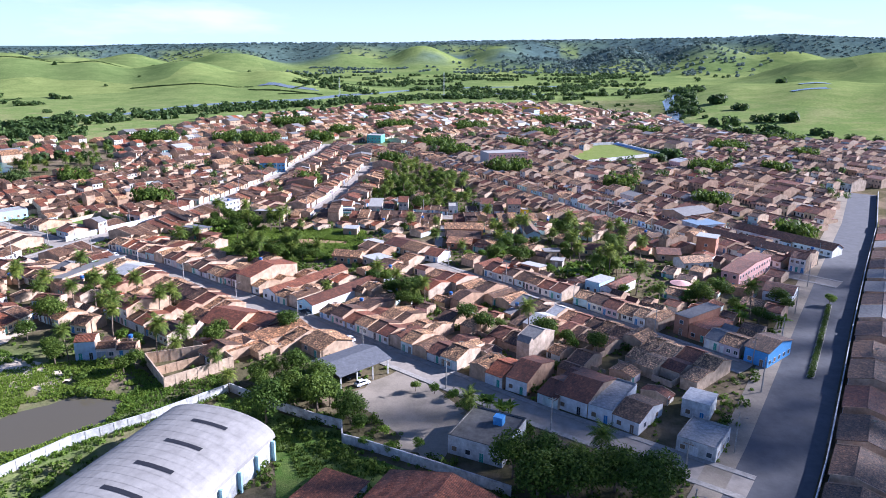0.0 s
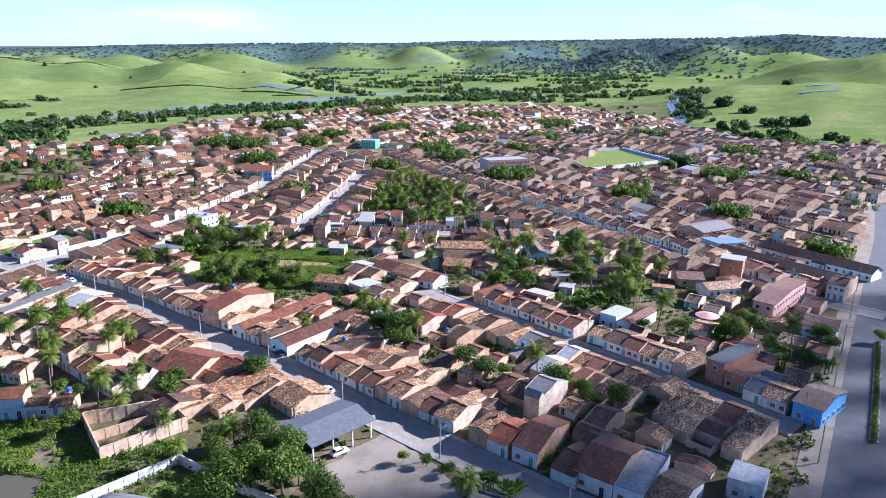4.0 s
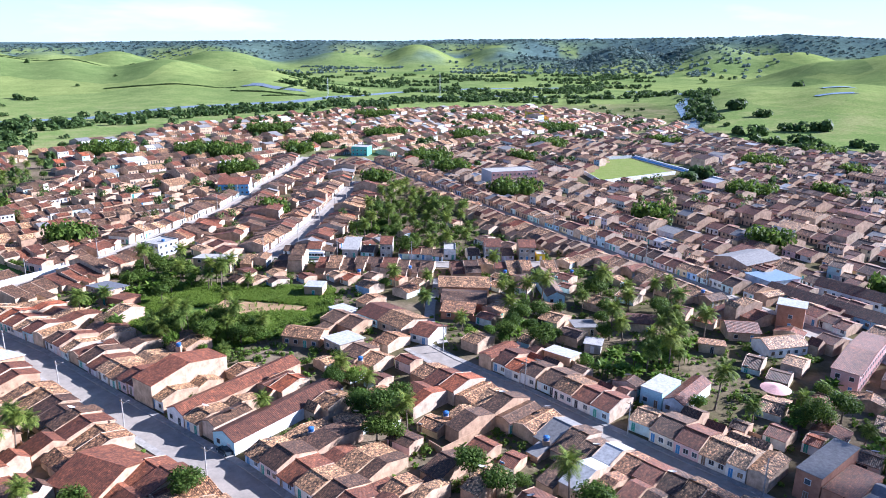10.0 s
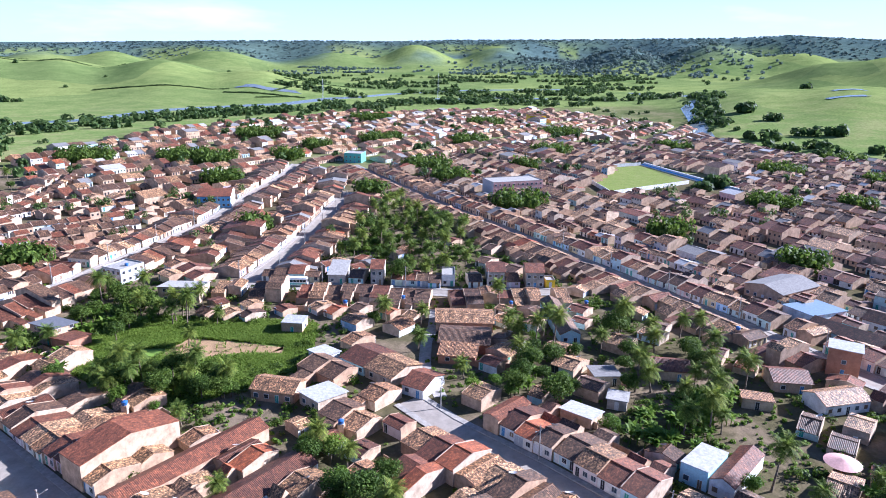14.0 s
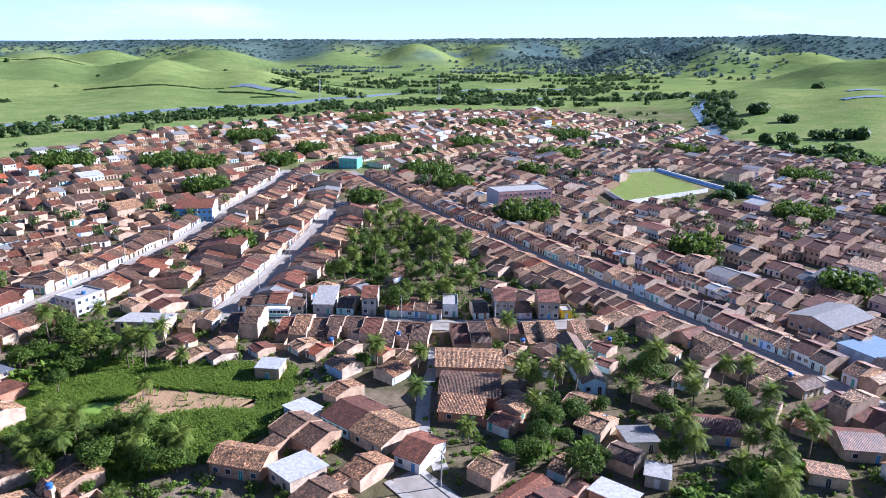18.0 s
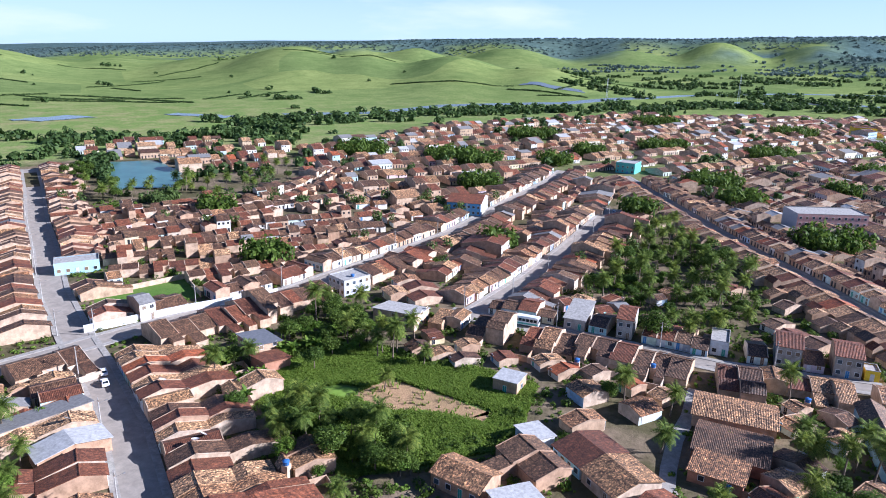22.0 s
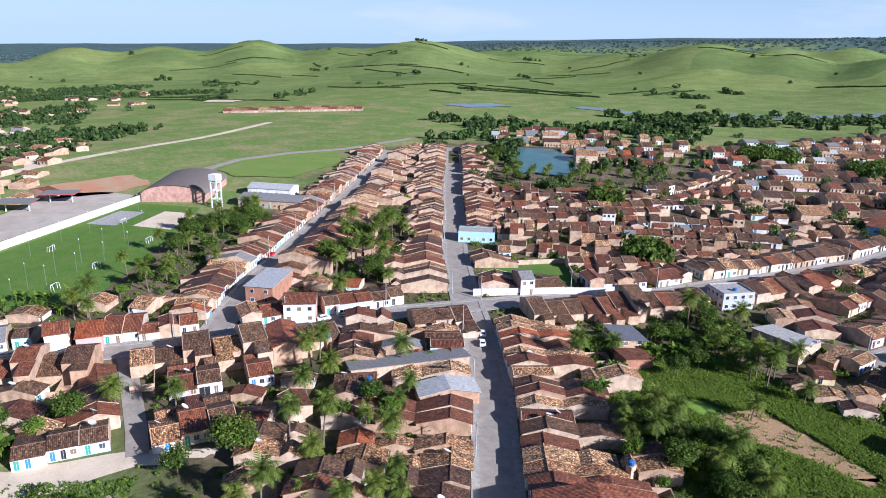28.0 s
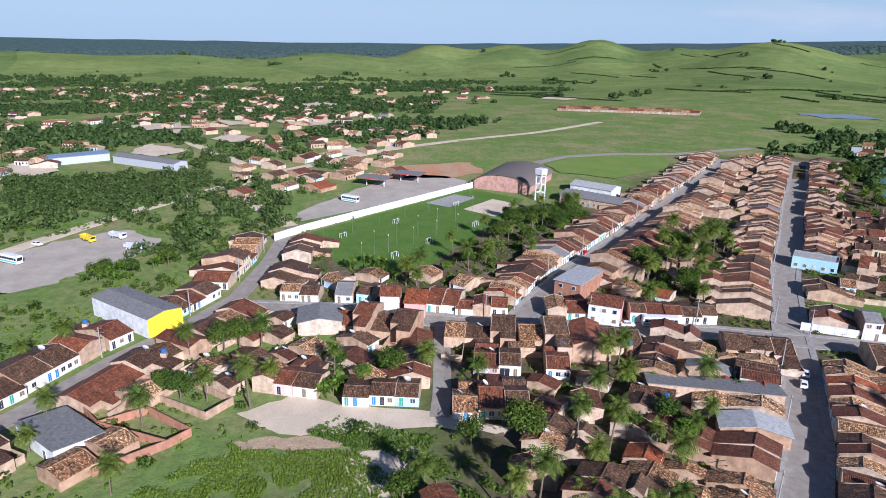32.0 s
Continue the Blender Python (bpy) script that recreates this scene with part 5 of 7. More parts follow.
def utility_pole(x, y, t, h=8.5):
    s = Shape()
    s.tube((0, 0, 0), (0, 0, h), 0.17, 0.11, 7)
    ob = thing("utility_pole", s.mesh("utility_pole", [CONCRETE]), at(x, y, 0, t), "grey concrete utility pole with a crossarm", "utility pole", "poles along the streets")
    a = Shape()
    a.box(-1.0, 1.0, -0.06, 0.06, h - 0.6, h - 0.48)
    part("crossarm", a.mesh("crossarm", [WOOD]), ob)
    b = Shape()
    b.tube((0, 0, h - 1.4), (0, -1.5, h - 1.0), 0.04, 0.03, 5)
    b.box(-0.12, 0.12, -1.9, -1.4, h - 1.05, h - 0.93)
    part("street_light", b.mesh("street_light", [FIBRE]), ob)


def water_tower(x, y):
    ob = thing("water_tower", None, at(x, y, 0, 0.6), "white concrete water tower on four legs", "water tower")
    for sx in (-1.6, 1.6):
        for sy in (-1.6, 1.6):
            p = Shape()
            p.box(sx - 0.25, sx + 0.25, sy - 0.25, sy + 0.25, 0, 14)
            part("leg", p.mesh("leg", [WHITE]), ob)
    for z in (4, 8, 12):
        p = Shape()
        for a in ((-1.6, 1.6, -1.75, -1.45), (-1.6, 1.6, 1.45, 1.75), (-1.75, -1.45, -1.6, 1.6), (1.45, 1.75, -1.6, 1.6)):
            p.box(a[0], a[1], a[2], a[3], z, z + 0.4)
        part("tie_beam", p.mesh("tie_beam", [WHITE]), ob)
    p = Shape()
    p.box(-2.1, 2.1, -2.1, 2.1, 13.2, 16)
    part("tank", p.mesh("tank", [WHITE]), ob)


water_tower(-326, 269)
for x, y, t in ((-272, 172, 0.8), (-291, 195, 0.8), (-318, 226, 0.8), (-262, 205, 0.8 + 3.14), (-284, 228, 0.8 + 3.14), (-246, 190, 0.8 + 3.14)):
    goal(x, y, t + math.pi / 2)
for k in range(7):
    light_pole(-268 - k * 10.4, 164 + k * 11.8)
    if k < 6:
        light_pole(-250 - k * 10.0, 183 + k * 9.4)
        light_pole(-242 - k * 9.0, 178 + k * 10.4, 7.0)


# vehicles
GLASS = plain_material("dark_glass", (0.02, 0.025, 0.03), 0.1, 0, 0.05)
TYRE = plain_material("tyre", (0.02, 0.02, 0.02), 0.8)


def wheel_parts(ob, xs, half, r):
    for x in xs:
        for y in (-half, half):
            s = Shape()
            s.tube((x, y - 0.1, r), (x, y + 0.1, r), r, r, 12)
            w = part("wheel", s.mesh("wheel", [TYRE]), ob)
            h = Shape()
            g = 0.105 if y > 0 else -0.105
            h.tube((x, y + g, r), (x, y + g * 1.15, r), r * 0.6, r * 0.5, 10)
            part("rim", h.mesh("rim", [STEEL]), w)


def car(x, y, t, paint, words):
    ob = thing("car", None, at(x, y, 0.1, t), words + " car parked on the street", "car")
    s = Shape()
    prof = [(-2.05, 0.35), (-2.05, 0.85), (-1.75, 0.95), (-1.2, 1.0), (0.9, 0.98), (1.95, 0.8), (2.08, 0.55), (2.05, 0.35)]
    top = [(-1.65, 0.95), (-1.15, 1.45), (0.25, 1.48), (1.05, 0.95)]
    for pr, w in ((prof, 0.84), (top, 0.68)):
        n = len(pr)
        s.face([(a, -w, b) for a, b in pr[::-1]])
        s.face([(a, w, b) for a, b in pr])
        for k in range(n):
            (a, b), (c, d) = pr[k], pr[(k + 1) % n]
            s.face([(a, -w, b), (c, -w, d), (c, w, d), (a, w, b)])
    part("body", s.mesh("body", [paint]), ob)
    for nm, f in (("windscreen", [(0.32, -0.6, 1.43), (1.02, -0.62, 1.0), (1.02, 0.62, 1.0), (0.32, 0.6, 1.43)]), ("rear_window", [(-1.2, -0.6, 1.42), (-1.62, -0.62, 1.0), (-1.62, 0.62, 1.0), (-1.2, 0.6, 1.42)]),
                  ("side_window", [(-1.5, -0.69, 1.0), (-1.1, -0.69, 1.4), (0.2, -0.69, 1.42), (0.9, -0.69, 1.0)]), ("side_window", [(-1.5, 0.69, 1.0), (-1.1, 0.69, 1.4), (0.2, 0.69, 1.42), (0.9, 0.69, 1.0)])):
        g = Shape()
        g.face(f)
        part(nm, g.mesh(nm, [GLASS]), ob)
    wheel_parts(ob, (-1.3, 1.3), 0.8, 0.31)


def bus(x, y, t, paint, words, ln=10.5):
    ob = thing("bus", None, at(x, y, 0.1, t), words, "bus")
    s = Shape()
    s.box(-ln / 2, ln / 2, -1.22, 1.22, 0.4, 3.0)
    s.box(-ln / 2 + 0.3, ln / 2 - 0.3, -1.1, 1.1, 3.0, 3.15)
    part("body", s.mesh("body", [paint]), ob)
    n = int(ln / 1.25)
    for k in range(n):
        for sg in (-1, 1):
            g = Shape()
            g.box(-ln / 2 + 0.5 + k * 1.2, -ln / 2 + 1.55 + k * 1.2, sg * 1.2 - 0.05, sg * 1.2 + 0.05, 1.6, 2.5)
            part("window", g.mesh("window", [GLASS]), ob)
    g = Shape()
    g.box(ln / 2 - 0.04, ln / 2 + 0.04, -1.0, 1.0, 1.4, 2.6)
    part("windscreen", g.mesh("windscreen", [GLASS]), ob)
    band = Shape()
    band.box(-ln / 2 + 0.1, ln / 2 - 0.1, -1.25, 1.25, 0.7, 1.2)
    part("stripe", band.mesh("stripe", [TEAL]), ob)
    wheel_parts(ob, (-ln * 0.28, ln * 0.3), 1.1, 0.48)


def truck(x, y, t, cab, bed, words):
    ob = thing("truck", None, at(x, y, 0.05, t), words, "truck")
    s = Shape()
    s.box(2.0, 3.7, -1.15, 1.15, 0.6, 2.5)
    part("cab", s.mesh("cab", [cab]), ob)
    g = Shape()
    g.box(3.68, 3.74, -1.0, 1.0, 1.5, 2.3)
    part("windscreen", g.mesh("windscreen", [GLASS]), ob)
    b = Shape()
    b.box(-3.8, 1.8, -1.2, 1.2, 0.9, 1.05)
    for a in ((-3.8, 1.8, -1.2, -1.12), (-3.8, 1.8, 1.12, 1.2), (-3.8, -3.72, -1.2, 1.2), (1.72, 1.8, -1.2, 1.2)):
        b.box(*a, 1.0, 2.3)
    part("load_bed", b.mesh("load_bed", [bed]), ob)
    wheel_parts(ob, (-2.6, -1.4, 2.7), 1.05, 0.48)


CARWHITE, CARDARK, CARSILVER, CARRED = (plain_material(n, c, 0.25, 0.0, 0.05) for n, c in (("white_car_paint", (0.75, 0.75, 0.75)), ("dark_car_paint", (0.03, 0.04, 0.05)), ("silver_car_paint", (0.45, 0.46, 0.48)), ("red_car_paint", (0.45, 0.03, 0.03))))
for x, y, t, p, wd in ((-47, 222, 2.45, CARDARK, "dark"), (-29.5, 200.5, 2.4, CARWHITE, "white"), (-143.5, 286.5, 2.55, CARWHITE, "white"), (-138.5, 282.5, 2.55, CARWHITE, "white"), (-34, 307, 2.5, CARWHITE, "white"), (-28, 299, 2.45, CARWHITE, "white"),
                       (84.5, 355, 2.1, CARWHITE, "white"), (-177.5, 253, 1.4, CARWHITE, "white"), (-243, 263, 2.4, CARRED, "red"), (-56, 530, 1.6, CARSILVER, "silver"), (148, 290, 1.0, CARSILVER, "silver"), (-25, 176, 0.6, CARDARK, "dark"), (-22, 172, 0.7, CARWHITE, "white")):
    car(x, y, t, p, wd)
bus(-176.5, 262.5, 1.37, CARWHITE, "white and teal bus parked by the houses")
bus(-54, 366.5, 0.02, CARWHITE, "white bus on the cross street", 8)
bus(-330, 176, 0.9, CARWHITE, "old white bus on waste ground", 9)
bus(-252, 56, 1.0, CARWHITE, "white and blue bus in the dirt yard", 9)
truck(-264, 94, 1.3, CARSILVER, GREYWALL, "grey lorry in the dirt yard")
truck(-279, 84, 1.0, CARWHITE, CARSILVER, "white lorry in the dirt yard")
truck(-276, 74, 0.8, YELLOW, YELLOW, "yellow lorry in the dirt yard")
car(-272, 57, 1.0, CARWHITE, "white")
sheet("dirt_yard", rough_poly([(-218, 58), (-229, 78), (-243, 84), (-262, 102), (-276, 100), (-290, 84), (-276, 62), (-250, 42)], 1.5, 8), 0.05, PALEGRIT, "bare dirt lorry yard", "yard")
sheet("service_apron", rough_poly([(-296, 152), (-312, 152), (-356, 180), (-393, 211), (-384, 232), (-362, 246), (-356, 240)], 0.8, 9), 0.05, PALEGRIT, "pale concrete apron of a filling station", "yard")
sheet("red_earth", rough_poly([(-382, 205), (-414, 200), (-424, 252), (-394, 256), (-380, 232)], 1.5, 10), 0.05, lawn_material("red_earth", (0.52, 0.25, 0.14), (0.48, 0.34, 0.22), 0.1), "raw red earth building plot", "earth")
sheet("dirt_square", rough_poly([(-142, 146), (-149, 160), (-142, 171), (-138, 190), (-129, 206), (-127, 204), (-131, 190), (-131, 171), (-132, 156)], 0.7, 11), 0.05, SAND, "pale dirt lane before the end houses", "lane")
sheet("bare_patch", rough_poly([(-80, 304), (-76, 316), (-64, 315), (-46, 312), (-46, 306), (-60, 305), (-70, 301)], 1.3, 12), 0.05, EARTH, "bare brown soil in the grass", "earth")
sheet("waste_grass", rough_poly(WASTE, 1.0, 15), 0.03, ROUGHGRASS, "green waste ground among the houses", "grass")
sheet("green_field", FIELD, 0.06, LAWN, "small mown field behind the houses", "field")
wall_run([(-169.5, 303), (-155, 329), (-138.5, 354)], 2.4, WHITE, "white wall beside the small field")
wall_run([FIELD[0], FIELD[1], FIELD[2]], 1.8, PLASTER, "low plastered wall round the small field")
sheet("meadow_pond", rough_poly([(-688, 655), (-680, 720), (-640, 715), (-650, 660)], 6, 13), 0.2, WATER, "shallow flood water on the meadow", "water")
sheet("town_pond", rough_poly(POND, 2.0, 14), 0.08, plain_material("green_pond_water", (0.085, 0.18, 0.165), 0.3, 0, 0.4, 0.08), "blue-green pond among trees", "pond")
ribbon("river", [(-490, 850), (-469, 878), (-420, 925), (-375, 1040), (-308, 1112), (-240, 1165), (-189, 1282), (-104, 1450), (60, 1600), (300, 1700)], -12, 12, 0.0, 0.25, WATER, "broad quiet river beyond the town", "river")
ribbon("river", [(262, 830), (275, 880), (303, 983), (337, 1118), (420, 1300), (380, 1600)], -9, 9, 0.0, 0.22, WATER, "river bend beside the town", "river")
for x, y, s in ((-560, 790, 22), (20, 1330, 24), (-300, 1330, 26), (120, 1380, 30), (520, 1050, 14), (560, 1120, 12)):
    sheet("flood_pool", rough_poly([(x - s * 2, y - s * 0.5), (x + s * 2, y - s * 0.4), (x + s * 1.6, y + s * 0.7), (x - s * 1.8, y + s * 0.6)], s * 0.2, int(s + x) % 50), 0.2, WATER, "pool of flood water in the fields", "water")
# filling station
for k, (x, y) in enumerate(((-363, 190), (-372, 209))):
    ob = thing("canopy", None, at(x, y, 0, 1.1), "flat filling-station canopy with red edge", "canopy", "filling station")
    s = Shape()
    s.box(-8, 8, -5, 5, 4.6, 5.0)
    part("deck", s.mesh("deck", [FIBRE]), ob)
    s = Shape()
    s.box(-8.1, 8.1, -5.1, 5.1, 4.7, 4.95)
    part("fascia", s.mesh("fascia", [CARRED]), ob)
    for px in (-5, 5):
        s = Shape()
        s.box(px - 0.2, px + 0.2, -0.2, 0.2, 0, 4.6)
        part("pillar", s.mesh("pillar", [STEEL]), ob)
# stadium
sheet("stadium_pitch", [(105, 553), (95, 636), (151, 664), (166, 594)], 0.06, lawn_material("dry_pitch_grass", (0.17, 0.22, 0.05), (0.21, 0.24, 0.07)), "pale green football ground", "pitch")
wall_run([(166, 593), (103, 549), (92, 638), (153, 668)], 2.6, WHITE, "white wall round the football ground")
stand = thing("stand", None, edge((152, 668), (188, 560))[0], "long white and blue concrete stand", "grandstand")
for k in range(4):
    s = Shape()
    s.box(0, 110, 1.0 + k, 2.0 + k, 0, 0.6 + 0.5 * k)
    part("step", s.mesh("step", [SKYBLUE if k == 1 else WHITE]), stand)
umb = thing("canopy_umbrella", None, at(86, 253), "round faded red garden canopy", "canopy")
s = Shape()
s.tube((0, 0, 0), (0, 0, 3), 0.15, 0.15, 6)
part("post", s.mesh("post", [STEEL]), umb)
s = Shape()
s.tube((0, 0, 2.7), (0, 0, 3.6), 3.8, 0.3, 18)
part("canopy", s.mesh("canopy", [PINK]), umb)


def mast(x, y, h, label):
    ob = thing("radio_mast", None, at(x, y), label, "mast")
    for k in range(3):
        a = k * 2.09
        s = Shape()
        s.tube((math.cos(a) * 2.0, math.sin(a) * 2.0, 0), (math.cos(a) * 0.5, math.sin(a) * 0.5, h), 0.16, 0.12, 5)
        for j in range(int(h / 3)):
            t0, t1 = j * 3 / h, (j + 1) * 3 / h
            b = a + 2.09
            r0, r1 = 2 - 1.5 * t0, 2 - 1.5 * t1
            s.tube((math.cos(a) * r0, math.sin(a) * r0, h * t0), (math.cos(b) * r1, math.sin(b) * r1, h * t1), 0.07, 0.07, 4)
        part("mast_leg", s.mesh("mast_leg", [STEEL]), ob)


mast(-187, 1200, 36, "slender white lattice mast beyond the houses")
mast(-14, 1290, 44, "tall thin lattice mast by the river")
for k in range(16):
    for off in (0, 16):
        x, y = -760 + 78 * k / 16 - off * 0.85, 415 + 128 * k / 16 + off * 0.52
        building("small_terrace_house", "small plain house with red clay roof on the meadow", (x, y), (x + 4.6, y + 7.6), 8, 2.7, PLASTER, "ridge", TILE_OLD if (k + off) % 3 else TILE_RED, rise=1.7, sides=(0,), win=2, category="house", over=0.2)
building("depot", "long blue-grey open depot shed", (-424, 8), (-440, 36), 12, 4.5, GREYWALL, "ridge", BLUEROOF, rise=1.0, sides=())
building("depot", "long pale depot shed", (-432, 40), (-405, 80), 10, 4.5, GREYWALL, "ridge", FIBRE, rise=1.0, sides=())
sub_rng = random.Random(55)
for k in range(620):
    b, r = sub_rng.uniform(-118, -74), sub_rng.uniform(360, 1250)
    x, y = math.sin(radians(b)) * r, 100 + math.cos(radians(b)) * r
    if free(x, y, 8.2) and noise.noise(Vector((x / 120, y / 120, 8.1))) > -0.05 and not inside(x, y, [(-430, 330), (-350, 240), (-560, 250), (-720, 380), (-640, 540), (-460, 500)]) and r > 380:
        w, d = sub_rng.uniform(6, 13), sub_rng.uniform(7, 12)
        house(at(x, y, 0, sub_rng.uniform(0, 6.3)), w, d, sub_rng, 2.9, rise=(0.18, 0.26))
for k, (b, r, s) in enumerate(((-86, 660, 50), (-86, 855, 62), (-97, 610, 45), (-104, 420, 30), (-68, 1000, 40), (-92, 640, 34), (-90, 520, 26), (-80, 470, 24), (-95, 470, 28))):
    x, y = math.sin(radians(b)) * r, 100 + math.cos(radians(b)) * r
    sheet("bare_ground", rough_poly([(x - s, y - s * 0.4), (x + s * 0.2, y - s * 0.7), (x + s * 0.8, y), (x, y + s * 0.7)], s * 0.12, k + 30), 0.3, SAND, "cleared bare earth among trees", "earth")
for pts in ([(-263, 48), (-315, 77), (-367, 113), (-409, 145), (-471, 206), (-560, 330), (-640, 420)], [(-290, 150), (-350, 120), (-420, 118), (-520, 60), (-700, 20)], [(-471, 206), (-600, 220), (-800, 200)]):
    ribbon("track", pts, -3.5, 3.5, 0.0, 0.10, SAND, "pale dirt road", "road")
# graveyard
rng = random.Random(6)
yard = Shape()
CEM = [(225, 1040), (234, 1206), (300, 1260), (335, 1120), (300, 1030)]
for _ in range(900):
    x, y = rng.uniform(225, 335), rng.uniform(1035, 1255)
    if inside(x, y, CEM):
        w, d, h = rng.uniform(1, 2.4), rng.uniform(1, 2.6), rng.uniform(0.6, 2.2)
        yard.box(x, x + w, y, y + d, 0, h)
        if rng.random() < 0.3:
            yard.box(x + w / 2 - 0.1, x + w / 2 + 0.1, y, y + 0.2, h, h + 1.2)
tagged(new("graves", yard.mesh("graves", [WHITE])), "crowded white tombs of a graveyard", "graves", "", "stuff")
for x in range(225, 335, 9):
    for y in range(1035, 1255, 9):
        if inside(x, y, CEM):
            claim(x, y)
for pts in ([(-149, 128), (-140, 140), (-146, 145), (-157, 133), (-149, 128)], [(-144, 127), (-134, 138), (-130, 134), (-139, 118), (-144, 127)], [(-139, 118), (-150, 110)], [(-130, 134), (-122, 122)]):
    wall_run(pts, 1.9, BRICK if pts[0][0] > -145 else PLASTER, "roofless brick yard walls beside the weeds", 0.16, "yard_wall")
for x, y in ((-148, 133), (-145, 139), (-152, 136), (-139, 128), (-134, 133), (-142, 122)):
    claim(x, y)
sheet("raw_soil", rough_poly([(-130, 146), (-131.5, 155), (-129, 170), (-125.5, 169), (-127.5, 149)], 0.7, 71), 0.06, lawn_material("peach_soil", (0.52, 0.37, 0.25), (0.42, 0.31, 0.20), 0.4), "raw pale soil bank above the weeds", "earth")
sheet("playing_field", rough_poly(OVAL, 1.0, 72), 0.06, lawn_material("dry_field_grass", (0.16, 0.25, 0.05), (0.21, 0.26, 0.075), 0.04), "rough green playing field behind the school", "field")
# avenue
ribbon("median", [(99, 181), (116, 209), (134, 239)], -1.0, 1.0, 0.0, 0.25, KERB, "planted strip down the avenue", "median")
ribbon("verge", offset_line(AVENUE, 10.3), -2.8, 2.8, 0.0, 0.12, GRAVEL, "broken earth and cement verge beside the avenue", "pavement")
wall_run(offset_line(AVENUE, -8.2), 2.6, OLDWALL, "long wall beside the avenue")
rng = random.Random(8)
for s in range(10, 330, 17):
    x, y, a = along(offset_line(AVENUE, -9.5), s)
    m = at(x, y, 0, a + math.pi) @ Matrix.Translation((-14, 0, 0))
    house(m, 14, rng.uniform(10, 16), rng, 3.2, name="workshop", rise=(0.15, 0.25), roofing=rng.choice((ROOFS[2], ROOFS[6], ROOFS[4], ROOFS[6])))


row(S["A"], -5.4, 11, 8, 262, deep=(9.5, 12.5), gap=0.0, rears=(7, 13), yard=7, blocked=[WASTE])
row(S["A"], 5.4, 12, 122, 262, deep=(9, 12), gap=0.02, rears=(4, 9), backs=0.6, yard=8, blocked=[LOT])
row(offset_line(S["A"], -37), 0.5, 17, 30, 235, deep=(8, 11), gap=0.04, rears=(2, 6), blocked=[WASTE])
row(offset_line(S["A"], 39), -0.5, 18, 128, 268, deep=(8, 11), gap=0.05, rears=(2, 6), blocked=[LOT], dark=0.75)
row([(-134, 214), (-115, 201.5), (-84, 194)], 0.5, 181, deep=(8, 10), gap=0.05, wide=(4.5, 7), rears=(2, 5))
row([(-107, 181), (-85, 186)], 0.5, 182, deep=(5, 7), gap=0.1, wide=(4, 6))
wall_run([(-72, 167.5), (-58.5, 181), (-66, 189.5), (-83, 182), (-72, 167.5)], 3.2, PLASTER, "tall roofless peach-plastered compound walls", 0.25, "compound_wall")
wall_run([(-77.5, 174.8), (-64, 186)], 2.4, PLASTER, "inner plastered wall of the roofless compound", 0.2, "compound_wall")
for x, y in ((-72, 174), (-66, 178), (-76, 180), (-70, 184), (-64, 184)):
    claim(x, y)
row([(-151, 148.5), (-145.8, 162)], 0.5, 190, deep=(8, 10), gap=0.0, wide=(4.5, 6), dark=0.6)
row([(-142, 169.5), (-138.2, 189)], 0.5, 19, deep=(7, 9), gap=0.0, wide=(5, 6.5), dark=0.75)
row([(-133, 193.5), (-128, 225)], 0.5, 20, deep=(8, 10), gap=0.15, wide=(4.5, 6.5), rears=(3, 6), dark=0.75)
row([(-153, 202), (-146, 232)], 0.5, 23, deep=(8, 10), gap=0.05, wide=(4.5, 6.5), rears=(3, 6), dark=0.75)
row(S["A"], -5.4, 13, 292, 330, blocked=[FIELD], dark=0.75)
row(S["A"], -5.4, 14, 345, 600, blocked=[FIELD, POND], rears=(3, 7), dark=0.75)
row(S["A"], 5.4, 15, 292, 600, backs=0.3, rears=(3, 8), dark=0.25)
row(S["B"], -4.9, 21, 16, 150, deep=(9, 12), gap=0.0, rears=(6, 12), yard=6, blocked=[WASTE])
row(S["B"], 4.9, 22, 22, 150, deep=(9, 12), gap=0.02, rears=(3, 7), yard=7)
row(S["E"], 4.4, 31, 12, 128, deep=(9, 11), gap=0.02, two=0.12, dark=0.75)
row(S["E"], -4.4, 32, 0, 128, deep=(8, 10), gap=0.04, rears=(3, 7), yard=7, dark=0.75)
row(S["D"], -5.4, 41, 20, 165, deep=(10, 14), gap=0.0)
row(S["D"], 5.4, 42, 20, 160, deep=(10, 14), gap=0.0)
row(S["C"], -5.2, 51, 20, 425, rears=(3, 8), deep=(9, 13), gap=0.01)
row(S["C"], 5.2, 52, 20, 425, rears=(2, 6), deep=(9, 13), gap=0.01)
row(S["F"], 5.0, 61, 10, 335, gap=0.01, blocked=[FIELD, WASTE], dark=0.75)
row(S["F"], -5.0, 62, 10, 335, gap=0.01, blocked=[FIELD], dark=0.75)
row(S["F"], 5.0, 65, 355, 500, wide=(5, 7), deep=(9, 13), two=0.15, yard=8, dark=0.75)
row(S["F"], -5.0, 66, 365, 500, wide=(4.5, 6.5), deep=(8, 12), two=0.15, dark=0.75)
row(S["G"], 4.8, 71, 8, 330, deep=(11, 15), gap=0.0, blocked=[PITCH], dark=0.25)
row(S["G"], -4.8, 72, 12, 330, deep=(11, 15), gap=0.02, dark=0.25)
row(S["H"], 3.0, 81, 10, 45, deep=(8, 10), dark=0.75)
row(S["H"], -3.0, 82, 10, 45, deep=(8, 10), dark=0.75)
row(S["I"], -5.0, 91, 0, 172, wide=(6, 9), deep=(9, 14), yard=6, dark=0.75)
row(S["I"], 5.0, 92, 0, 176, wide=(6, 9), deep=(10, 15), dark=0.75)
row([(-36, 306), (-8, 283)], -2.0, 95, deep=(8, 11), gap=0.0, wide=(4.5, 7))
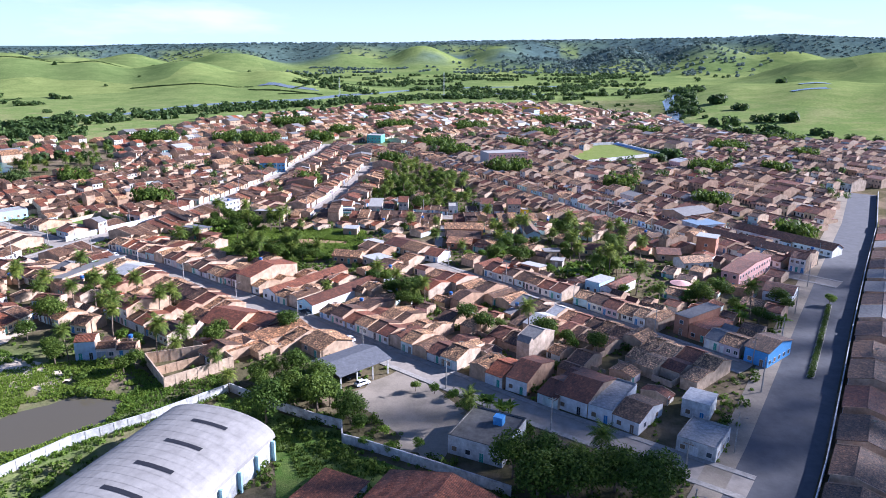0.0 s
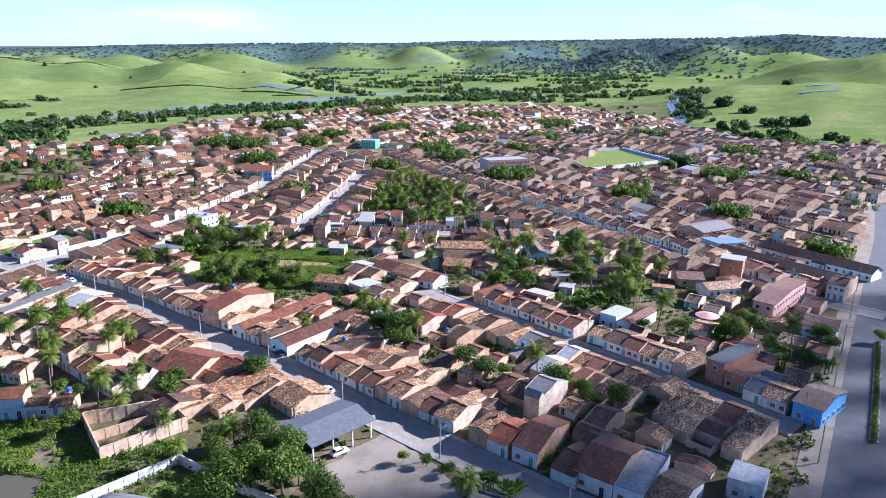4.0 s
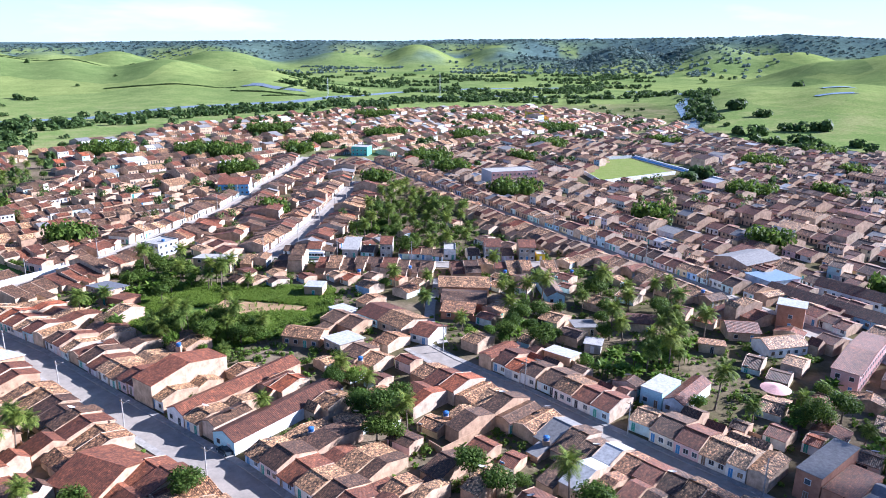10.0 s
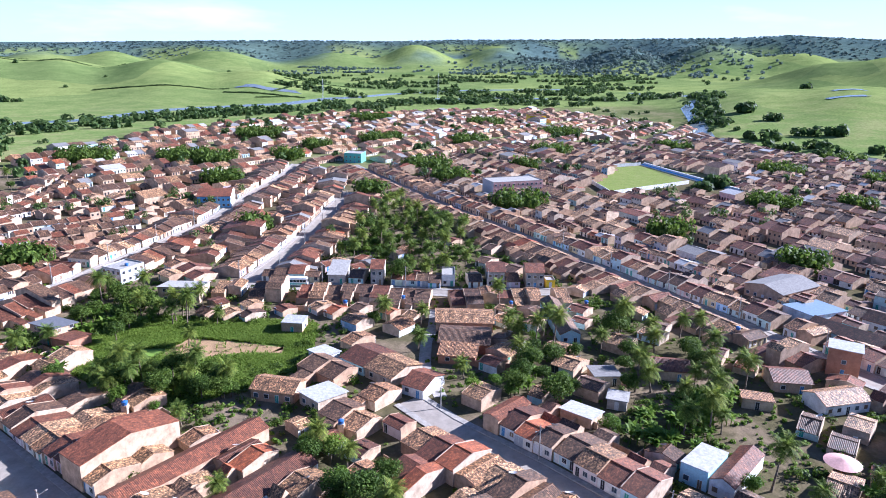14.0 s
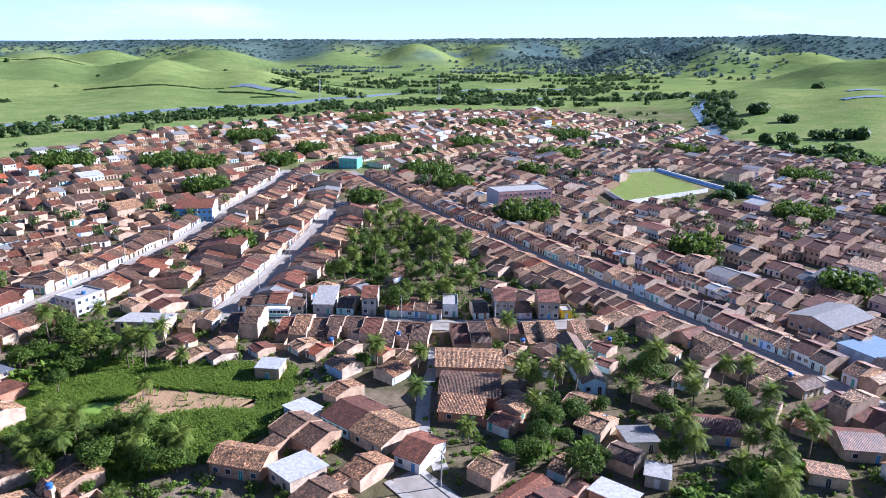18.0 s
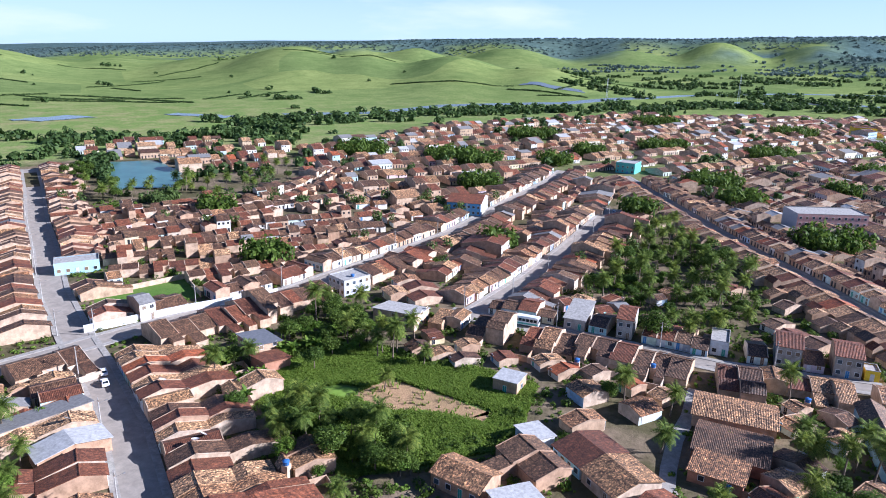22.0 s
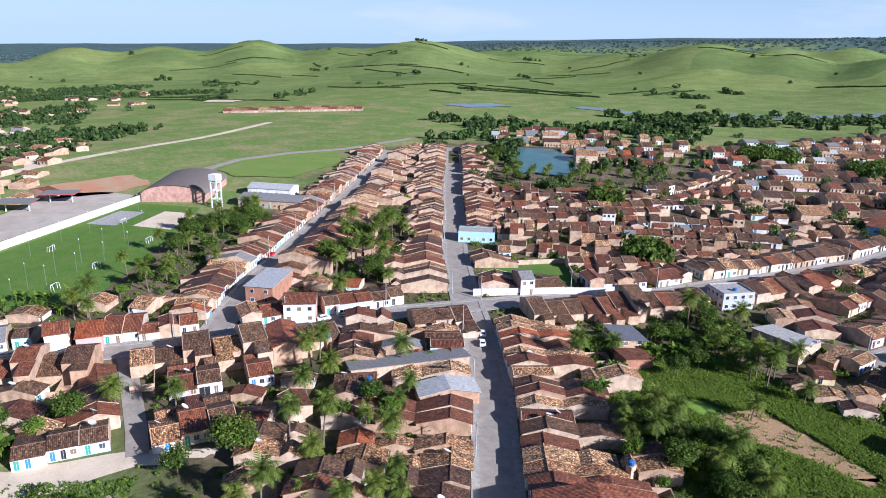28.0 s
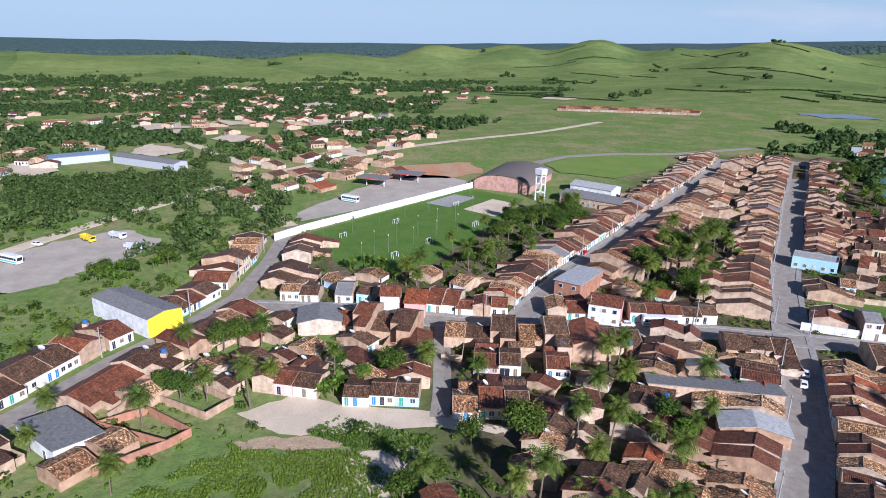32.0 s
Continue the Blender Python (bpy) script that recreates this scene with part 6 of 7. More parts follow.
row([(-36, 286), (-12, 268)], -1.0, 96, deep=(8, 11), gap=0.05, wide=(4.5, 7))
for k, pts in enumerate(([(-290, 380), (-257, 428), (-228, 471), (-229, 504), (-244, 560)], [(-262, 361), (-227, 419), (-194, 486)], [(-245, 351), (-208, 405), (-166, 452)],
                         [(-226, 352), (-178, 407), (-142, 443)], [(-208, 347), (-166, 391), (-136, 442)], [(-197, 330), (-152, 400)])):
    row(pts, 0.9, 100 + k, deep=(7, 9), blocked=[FIELD, POND], gap=0.02, dark=0.8)
    row(pts, -3.9, 110 + k, deep=(5, 7), blocked=[FIELD, POND], gap=0.04, dark=0.8)

for key, s0, s1, off in (("A", 12, 470, 4.3), ("B", 8, 140, 3.8), ("F", 160, 480, -4.0), ("G", 10, 300, 3.8), ("E", 4, 120, 3.2), ("C", 250, 420, 4.3), ("D", 30, 160, 4.2), ("I", 10, 190, 4.0)):
    for s in range(s0, s1, 31):
        x, y, a = along(S[key], s)
        utility_pole(x - math.sin(a) * off, y + math.cos(a) * off, a + (0 if off > 0 else math.pi))
for s in range(30, 260, 34):
    x, y, a = along(offset_line(AVENUE, 9.2), s)
    utility_pole(x, y, a, 10)

# ---- the town beyond, plainer houses ----
def fill(poly, ang, spacing, seed, gap=0.08, blocked=(), small=False):
    rng = random.Random(seed)
    ca, sa = math.cos(ang), math.sin(ang)
    cs = [(x * ca + y * sa, -x * sa + y * ca) for x, y in poly]
    v = min(c[1] for c in cs)
    k = 0
    while v < max(c[1] for c in cs):
        u = min(c[0] for c in cs)
        flip = k % 2
        while u < max(c[0] for c in cs):
            w, d = (rng.uniform(4, 6), rng.uniform(5, 8)) if small else (rng.uniform(5.0, 8.0), rng.uniform(11, 16))
            vv = v + 3 * math.sin(u / 70.0)
            m = at(u * ca - vv * sa, u * sa + vv * ca, 0.0, ang + math.pi * flip) @ Matrix.Translation((0, 0 if not flip else -d * 0.2, 0))
            c, b = m @ Vector((w / 2, d * 0.3, 0)), m @ Vector((w / 2, d * 0.9, 0))
            big = not small and rng.random() < 0.13
            if big:
                w, d = rng.uniform(9, 15), rng.uniform(14, 19)
            if inside(c.x, c.y, poly) and rng.random() > gap and free(c.x, c.y, 3.6 if small else 5.0) and free(b.x, b.y, 3.6 if small else 4.5) and not any(inside(c.x, c.y, p) for p in BLOCKED + list(blocked)):
                house(m, w, d, rng, rng.uniform(3.2, 4.4) if big else rng.uniform(2.1, 2.8), storeys=2 if rng.random() < 0.07 else 1, roofing=ROOFS[rng.choice((4, 4, 5))] if rng.random() < (0.32 if big else 0.05) else None, rise=(0.14, 0.24) if big else (0.26, 0.36))
            u += w + (0 if rng.random() < 0.93 else 6)
        v += spacing[k % 2]
        k += 1


CANG = math.atan2(-0.86, 0.5)
fill([(70, 400), (140, 280), (200, 365), (255, 450), (420, 570), (395, 670), (309, 698), (285, 763), (262, 820), (60, 760), (-40, 640), (5, 510)], CANG, (17.5, 13.5), 201, 0.05)
fill([(-110, 640), (-40, 640), (60, 760), (262, 825), (268, 905), (225, 1020), (130, 1150), (-140, 1050), (-290, 840), (-320, 640), (-240, 500), (-120, 520)], 0.9, (19, 14), 202, 0.10)
fill([(-105, 600), (-62, 600), (-62, 380), (-112, 400)], math.pi / 2 + 0.05, (16, 14), 203)
fill([(-240, 500), (-130, 480), (-110, 620), (-290, 640)], 0.9, (18, 14), 204)
fill([(-430, 520), (-400, 545), (-320, 520), (-285, 545), (-330, 640), (-440, 640), (-480, 570)], 0.9, (22, 15), 206, 0.25)
for seed, ang in ((211, CANG), (212, CANG + 0.15)):
    fill([(60, 420), (140, 290), (200, 370), (255, 450), (420, 570), (395, 670), (309, 698), (285, 763), (262, 820), (60, 760), (-40, 640), (5, 520)], ang, (9, 8), seed, 0.1, small=True)
fill([(-105, 600), (-62, 600), (-62, 380), (-112, 400)], math.pi / 2, (8, 8), 213, 0.1, small=True)
fill([(160, 262), (215, 345), (300, 420), (360, 400), (230, 180), (120, 160)], 0.95, (20, 15), 205)

# ---- plants ----
def frond(s, base, az, lift, ln, rng, width=0.75, m=0):
    """A drooping palm frond: a bent rib with pairs of leaflets hanging from it."""
    p = Vector(base)
    d = Vector((math.cos(az) * math.cos(lift), math.sin(az) * math.cos(lift), math.sin(lift)))
    n = 13
    side = Vector((-math.sin(az), math.cos(az), 0))
    for k in range(n):
        q = p + d * (ln / n)
        t = (k + 0.5) / n
        wd = width * math.sin(math.pi * min(t * 0.85 + 0.14, 1)) * rng.uniform(0.85, 1.15)
        for sg in (-1, 1):
            tip = side * sg * wd + d * 0.35 + Vector((0, 0, -0.38 * wd))
            s.face([p, p + (q - p) * 0.8, p + (q - p) * 0.55 + tip, p + (q - p) * 0.2 + tip * 0.97], m)
        p = q
        d = (d + Vector((0, 0, -0.09 - 0.05 * t))).normalized()


def palm_meshes(seed, h):
    rng = random.Random(seed)
    t, c = Shape(), Shape()
    p, lean = Vector((0, 0, 0)), Vector((rng.uniform(-0.1, 0.1), rng.uniform(-0.1, 0.1), 1))
    for k in range(7):
        q = p + lean.normalized() * (h / 7)
        t.tube(p, q, 0.24 - 0.017 * k + (0.06 if k == 0 else 0), 0.24 - 0.017 * (k + 1), 7)
        lean += Vector((rng.uniform(-0.04, 0.04), rng.uniform(-0.04, 0.04), 0))
        p = q
    for k in range(30):
        frond(c, p, k * 2.4 + rng.uniform(-0.2, 0.2), radians(74 - k * 3.9), rng.uniform(3.2, 4.3), rng, 1.0)
    nuts = Shape()
    for k in range(6):
        a = k * 1.05
        v = p + Vector((math.cos(a) * 0.32, math.sin(a) * 0.32, -0.35))
        nuts.tube(v, v + Vector((0, 0, 0.26)), 0.12, 0.06, 5)
    return t.mesh("trunk", [BARK], True), c.mesh("crown", [PALMLEAF]), nuts.mesh("coconuts", [COCO])


COCO = plain_material("green_coconut", (0.16, 0.18, 0.04), 0.5)


def tree_meshes(seed, r, h, leaf, mat, count=900):
    """A trunk with limbs and a lumpy crown of many small leaf sprays."""
    rng = random.Random(seed)
    t, c = Shape(), Shape()
    fork = Vector((0, 0, h * 0.42))
    t.tube((0, 0, 0), fork, 0.055 * h * 0.6, 0.035 * h * 0.6, 8)
    lobes = []
    for k in range(9):
        a, up = k * 2.4 + rng.uniform(-0.3, 0.3), rng.uniform(0.35, 1.0)
        ctr = Vector((math.cos(a) * r * 0.62 * (1.15 - up * 0.6), math.sin(a) * r * 0.62 * (1.15 - up * 0.6), h * (0.5 + 0.36 * up)))
        lobes.append((ctr, r * rng.uniform(0.34, 0.52)))
        t.tube(fork + (ctr - fork) * 0.0, fork + (ctr - fork) * 0.8, 0.02 * h * 0.6, 0.007 * h, 5)
    lobes.append((Vector((0, 0, h * 0.78)), r * 0.55))
    for k in range(count):
        ctr, rr = rng.choice(lobes)
        v = Vector((rng.gauss(0, 1), rng.gauss(0, 1), rng.gauss(0, 0.85))).normalized()
        p = ctr + v * rr * rng.uniform(0.55, 1.08)
        x = Vector((rng.gauss(0, 1), rng.gauss(0, 1), rng.gauss(0, 0.6))).normalized()
        nrm = (v * 0.7 + Vector((rng.gauss(0, 0.5), rng.gauss(0, 0.5), rng.gauss(0, 0.5) + 0.5))).normalized()
        x = (x - nrm * x.dot(nrm)).normalized()
        y = nrm.cross(x)
        k1 = leaf * rng.uniform(0.6, 1.25)
        c.face([p - x * k1, p - y * k1 * 0.55, p + x * k1, p + y * k1 * 0.55])
    return t.mesh("trunk", [BARK], True), c.mesh("crown", [mat])


def banana_meshes(seed):
    """Stems and their leaf tufts, one pair for each stem of the clump."""
    rng = random.Random(seed)
    out = []
    for j in range(4):
        t, c = Shape(), Shape()
        bx, by = rng.uniform(-1.3, 1.3), rng.uniform(-1.3, 1.3)
        t.tube((bx, by, 0), (bx, by, 2.1), 0.13, 0.09, 6)
        for k in range(8):
            az, lift, ln = k * 2.4 + j, radians(rng.uniform(25, 75)), rng.uniform(1.7, 2.5)
            p = Vector((bx, by, 2.0))
            d = Vector((math.cos(az) * math.cos(lift), math.sin(az) * math.cos(lift), math.sin(lift)))
            side = Vector((-math.sin(az), math.cos(az), 0))
            for q in range(5):
                e = p + d * (ln / 5)
                w0, w1 = (0.1, 0.3, 0.38, 0.36, 0.26, 0.05)[q:q + 2]
                c.face([p - side * w0, p + side * w0, e + side * w1, e - side * w1])
                p = e
                d = (d + Vector((0, 0, -0.28))).normalized()
        out.append((t.mesh("stem", [LEAF_LIGHT], True), c.mesh("leaves", [LEAF_LIGHT])))
    return out


PALM = [palm_meshes(300 + k, (7.5, 9.0, 10.5, 6.0)[k]) for k in range(4)]
TREE = [tree_meshes(310, 4.2, 7.5, 0.31, LEAF, 2100), tree_meshes(311, 3.4, 6.0, 0.27, LEAF, 1700), tree_meshes(312, 2.6, 4.6, 0.24, LEAF_LIGHT, 1400), tree_meshes(313, 5.2, 9.0, 0.34, LEAF, 2700)]
BANANA = [banana_meshes(320 + k) for k in range(2)]
plant_rng = random.Random(77)


def palm(x, y, k=None):
    trunk, crown, nuts = PALM[plant_rng.randrange(4) if k is None else k]
    f = plant_rng.uniform(0.72, 1.1)
    ob = thing("palm_tree", trunk, at(x, y, 0, plant_rng.uniform(0, 6.3)) @ Matrix.Scale(f, 4), "coconut palm with drooping green fronds in a yard", "palm tree")
    part("crown", crown, ob)
    part("coconuts", nuts, ob)
    claim(x, y)


def tree(x, y, k=None, f=None):
    trunk, crown = TREE[plant_rng.choice((0, 1, 1, 2, 2, 3)) if k is None else k]
    f = f or plant_rng.uniform(0.8, 1.15)
    ob = thing("tree", trunk, at(x, y, 0, plant_rng.uniform(0, 6.3)) @ Matrix.Scale(f, 4), "leafy green tree with a rounded uneven crown", "tree")
    part("crown", crown, ob)


def banana(x, y):
    ob = thing("banana_plant", None, at(x, y, 0, plant_rng.uniform(0, 6.3)) @ Matrix.Scale(plant_rng.uniform(0.9, 1.3), 4), "clump of banana plants with broad leaves", "banana plant")
    for stem, leaves in plant_rng.choice(BANANA):
        part("leaves", leaves, part("stem", stem, ob))


for x, y in ((-91, 220), (-76, 192), (-78, 199), (-116, 297), (-74, 310), (-60, 266), (-27, 255), (-42, 238), (-18, 330), (-7, 311), (21, 323), (28, 315), (22, 303), (60, 333), (47, 312), (63, 313), (71, 291), (81, 291), (66, 268), (25, 205), (68, 246),
             (-119, 235), (-124, 249), (-108, 235), (-112, 306), (-71, 327), (-36, 417), (-32, 436), (-24, 458), (-13, 377), (-7, 375), (0, 380), (-7, 402), (-191, 284), (-258, 512), (-244, 478), (-249, 455)):
    palm(x, y)
for x, y in ((-154, 191), (-147, 202), (-120, 243), (-98, 229), (-92, 226), (-141, 238), (-187, 263), (-207, 272), (-241, 319), (-243, 226), (-228, 215), (-216, 195), (-241, 241), (-152, 153), (-148, 139), (-139, 127), (-144, 149), (-156, 168), (-132, 107), (-116, 127),
             (-171, 91), (-177, 99), (-211, 195), (-233, 222), (-202, 288), (-277, 256), (-55, 166), (-45, 173), (-77, 187), (-92, 214), (-112, 218), (-99, 211), (6, 152), (32, 132), (27, 136), (20, 134), (57, 329), (-121, 218)):
    palm(x, y)
for x, y in ((-68, 200), (-49, 205), (-100, 285), (-96, 312), (-92, 329), (-70, 278), (-54, 279), (-23, 255), (-20, 244), (-14, 236), (-11, 227), (53, 322), (40, 268), (29, 280), (19, 284), (8, 284), (6, 214), (11, 208), (29, 202), (49, 287), (63, 244),
             (-144, 245), (-136, 263), (-122, 244), (-101, 326), (-111, 330), (-103, 335), (-85, 283), (-84, 290), (-78, 274), (-97, 338), (-30, 415), (-1, 455), (-17, 481), (-16, 372), (-28, 431)):
    tree(x, y)
for x, y in ((-254, 322), (-230, 305), (-215, 301), (-200, 281), (-287, 351), (-365, 468), (-315, 437), (-296, 431), (-285, 467), (-271, 467), (-253, 522), (-154, 182), (-153, 175), (-119, 241), (-241, 300), (-202, 284), (-210, 295), (-279, 270), (-273, 263),
             (-292, 248), (-269, 237), (-257, 244), (-149, 133), (-175, 143), (-160, 169), (-240, 217), (-295, 245), (-288, 272), (-261, 233), (-216, 277), (-123, 207), (-126, 240), (-68, 194), (-123, 231), (-124, 196), (-107, 180)):
    tree(x, y)
for x, y in ((-38, 157), (-31, 157), (20, 130), (29, 126), (38, 122), (14, 132), (24, 124), (34, 128), (18, 124), (42, 126), (-42, 152)):
    tree(x, y, 3, 1.1)
for x, y in ((-18, 142), (-12, 140), (-25, 152), (-3, 168), (-8, 169), (2, 165), (-20, 149), (-14, 147), (-6, 142)):
    tree(x, y, 2, 0.6)
for x, y in ((55, 268), (61, 273), (50, 262), (61, 265), (49, 272), (44, 264), (57, 259), (-104, 294), (-105, 300), (-101, 289), (-230, 181), (-227, 185), (-222, 189), (-238, 180), (-233, 174), (-232, 185), (-147, 165), (-149, 168), (-150, 162), (10, 160), (14, 157)):
    banana(x, y)


def scatter(poly, n, seed, kinds, gap=4.5, size=0.8):
    rng = random.Random(seed)
    x0, x1, y0, y1 = min(p[0] for p in poly), max(p[0] for p in poly), min(p[1] for p in poly), max(p[1] for p in poly)
    made = 0
    for _ in range(n * 12):
        x, y = rng.uniform(x0, x1), rng.uniform(y0, y1)
        if made < n and inside(x, y, poly) and free(x, y, gap):
            k = rng.choice(kinds)
            palm(x, y) if k == "p" else tree(x, y, None, size * rng.uniform(0.8, 1.15)) if k == "t" else banana(x, y)
            claim(x, y)
            made += 1


yard_rng = random.Random(31)
CLEARED = [(-330, 178), (-344, 176), (-376, 222), (-360, 242), (-346, 234)]
GAP = [(-200, 500), (-168, 530), (-140, 530), (-124, 465), (-134, 440), (-170, 440)]


def infill(poly, n, blocked, size=(4, 7), deep=(6, 10), gap=4.6):
    """Yard buildings and back rooms in what is left between the rows."""
    x0, x1, y0, y1 = min(p[0] for p in poly), max(p[0] for p in poly), min(p[1] for p in poly), max(p[1] for p in poly)
    made = 0
    for _ in range(n * 25):
        if made >= n:
            break
        x, y = yard_rng.uniform(x0, x1), yard_rng.uniform(y0, y1)
        w, d = yard_rng.uniform(*size), yard_rng.uniform(*deep)
        t = yard_rng.choice((-0.69, 2.45, 0.88, -0.69)) + yard_rng.uniform(-0.1, 0.1)
        m = at(x, y, 0, t)
        pts = [m @ Vector((w * u, d * v, 0)) for u in (0.1, 0.9) for v in (0.05, 0.5, 0.95)]
        if inside(x, y, poly) and all(free(p.x, p.y, gap * 0.72) and not any(inside(p.x, p.y, q) for q in blocked) for p in pts):
            house(m, w, d, yard_rng, 2.2, name="yard_house", ext=0.0, rise=(0.2, 0.3))
            made += 1


infill([(-108, 364), (-114, 394), (-95, 396), (-76, 384), (-78, 372)], 12, [WASTE], (5, 8), (7, 11), 4.2)
infill([(-76, 345), (-56, 347), (-54, 331), (-74, 331)], 6, [], (4, 6), (5, 8), 3.8)
infill([(-60, 212), (40, 142), (75, 185), (95, 215), (20, 285), (-30, 262), (-60, 262)], 70, [WASTE, LOT, GROVE], (3.6, 6.5), (5, 9), 3.7)
infill([(-90, 352), (45, 352), (40, 325), (-36, 335), (-70, 338)], 22, [WASTE, GROVE], (4, 6), (5, 8), 3.8)
infill([(0, 285), (95, 195), (140, 262), (60, 400), (40, 360), (-30, 355), (-36, 330)], 34, [WASTE, GROVE, [(44, 256), (46, 274), (76, 294), (86, 296), (76, 274), (58, 258)]], (4.5, 7.5), (6, 10), 4.2)
infill([(-165, 280), (-180, 205), (-140, 195), (-100, 175), (-35, 195), (-70, 230)], 60, [LOT, [(-150, 140), (-125, 210), (-100, 190), (-110, 140)]], (4, 7), (6, 11), 4.0)
infill([(-420, 460), (-190, 300), (-190, 235), (-330, 360), (-430, 425)], 40, [PITCH])
infill([(-110, 70), (-190, 130), (-180, 195), (-150, 190), (-140, 130), (-110, 100)], 34, [[(-150, 150), (-125, 210), (-100, 190), (-110, 110)]], (5, 8), (7, 11))
infill([(-350, 150), (-345, 120), (-440, 115), (-445, 200), (-380, 195)], 20, [PITCH, CLEARED], (7, 12), (8, 13), 6.0)
infill([(-186, 146), (-152, 141), (-146, 195), (-182, 197)], 24, [], (4, 7), (5, 9), 3.6)
infill(GAP, 26, [], (5, 8), (7, 11), 4.2)
infill([(-210, 150), (-235, 165), (-230, 200), (-200, 215), (-192, 190)], 14, [PITCH], (5, 8), (7, 11))
infill([(-52, 378), (-10, 376), (-30, 398), (-50, 402)], 10, [GROVE], (4, 6), (6, 9), 3.8)
infill([(12, 376), (38, 376), (40, 430), (0, 495), (-5, 490), (10, 462)], 22, [GROVE], (5, 7), (7, 10), 4.2)
infill([(-52, 405), (-47, 470), (-24, 513), (-45, 560), (-56, 520)], 14, [GROVE], (5, 7), (7, 10), 4.2)
scatter([(-44, 402), (-46, 462), (-26, 470), (-14, 440), (-24, 404)], 16, 430, "t", 6.0, 0.8)
scatter([(-20, 470), (-22, 506), (-8, 484), (4, 460), (-6, 446)], 10, 434, "t", 5.5, 0.8)
scatter([(-12, 384), (8, 396), (8, 412), (-8, 410), (-26, 398)], 8, 435, "t", 5.0, 0.7)
scatter(GROVE, 46, 401, "p", 4.2, 0.65)
infill(GROVE, 8, [], (4, 6), (5, 8), 3.6)
scatter([(44, 258), (48, 272), (66, 284), (77, 290), (74, 276), (58, 262)], 26, 402, "bbbbp", 2.2, 0.7)
scatter([(24, 284), (44, 300), (52, 330), (70, 340), (84, 312), (70, 290), (40, 284)], 13, 431, "tpt", 4.0, 0.75)
scatter([(8, 284), (24, 278), (42, 300), (36, 318), (24, 298)], 12, 436, "tbt", 3.0, 0.75)
for x, y in ((24, 318), (31, 321), (33, 314), (19, 316), (60.5, 337), (64, 320), (73, 297), (85, 302)):
    palm(x, y)
scatter([(0, 290), (30, 300), (60, 345), (-10, 350), (-36, 335), (-10, 320)], 9, 420, "ptt", 3.4)
scatter([(70, 236), (108, 262), (128, 240), (104, 212), (90, 214)], 22, 421, "pttb", 2.8)
scatter([(-58, 168), (-30, 158), (-22, 152), (-14, 140), (-30, 168), (-44, 178)], 20, 422, "tt", 2.2)
scatter([(-110, 180), (-100, 166), (-60, 176), (-50, 190), (-90, 205)], 5, 423, "ttp", 3.0)

scatter([(-125, 320), (-104, 338), (-92, 336), (-92, 316), (-104, 288), (-118, 292)], 17, 403, "tttb", 2.6)
scatter([(-92, 292), (-60, 290), (-52, 280), (-66, 270), (-86, 274)], 26, 404, "ttp", 2.4, 0.8)
scatter([(-124, 348), (-106, 354), (-92, 338), (-92, 320), (-109, 324)], 16, 432, "tttp", 3.0, 0.85)
scatter([(-84, 340), (-76, 340), (-76, 326), (-86, 326)], 6, 433, "p", 3.0)
scatter([(-275, 236), (-292, 246), (-300, 263), (-294, 280), (-280, 278), (-262, 252)], 14, 440, "ttp", 3.2, 1.0)
scatter([(-228, 278), (-258, 304), (-245, 316), (-226, 304), (-208, 288), (-212, 270)], 18, 441, "tpp", 3.2, 0.95)
scatter([(-226, 86), (-246, 96), (-268, 106), (-245, 112), (-225, 100)], 14, 442, "bbt", 2.6, 0.8)
scatter([(-30, 262), (-12, 250), (-4, 226), (-16, 222), (-28, 240)], 10, 405, "ttp", 2.6)
scatter([(10, 215), (40, 205), (46, 192), (20, 200)], 8, 406, "ttp", 3)
scatter([(-310, 420), (-260, 470), (-240, 520), (-280, 540), (-290, 475), (-330, 440)], 26, 407, "pp", 3)
scatter([(-395, 505), (-360, 470), (-330, 445), (-355, 440), (-400, 480)], 16, 408, "t", 3)
scatter([(-300, 280), (-250, 235), (-225, 205), (-215, 190), (-262, 222), (-310, 270)], 20, 409, "ttp", 3)
scatter([(-245, 345), (-190, 290), (-200, 262), (-262, 318)], 18, 410, "tpp", 3.6)
scatter([(-150, 265), (-100, 225), (-60, 188), (-70, 178), (-160, 235)], 8, 411, "tpp", 4.0)
scatter([(-165, 165), (-130, 100), (-160, 115), (-180, 150)], 16, 412, "tpp", 4.0)
scatter([(-110, 180), (-70, 178), (-92, 210), (-130, 215)], 4, 413, "tp", 4.0)


def clump_template(seed, n=34, leaf=(0.3, 0.5)):
    rng = np.random.default_rng(seed)
    v = rng.normal(size=(n, 3))
    v /= np.linalg.norm(v, axis=1)[:, None]
    p = v * rng.uniform(0.55, 1.0, (n, 1)) * (1, 1, 0.8) + (0, 0, 0.75)
    x = rng.normal(size=(n, 3))
    nrm = v * 0.8 + rng.normal(size=(n, 3)) * 0.4 + (0, 0, 0.4)
    nrm /= np.linalg.norm(nrm, axis=1)[:, None]
    x -= nrm * (x * nrm).sum(1)[:, None]
    x /= np.linalg.norm(x, axis=1)[:, None]
    y = np.cross(nrm, x)
    k = rng.uniform(leaf[0], leaf[1], (n, 1))
    return np.stack([p - x * k, p - y * k * 0.8, p + x * k, p + y * k * 0.8], 1).reshape(-1, 3)


CLUMPS = [clump_template(k) for k in range(6)]
FINE = [clump_template(k + 10, 70, (0.13, 0.27)) for k in range(6)]


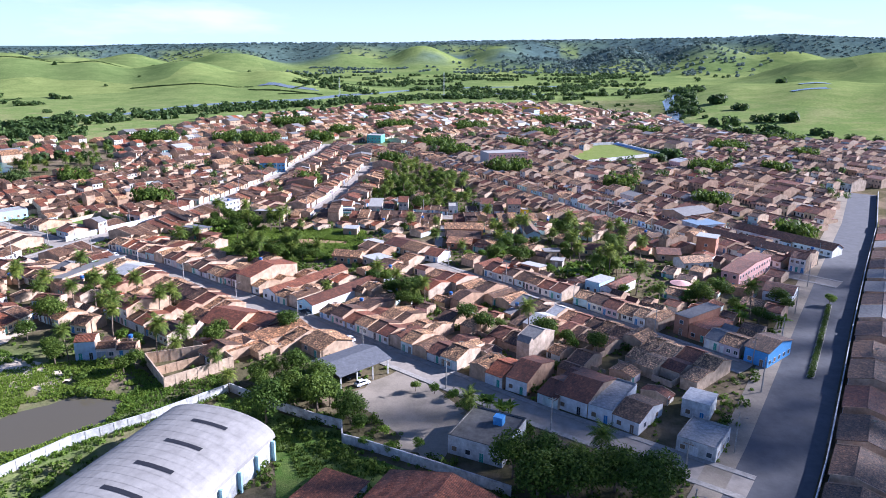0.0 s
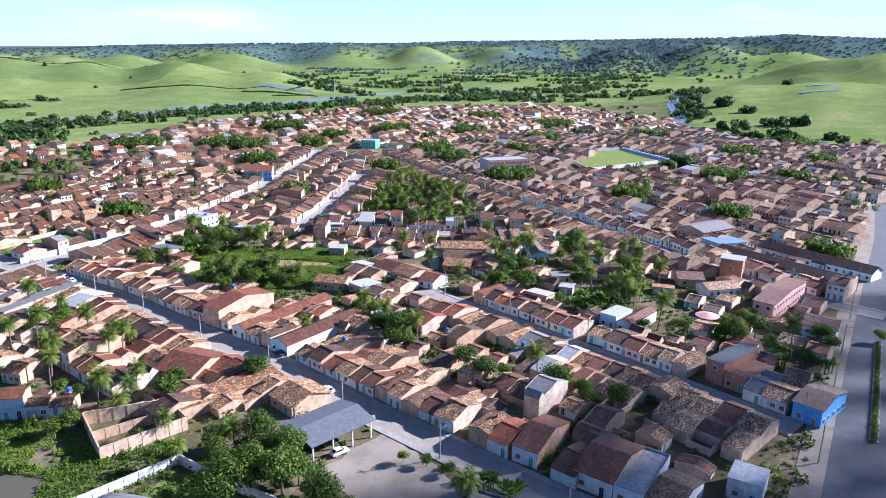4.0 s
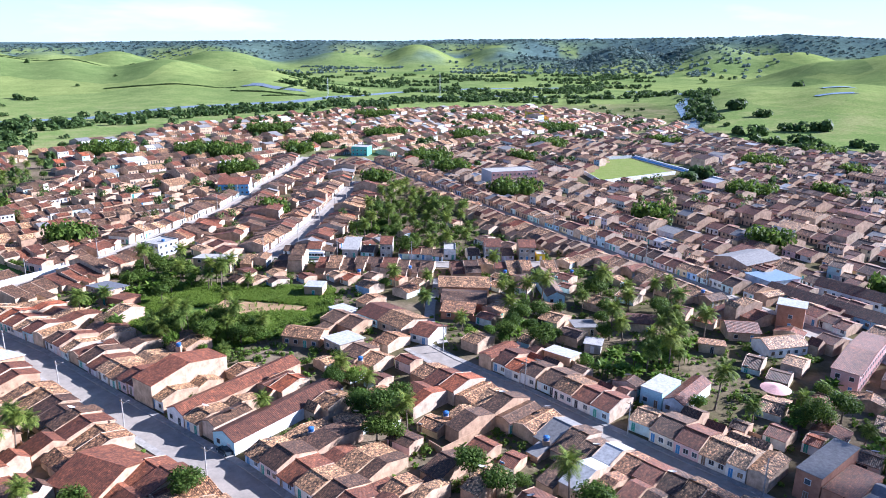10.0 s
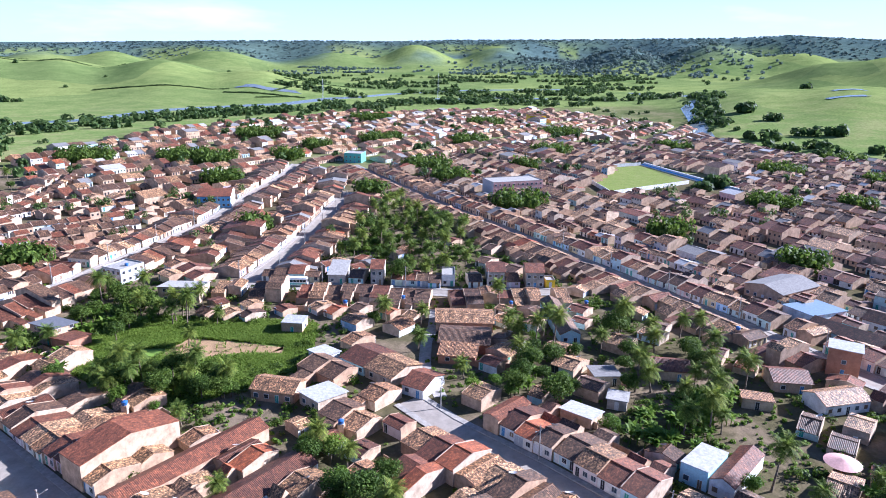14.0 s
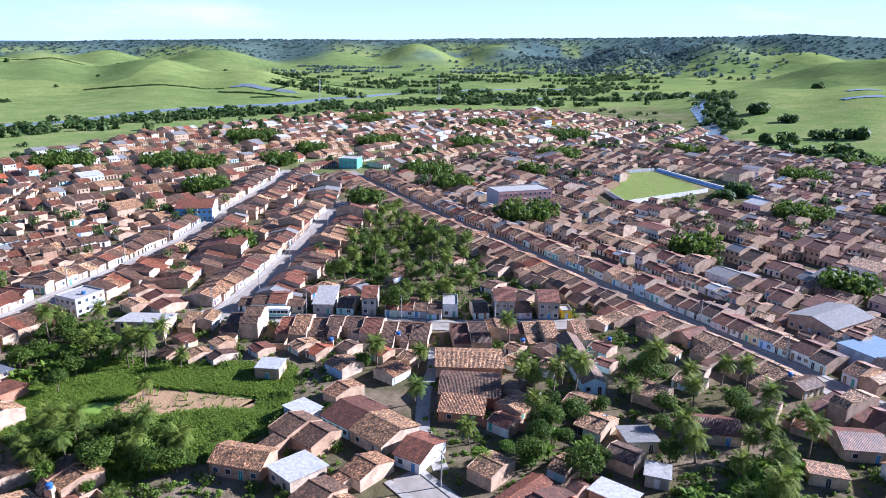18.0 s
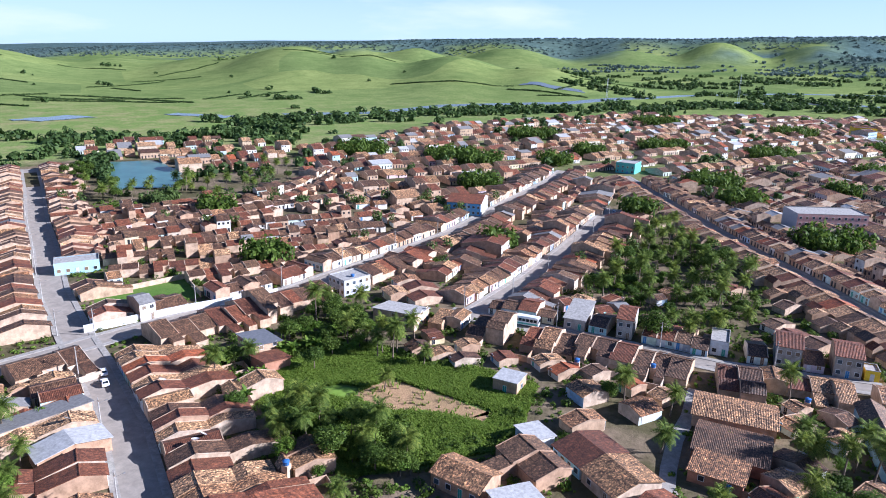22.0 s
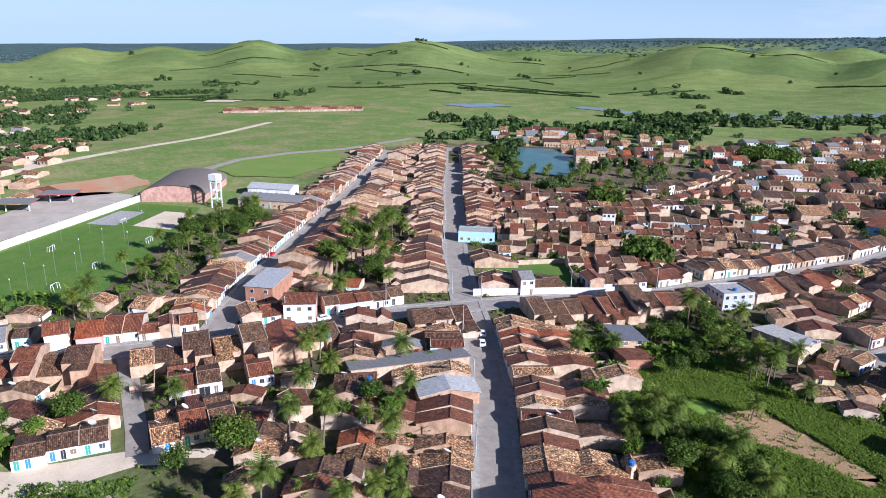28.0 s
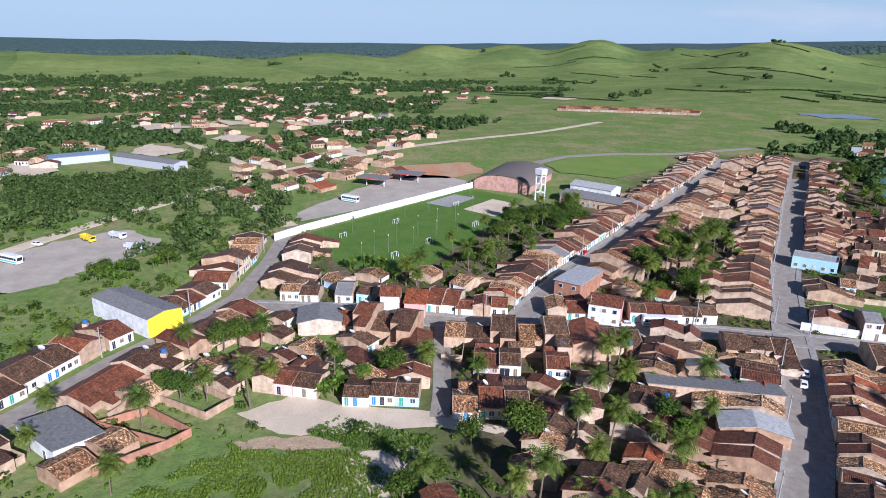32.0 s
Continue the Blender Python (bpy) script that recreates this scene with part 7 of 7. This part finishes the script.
def wood(name, places, mat, label, category, shapes=CLUMPS):
    """Far trees and bushes joined: places of x, y, z, radius, height factor."""
    rng = np.random.default_rng(len(places))
    out = []
    for x, y, z, r, hf in places:
        c = shapes[rng.integers(6)]
        a = rng.uniform(0, 6.3)
        m = np.array([[math.cos(a), -math.sin(a), 0], [math.sin(a), math.cos(a), 0], [0, 0, hf]])
        out.append(c @ m.T * r + (x, y, z - 0.1 * r))
    v = np.concatenate(out)
    me = bpy.data.meshes.new(name)
    f = np.arange(len(v)).reshape(-1, 4)
    me.from_pydata(v.tolist(), [], f.tolist())
    me.materials.append(mat)
    return tagged(new(name, me), label, category, "", "stuff")


far_rng = random.Random(9)
BIGTREES = [(330, 982, 10), (368, 1003, 11), (380, 942, 9), (317, 815, 10), (362, 832, 9), (387, 825, 9), (335, 755, 8), (302, 823, 8), (375, 732, 7), (608, 1336, 10), (124, 546, 6), (138, 548, 6), (163, 572, 6), (183, 585, 7)]


def polar(b, r):
    return math.sin(radians(b)) * r, 100 + math.cos(radians(b)) * r


GROUND = [(100, 548), (92, 640), (152, 668), (174, 600)]
LANES = [along(S[k], q * 6.0)[:2] for k in "ACDE" for q in range(int(length(S[k]) / 6))]


def far_places():
    out = []

    def put(x, y, r, hf=1.0):
        if free(x, y, r * 0.8 + 2.5) and not inside(x, y, GROUND):
            z = height(x, y)
            out.append((x, y, z, r, hf))
            if r < 4 and math.hypot(x, y) < 1500:
                for _ in range(2):
                    out.append((x + far_rng.gauss(0, r * 0.8), y + far_rng.gauss(0, r * 0.8), z, r * far_rng.uniform(0.4, 0.8), hf))

    # wooded suburb to the west
    for _ in range(11500):
        b, r = far_rng.uniform(-124, -68), 240 + 1260 * far_rng.random() ** 0.8
        x, y = polar(b, r)
        if noise.noise(Vector((x / 110, y / 110, 2.2))) > (-0.16 if r > 480 else -0.05) + (0.4 if b > -77 else 0) and not inside(x, y, MEADOW) and not any(inside(x, y, p) for p in CLEAR) and not any((x - u) ** 2 + (y - v) ** 2 < 900 for u, v in OPENED):
            put(x, y, far_rng.uniform(1.7, 3.7), far_rng.uniform(0.9, 1.4))
    for _ in range(1500):
        x, y = far_rng.uniform(-420, -300), far_rng.uniform(-20, 105)
        if inside(x, y, [(-329, 25), (-325, 69), (-368, 104), (-396, 100), (-388, 4), (-418, -16)]):
            put(x, y, far_rng.uniform(1.6, 2.8), 1.1)
    for _ in range(260):
        x, y = far_rng.uniform(-430, -310), far_rng.uniform(440, 540)
        if inside(x, y, [(-430, 540), (-400, 535), (-319, 446), (-389, 480)]) and not inside(x, y, POND):
            put(x, y, far_rng.uniform(2.5, 3.9), 1.3)
    # trees along the river and the edge of the town
    for line, n, spread in (([(-480, 760), (-400, 850), (-330, 980), (-260, 1040), (-150, 1120), (-60, 1230), (60, 1280), (200, 1260)], 420, 45), ([(300, 900), (330, 1040), (420, 1250), (380, 1500)], 110, 22),
                            ([(420, 620), (400, 690), (320, 720), (300, 780)], 26, 14), ([(-560, 560), (-440, 620), (-400, 720), (-470, 780)], 90, 50)):
        for _ in range(n):
            x, y, a = along(line, far_rng.uniform(0, length(line)))
            put(x + far_rng.gauss(0, spread * 0.5), y + far_rng.gauss(0, spread * 0.5), far_rng.uniform(3, 6.5))
    for _ in range(260):
        x, y = far_rng.uniform(-470, -240), far_rng.uniform(430, 700)
        if not inside(x, y, POND) and noise.noise(Vector((x / 50, y / 50, 1.1))) > -0.1:
            put(x, y, far_rng.uniform(2.5, 4.5), 1.2)
    # inside the town
    for _ in range(900):
        x, y = far_rng.uniform(-330, 500), far_rng.uniform(430, 1100)
        if inside(x, y, TOWN) and noise.noise(Vector((x / 60, y / 60, 7.7))) > 0.12:
            put(x, y, far_rng.uniform(2.4, 4.2), 1.2)
    for _ in range(620):
        x, y = far_rng.uniform(-330, 480), far_rng.uniform(400, 1120)
        if inside(x, y, TOWN) and noise.noise(Vector((x / 75, y / 75, 7.7))) > 0.05 and not inside(x, y, STADIUM) and not any((x - u) ** 2 + (y - v) ** 2 < 49 for u, v in LANES):
            for j in range(far_rng.randrange(1, 4)):
                out.append((x + far_rng.gauss(0, 3), y + far_rng.gauss(0, 3), 1.5 + far_rng.uniform(0, 2), far_rng.uniform(1.7, 3.0), 1.25))
    for x, y, r in BIGTREES:
        for k in range(5):
            put(x + far_rng.gauss(0, r * 0.45), y + far_rng.gauss(0, r * 0.45), r * far_rng.uniform(0.5, 0.8), 1.1)
    # hedges and copses over the valley
    for _ in range(120):
        b, r = far_rng.uniform(-14, 15), far_rng.uniform(1250, 2700)
        x, y = polar(b, r)
        n, a = far_rng.randrange(3, 16), far_rng.choice((0.1, 0.2, -0.1, 1.2))
        for k in range(n):
            px, py = x + math.cos(a) * k * 9 + far_rng.gauss(0, 3), y + math.sin(a) * k * 9 + far_rng.gauss(0, 3)
            put(px, py, far_rng.uniform(3, 6.5))
    # scattered over the cane hills
    for _ in range(110):
        b, r = far_rng.uniform(-110, 16), far_rng.uniform(900, 2700)
        x, y = polar(b, r)
        n = far_rng.choice((1, 1, 2, 5, 9))
        for k in range(n):
            put(x + far_rng.gauss(0, 14), y + far_rng.gauss(0, 9), far_rng.uniform(2.5, 6))
    # dark hedge lines between the cane fields
    for _ in range(46):
        b, r, a = far_rng.uniform(-78, -10), far_rng.uniform(1050, 2000), far_rng.choice((0.0, 0.3, -0.25, 1.5, 0.6))
        x, y = polar(b, r)
        for k in range(far_rng.randrange(30, 95)):
            a += far_rng.gauss(0, 0.025)
            x, y = x + math.cos(a) * 2.3, y + math.sin(a) * 2.3
            put(x, y, far_rng.uniform(1.3, 2.4), 0.7)
    # wood on the village hill and the far ridge
    for _ in range(800):
        b, r = far_rng.gauss(13, 5), far_rng.gauss(2750, 260)
        x, y = polar(b, r)
        put(x, y, far_rng.uniform(5, 9))
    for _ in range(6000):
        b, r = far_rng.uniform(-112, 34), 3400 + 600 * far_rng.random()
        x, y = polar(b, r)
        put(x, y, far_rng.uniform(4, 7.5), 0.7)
    return out


OPENED = [polar(b, r) for b, r in ((-86, 660), (-86, 855), (-97, 610), (-104, 420), (-68, 1000), (-92, 640), (-90, 520), (-80, 470), (-95, 470))]
MEADOW = [(-430, 330), (-350, 240), (-560, 250), (-720, 380), (-640, 540), (-460, 500)]
CLEAR = [[(-285, 40), (-215, 60), (-240, 95), (-290, 105), (-300, 70)], [(-290, 150), (-330, 150), (-420, 180), (-430, 290), (-350, 240)], [(-400, 0), (-460, 20), (-420, 90), (-390, 70)], PITCH]
spots = far_places()
wood("woodland", [p for p in spots if math.hypot(p[0], p[1] - 100) < 480], LEAF_FAR, "scrub and trees beside the town", "trees", FINE)
wood("woodland", [p for p in spots if 480 <= math.hypot(p[0], p[1] - 100) < 2300], LEAF_FAR, "distant trees, hedges and woods", "trees")
wood("woodland", [p for p in spots if math.hypot(p[0], p[1] - 100) >= 2300], LEAF_HAZED, "far ridge woods with haze in their leaf colour", "trees")


def grass(name, poly, n, seed, hgt, mat, label, bare=()):
    """Tufts of tall grass, four bent blades each."""
    rng = random.Random(seed)
    s = Shape()
    x0, x1, y0, y1 = min(p[0] for p in poly), max(p[0] for p in poly), min(p[1] for p in poly), max(p[1] for p in poly)
    for k in range(n):
        x, y = rng.uniform(x0, x1), rng.uniform(y0, y1)
        if not inside(x, y, poly) or any(inside(x, y, p) for p in bare) and (rng.random() > 0.04 or not inside(x, y, bare[0])):
            continue
        if hgt < 0.6 and noise.noise(Vector((x / 5, y / 5, 1.3))) < -0.3:
            continue
        tall = hgt * (1.0 + 0.7 * noise.noise(Vector((x / 7, y / 7, 3.3))))
        for j in range(4):
            a, h = rng.uniform(0, 6.3), tall * rng.uniform(0.5, 1.2)
            d = Vector((math.cos(a), math.sin(a), 0))
            o = Vector((-d.y, d.x, 0)) * 0.10
            p = Vector((x, y, 0)) + d * 0.1
            q = p + d * h * 0.25 + Vector((0, 0, h * 0.8))
            r = p + d * h * 0.7 + Vector((0, 0, h * 0.9))
            s.face([p - o, p + o, q + o, q - o])
            s.face([q - o, q + o, r])
    me = s.mesh(name, [mat])
    return tagged(new(name, me), label, "grass", "", "stuff")


DUCKWEED = plain_material("duckweed", (0.17, 0.27, 0.035), 0.7, 0, 0.2, 0.6)
for k, pts in enumerate(([(-89, 303), (-86, 307), (-80, 308), (-82, 302)], [(-70, 292), (-65, 296), (-59, 294), (-63, 289)])):
    sheet("weedy_pool", rough_poly(pts, 0.6, 60 + k), 0.07, DUCKWEED, "small pool covered in bright duckweed", "pool")
BARE = [[(-80, 304), (-76, 316), (-64, 315), (-46, 312), (-46, 306), (-60, 305), (-70, 301)], [(-90, 303), (-86, 308), (-79, 309), (-81, 301)], [(-71, 292), (-65, 297), (-58, 294), (-63, 288)]]
grass("tall_grass", WASTE, 42000, 1, 0.8, GRASSBLADE, "tall green grass on waste ground", BARE)
grass("tall_grass", [(-100, 115), (-133, 150), (-126, 160), (-124, 173), (-112, 180), (-92, 186), (-70, 168), (-84, 140)], 24000, 2, 0.55, GRASSBLADE, "rank grass and weeds below the houses", [[(-131, 146), (-131, 155), (-128, 170), (-125, 169), (-127, 149)], [(-106, 150), (-93, 163), (-80, 161), (-79, 152), (-90, 139), (-104, 134)]])
grass("tall_grass", [(-132, 162), (-138, 169), (-129, 185), (-128, 190), (-119, 184), (-124, 173)], 2500, 5, 0.5, GRASSBLADE, "short grass beside the dirt lane")
grass("tall_grass", [(-90, 128), (-55, 165), (-60, 175), (-80, 168), (-78, 152)], 3500, 3, 0.8, LEAF_LIGHT, "rank grass round the muddy pond")
grass("tall_grass", [(-54, 163), (-31, 151), (-25, 148), (-20, 139), (10, 125), (4, 112), (-22, 108), (-33, 138), (-46, 146)], 9000, 4, 0.5, LEAF, "rough grass inside the boundary wall")

# bushes and weeds in yards and on open ground
ROADS = np.array([(p[0], p[1], w / 2 + 2.3) for w, pts in list(STREETS.values()) + [(17, AVENUE)] for p in (along(pts, k * 2.0) for k in range(int(length(pts) / 2)))])
KEEP = [[(-104, 318), (-98, 326), (-72, 328), (-44, 326), (-42, 302), (-52, 298), (-66, 300), (-80, 296), (-96, 300)], FIELD, PITCH, STADIUM, BARE[0], BARE[1], BARE[2], [(-25, 166), (-14, 181), (-4, 172), (4, 160), (3, 152), (-1, 138), (-12, 142), (-10, 148), (-19, 158)],
        [(-106, 150), (-93, 163), (-80, 161), (-79, 152), (-90, 139), (-104, 134)], [(-142, 146), (-149, 160), (-142, 171), (-138, 190), (-129, 206), (-127, 204), (-131, 190), (-131, 171), (-132, 156)], [(-220, 40), (-215, 90), (-270, 110), (-300, 80), (-270, 40)], [(-133, 146), (-130, 175), (-118, 182), (-100, 170), (-106, 140), (-118, 128)], [(-5, 296), (-3, 345), (-20, 340), (-30, 312)]]


def bushes(box, n, seed, size, level, scale=14.0, gap=1.9):
    rng = random.Random(seed)
    out = []
    for _ in range(n):
        x, y = rng.uniform(box[0], box[1]), rng.uniform(box[2], box[3])
        if noise.noise(Vector((x / scale, y / scale, 5.5))) < level or not free(x, y, gap) or any(inside(x, y, p) for p in KEEP):
            continue
        if ((ROADS[:, 0] - x) ** 2 + (ROADS[:, 1] - y) ** 2 < ROADS[:, 2] ** 2).any():
            continue
        out.append((x, y, 0.0, rng.uniform(*size), rng.uniform(0.6, 1.1)))
    return out


wood("weeds", bushes((-300, 110, 25, 430), 26000, 21, (0.3, 0.75), -0.25), GRASSBLADE, "low weeds and grass clumps in the yards", "weeds")
wood("bushes", bushes((-300, 110, 25, 430), 8500, 22, (0.8, 1.9), 0.02, 11.0, 2.3) + bushes((-125, -25, 262, 355), 900, 23, (0.7, 1.6), 0.05, 8.0, 1.5) + bushes((-60, 15, 112, 170), 500, 24, (0.7, 1.6), -0.1, 8.0, 1.5) + bushes((-50, 15, 378, 515), 1300, 25, (0.9, 2.0), -0.05, 8.0, 1.4), LEAF, "bushes and shrubs between the houses", "bushes", FINE)
wood("tree_clumps", [(x + r * math.cos(a) * q, y + r * math.sin(a) * q, rz, 2.4 + 2.2 * ((k * 37) % 10) / 10, 1.5) for x, y, r in GREENS for k in range(int(r * 2.6)) for a, q, rz in ((k * 2.4, math.sqrt((k + 0.5) / (r * 2.6)), 0.6),)], LEAF, "groups of trees among the far houses", "trees", FINE)
wood("hedge", [(x + (k % 3 - 1) * 0.4, y, 0.2, 0.55 + 0.3 * (k % 4) / 4, 0.9) for k in range(130) for x, y, a in (along([(99, 181), (116, 209), (134, 239)], k * 0.52),)], LEAF, "low clipped hedge down the avenue median", "hedge", FINE)
tree(134, 239, 2, 0.9)
distant.build("distant_houses", FARMATS, "tightly packed low houses with clay roofs", "houses")
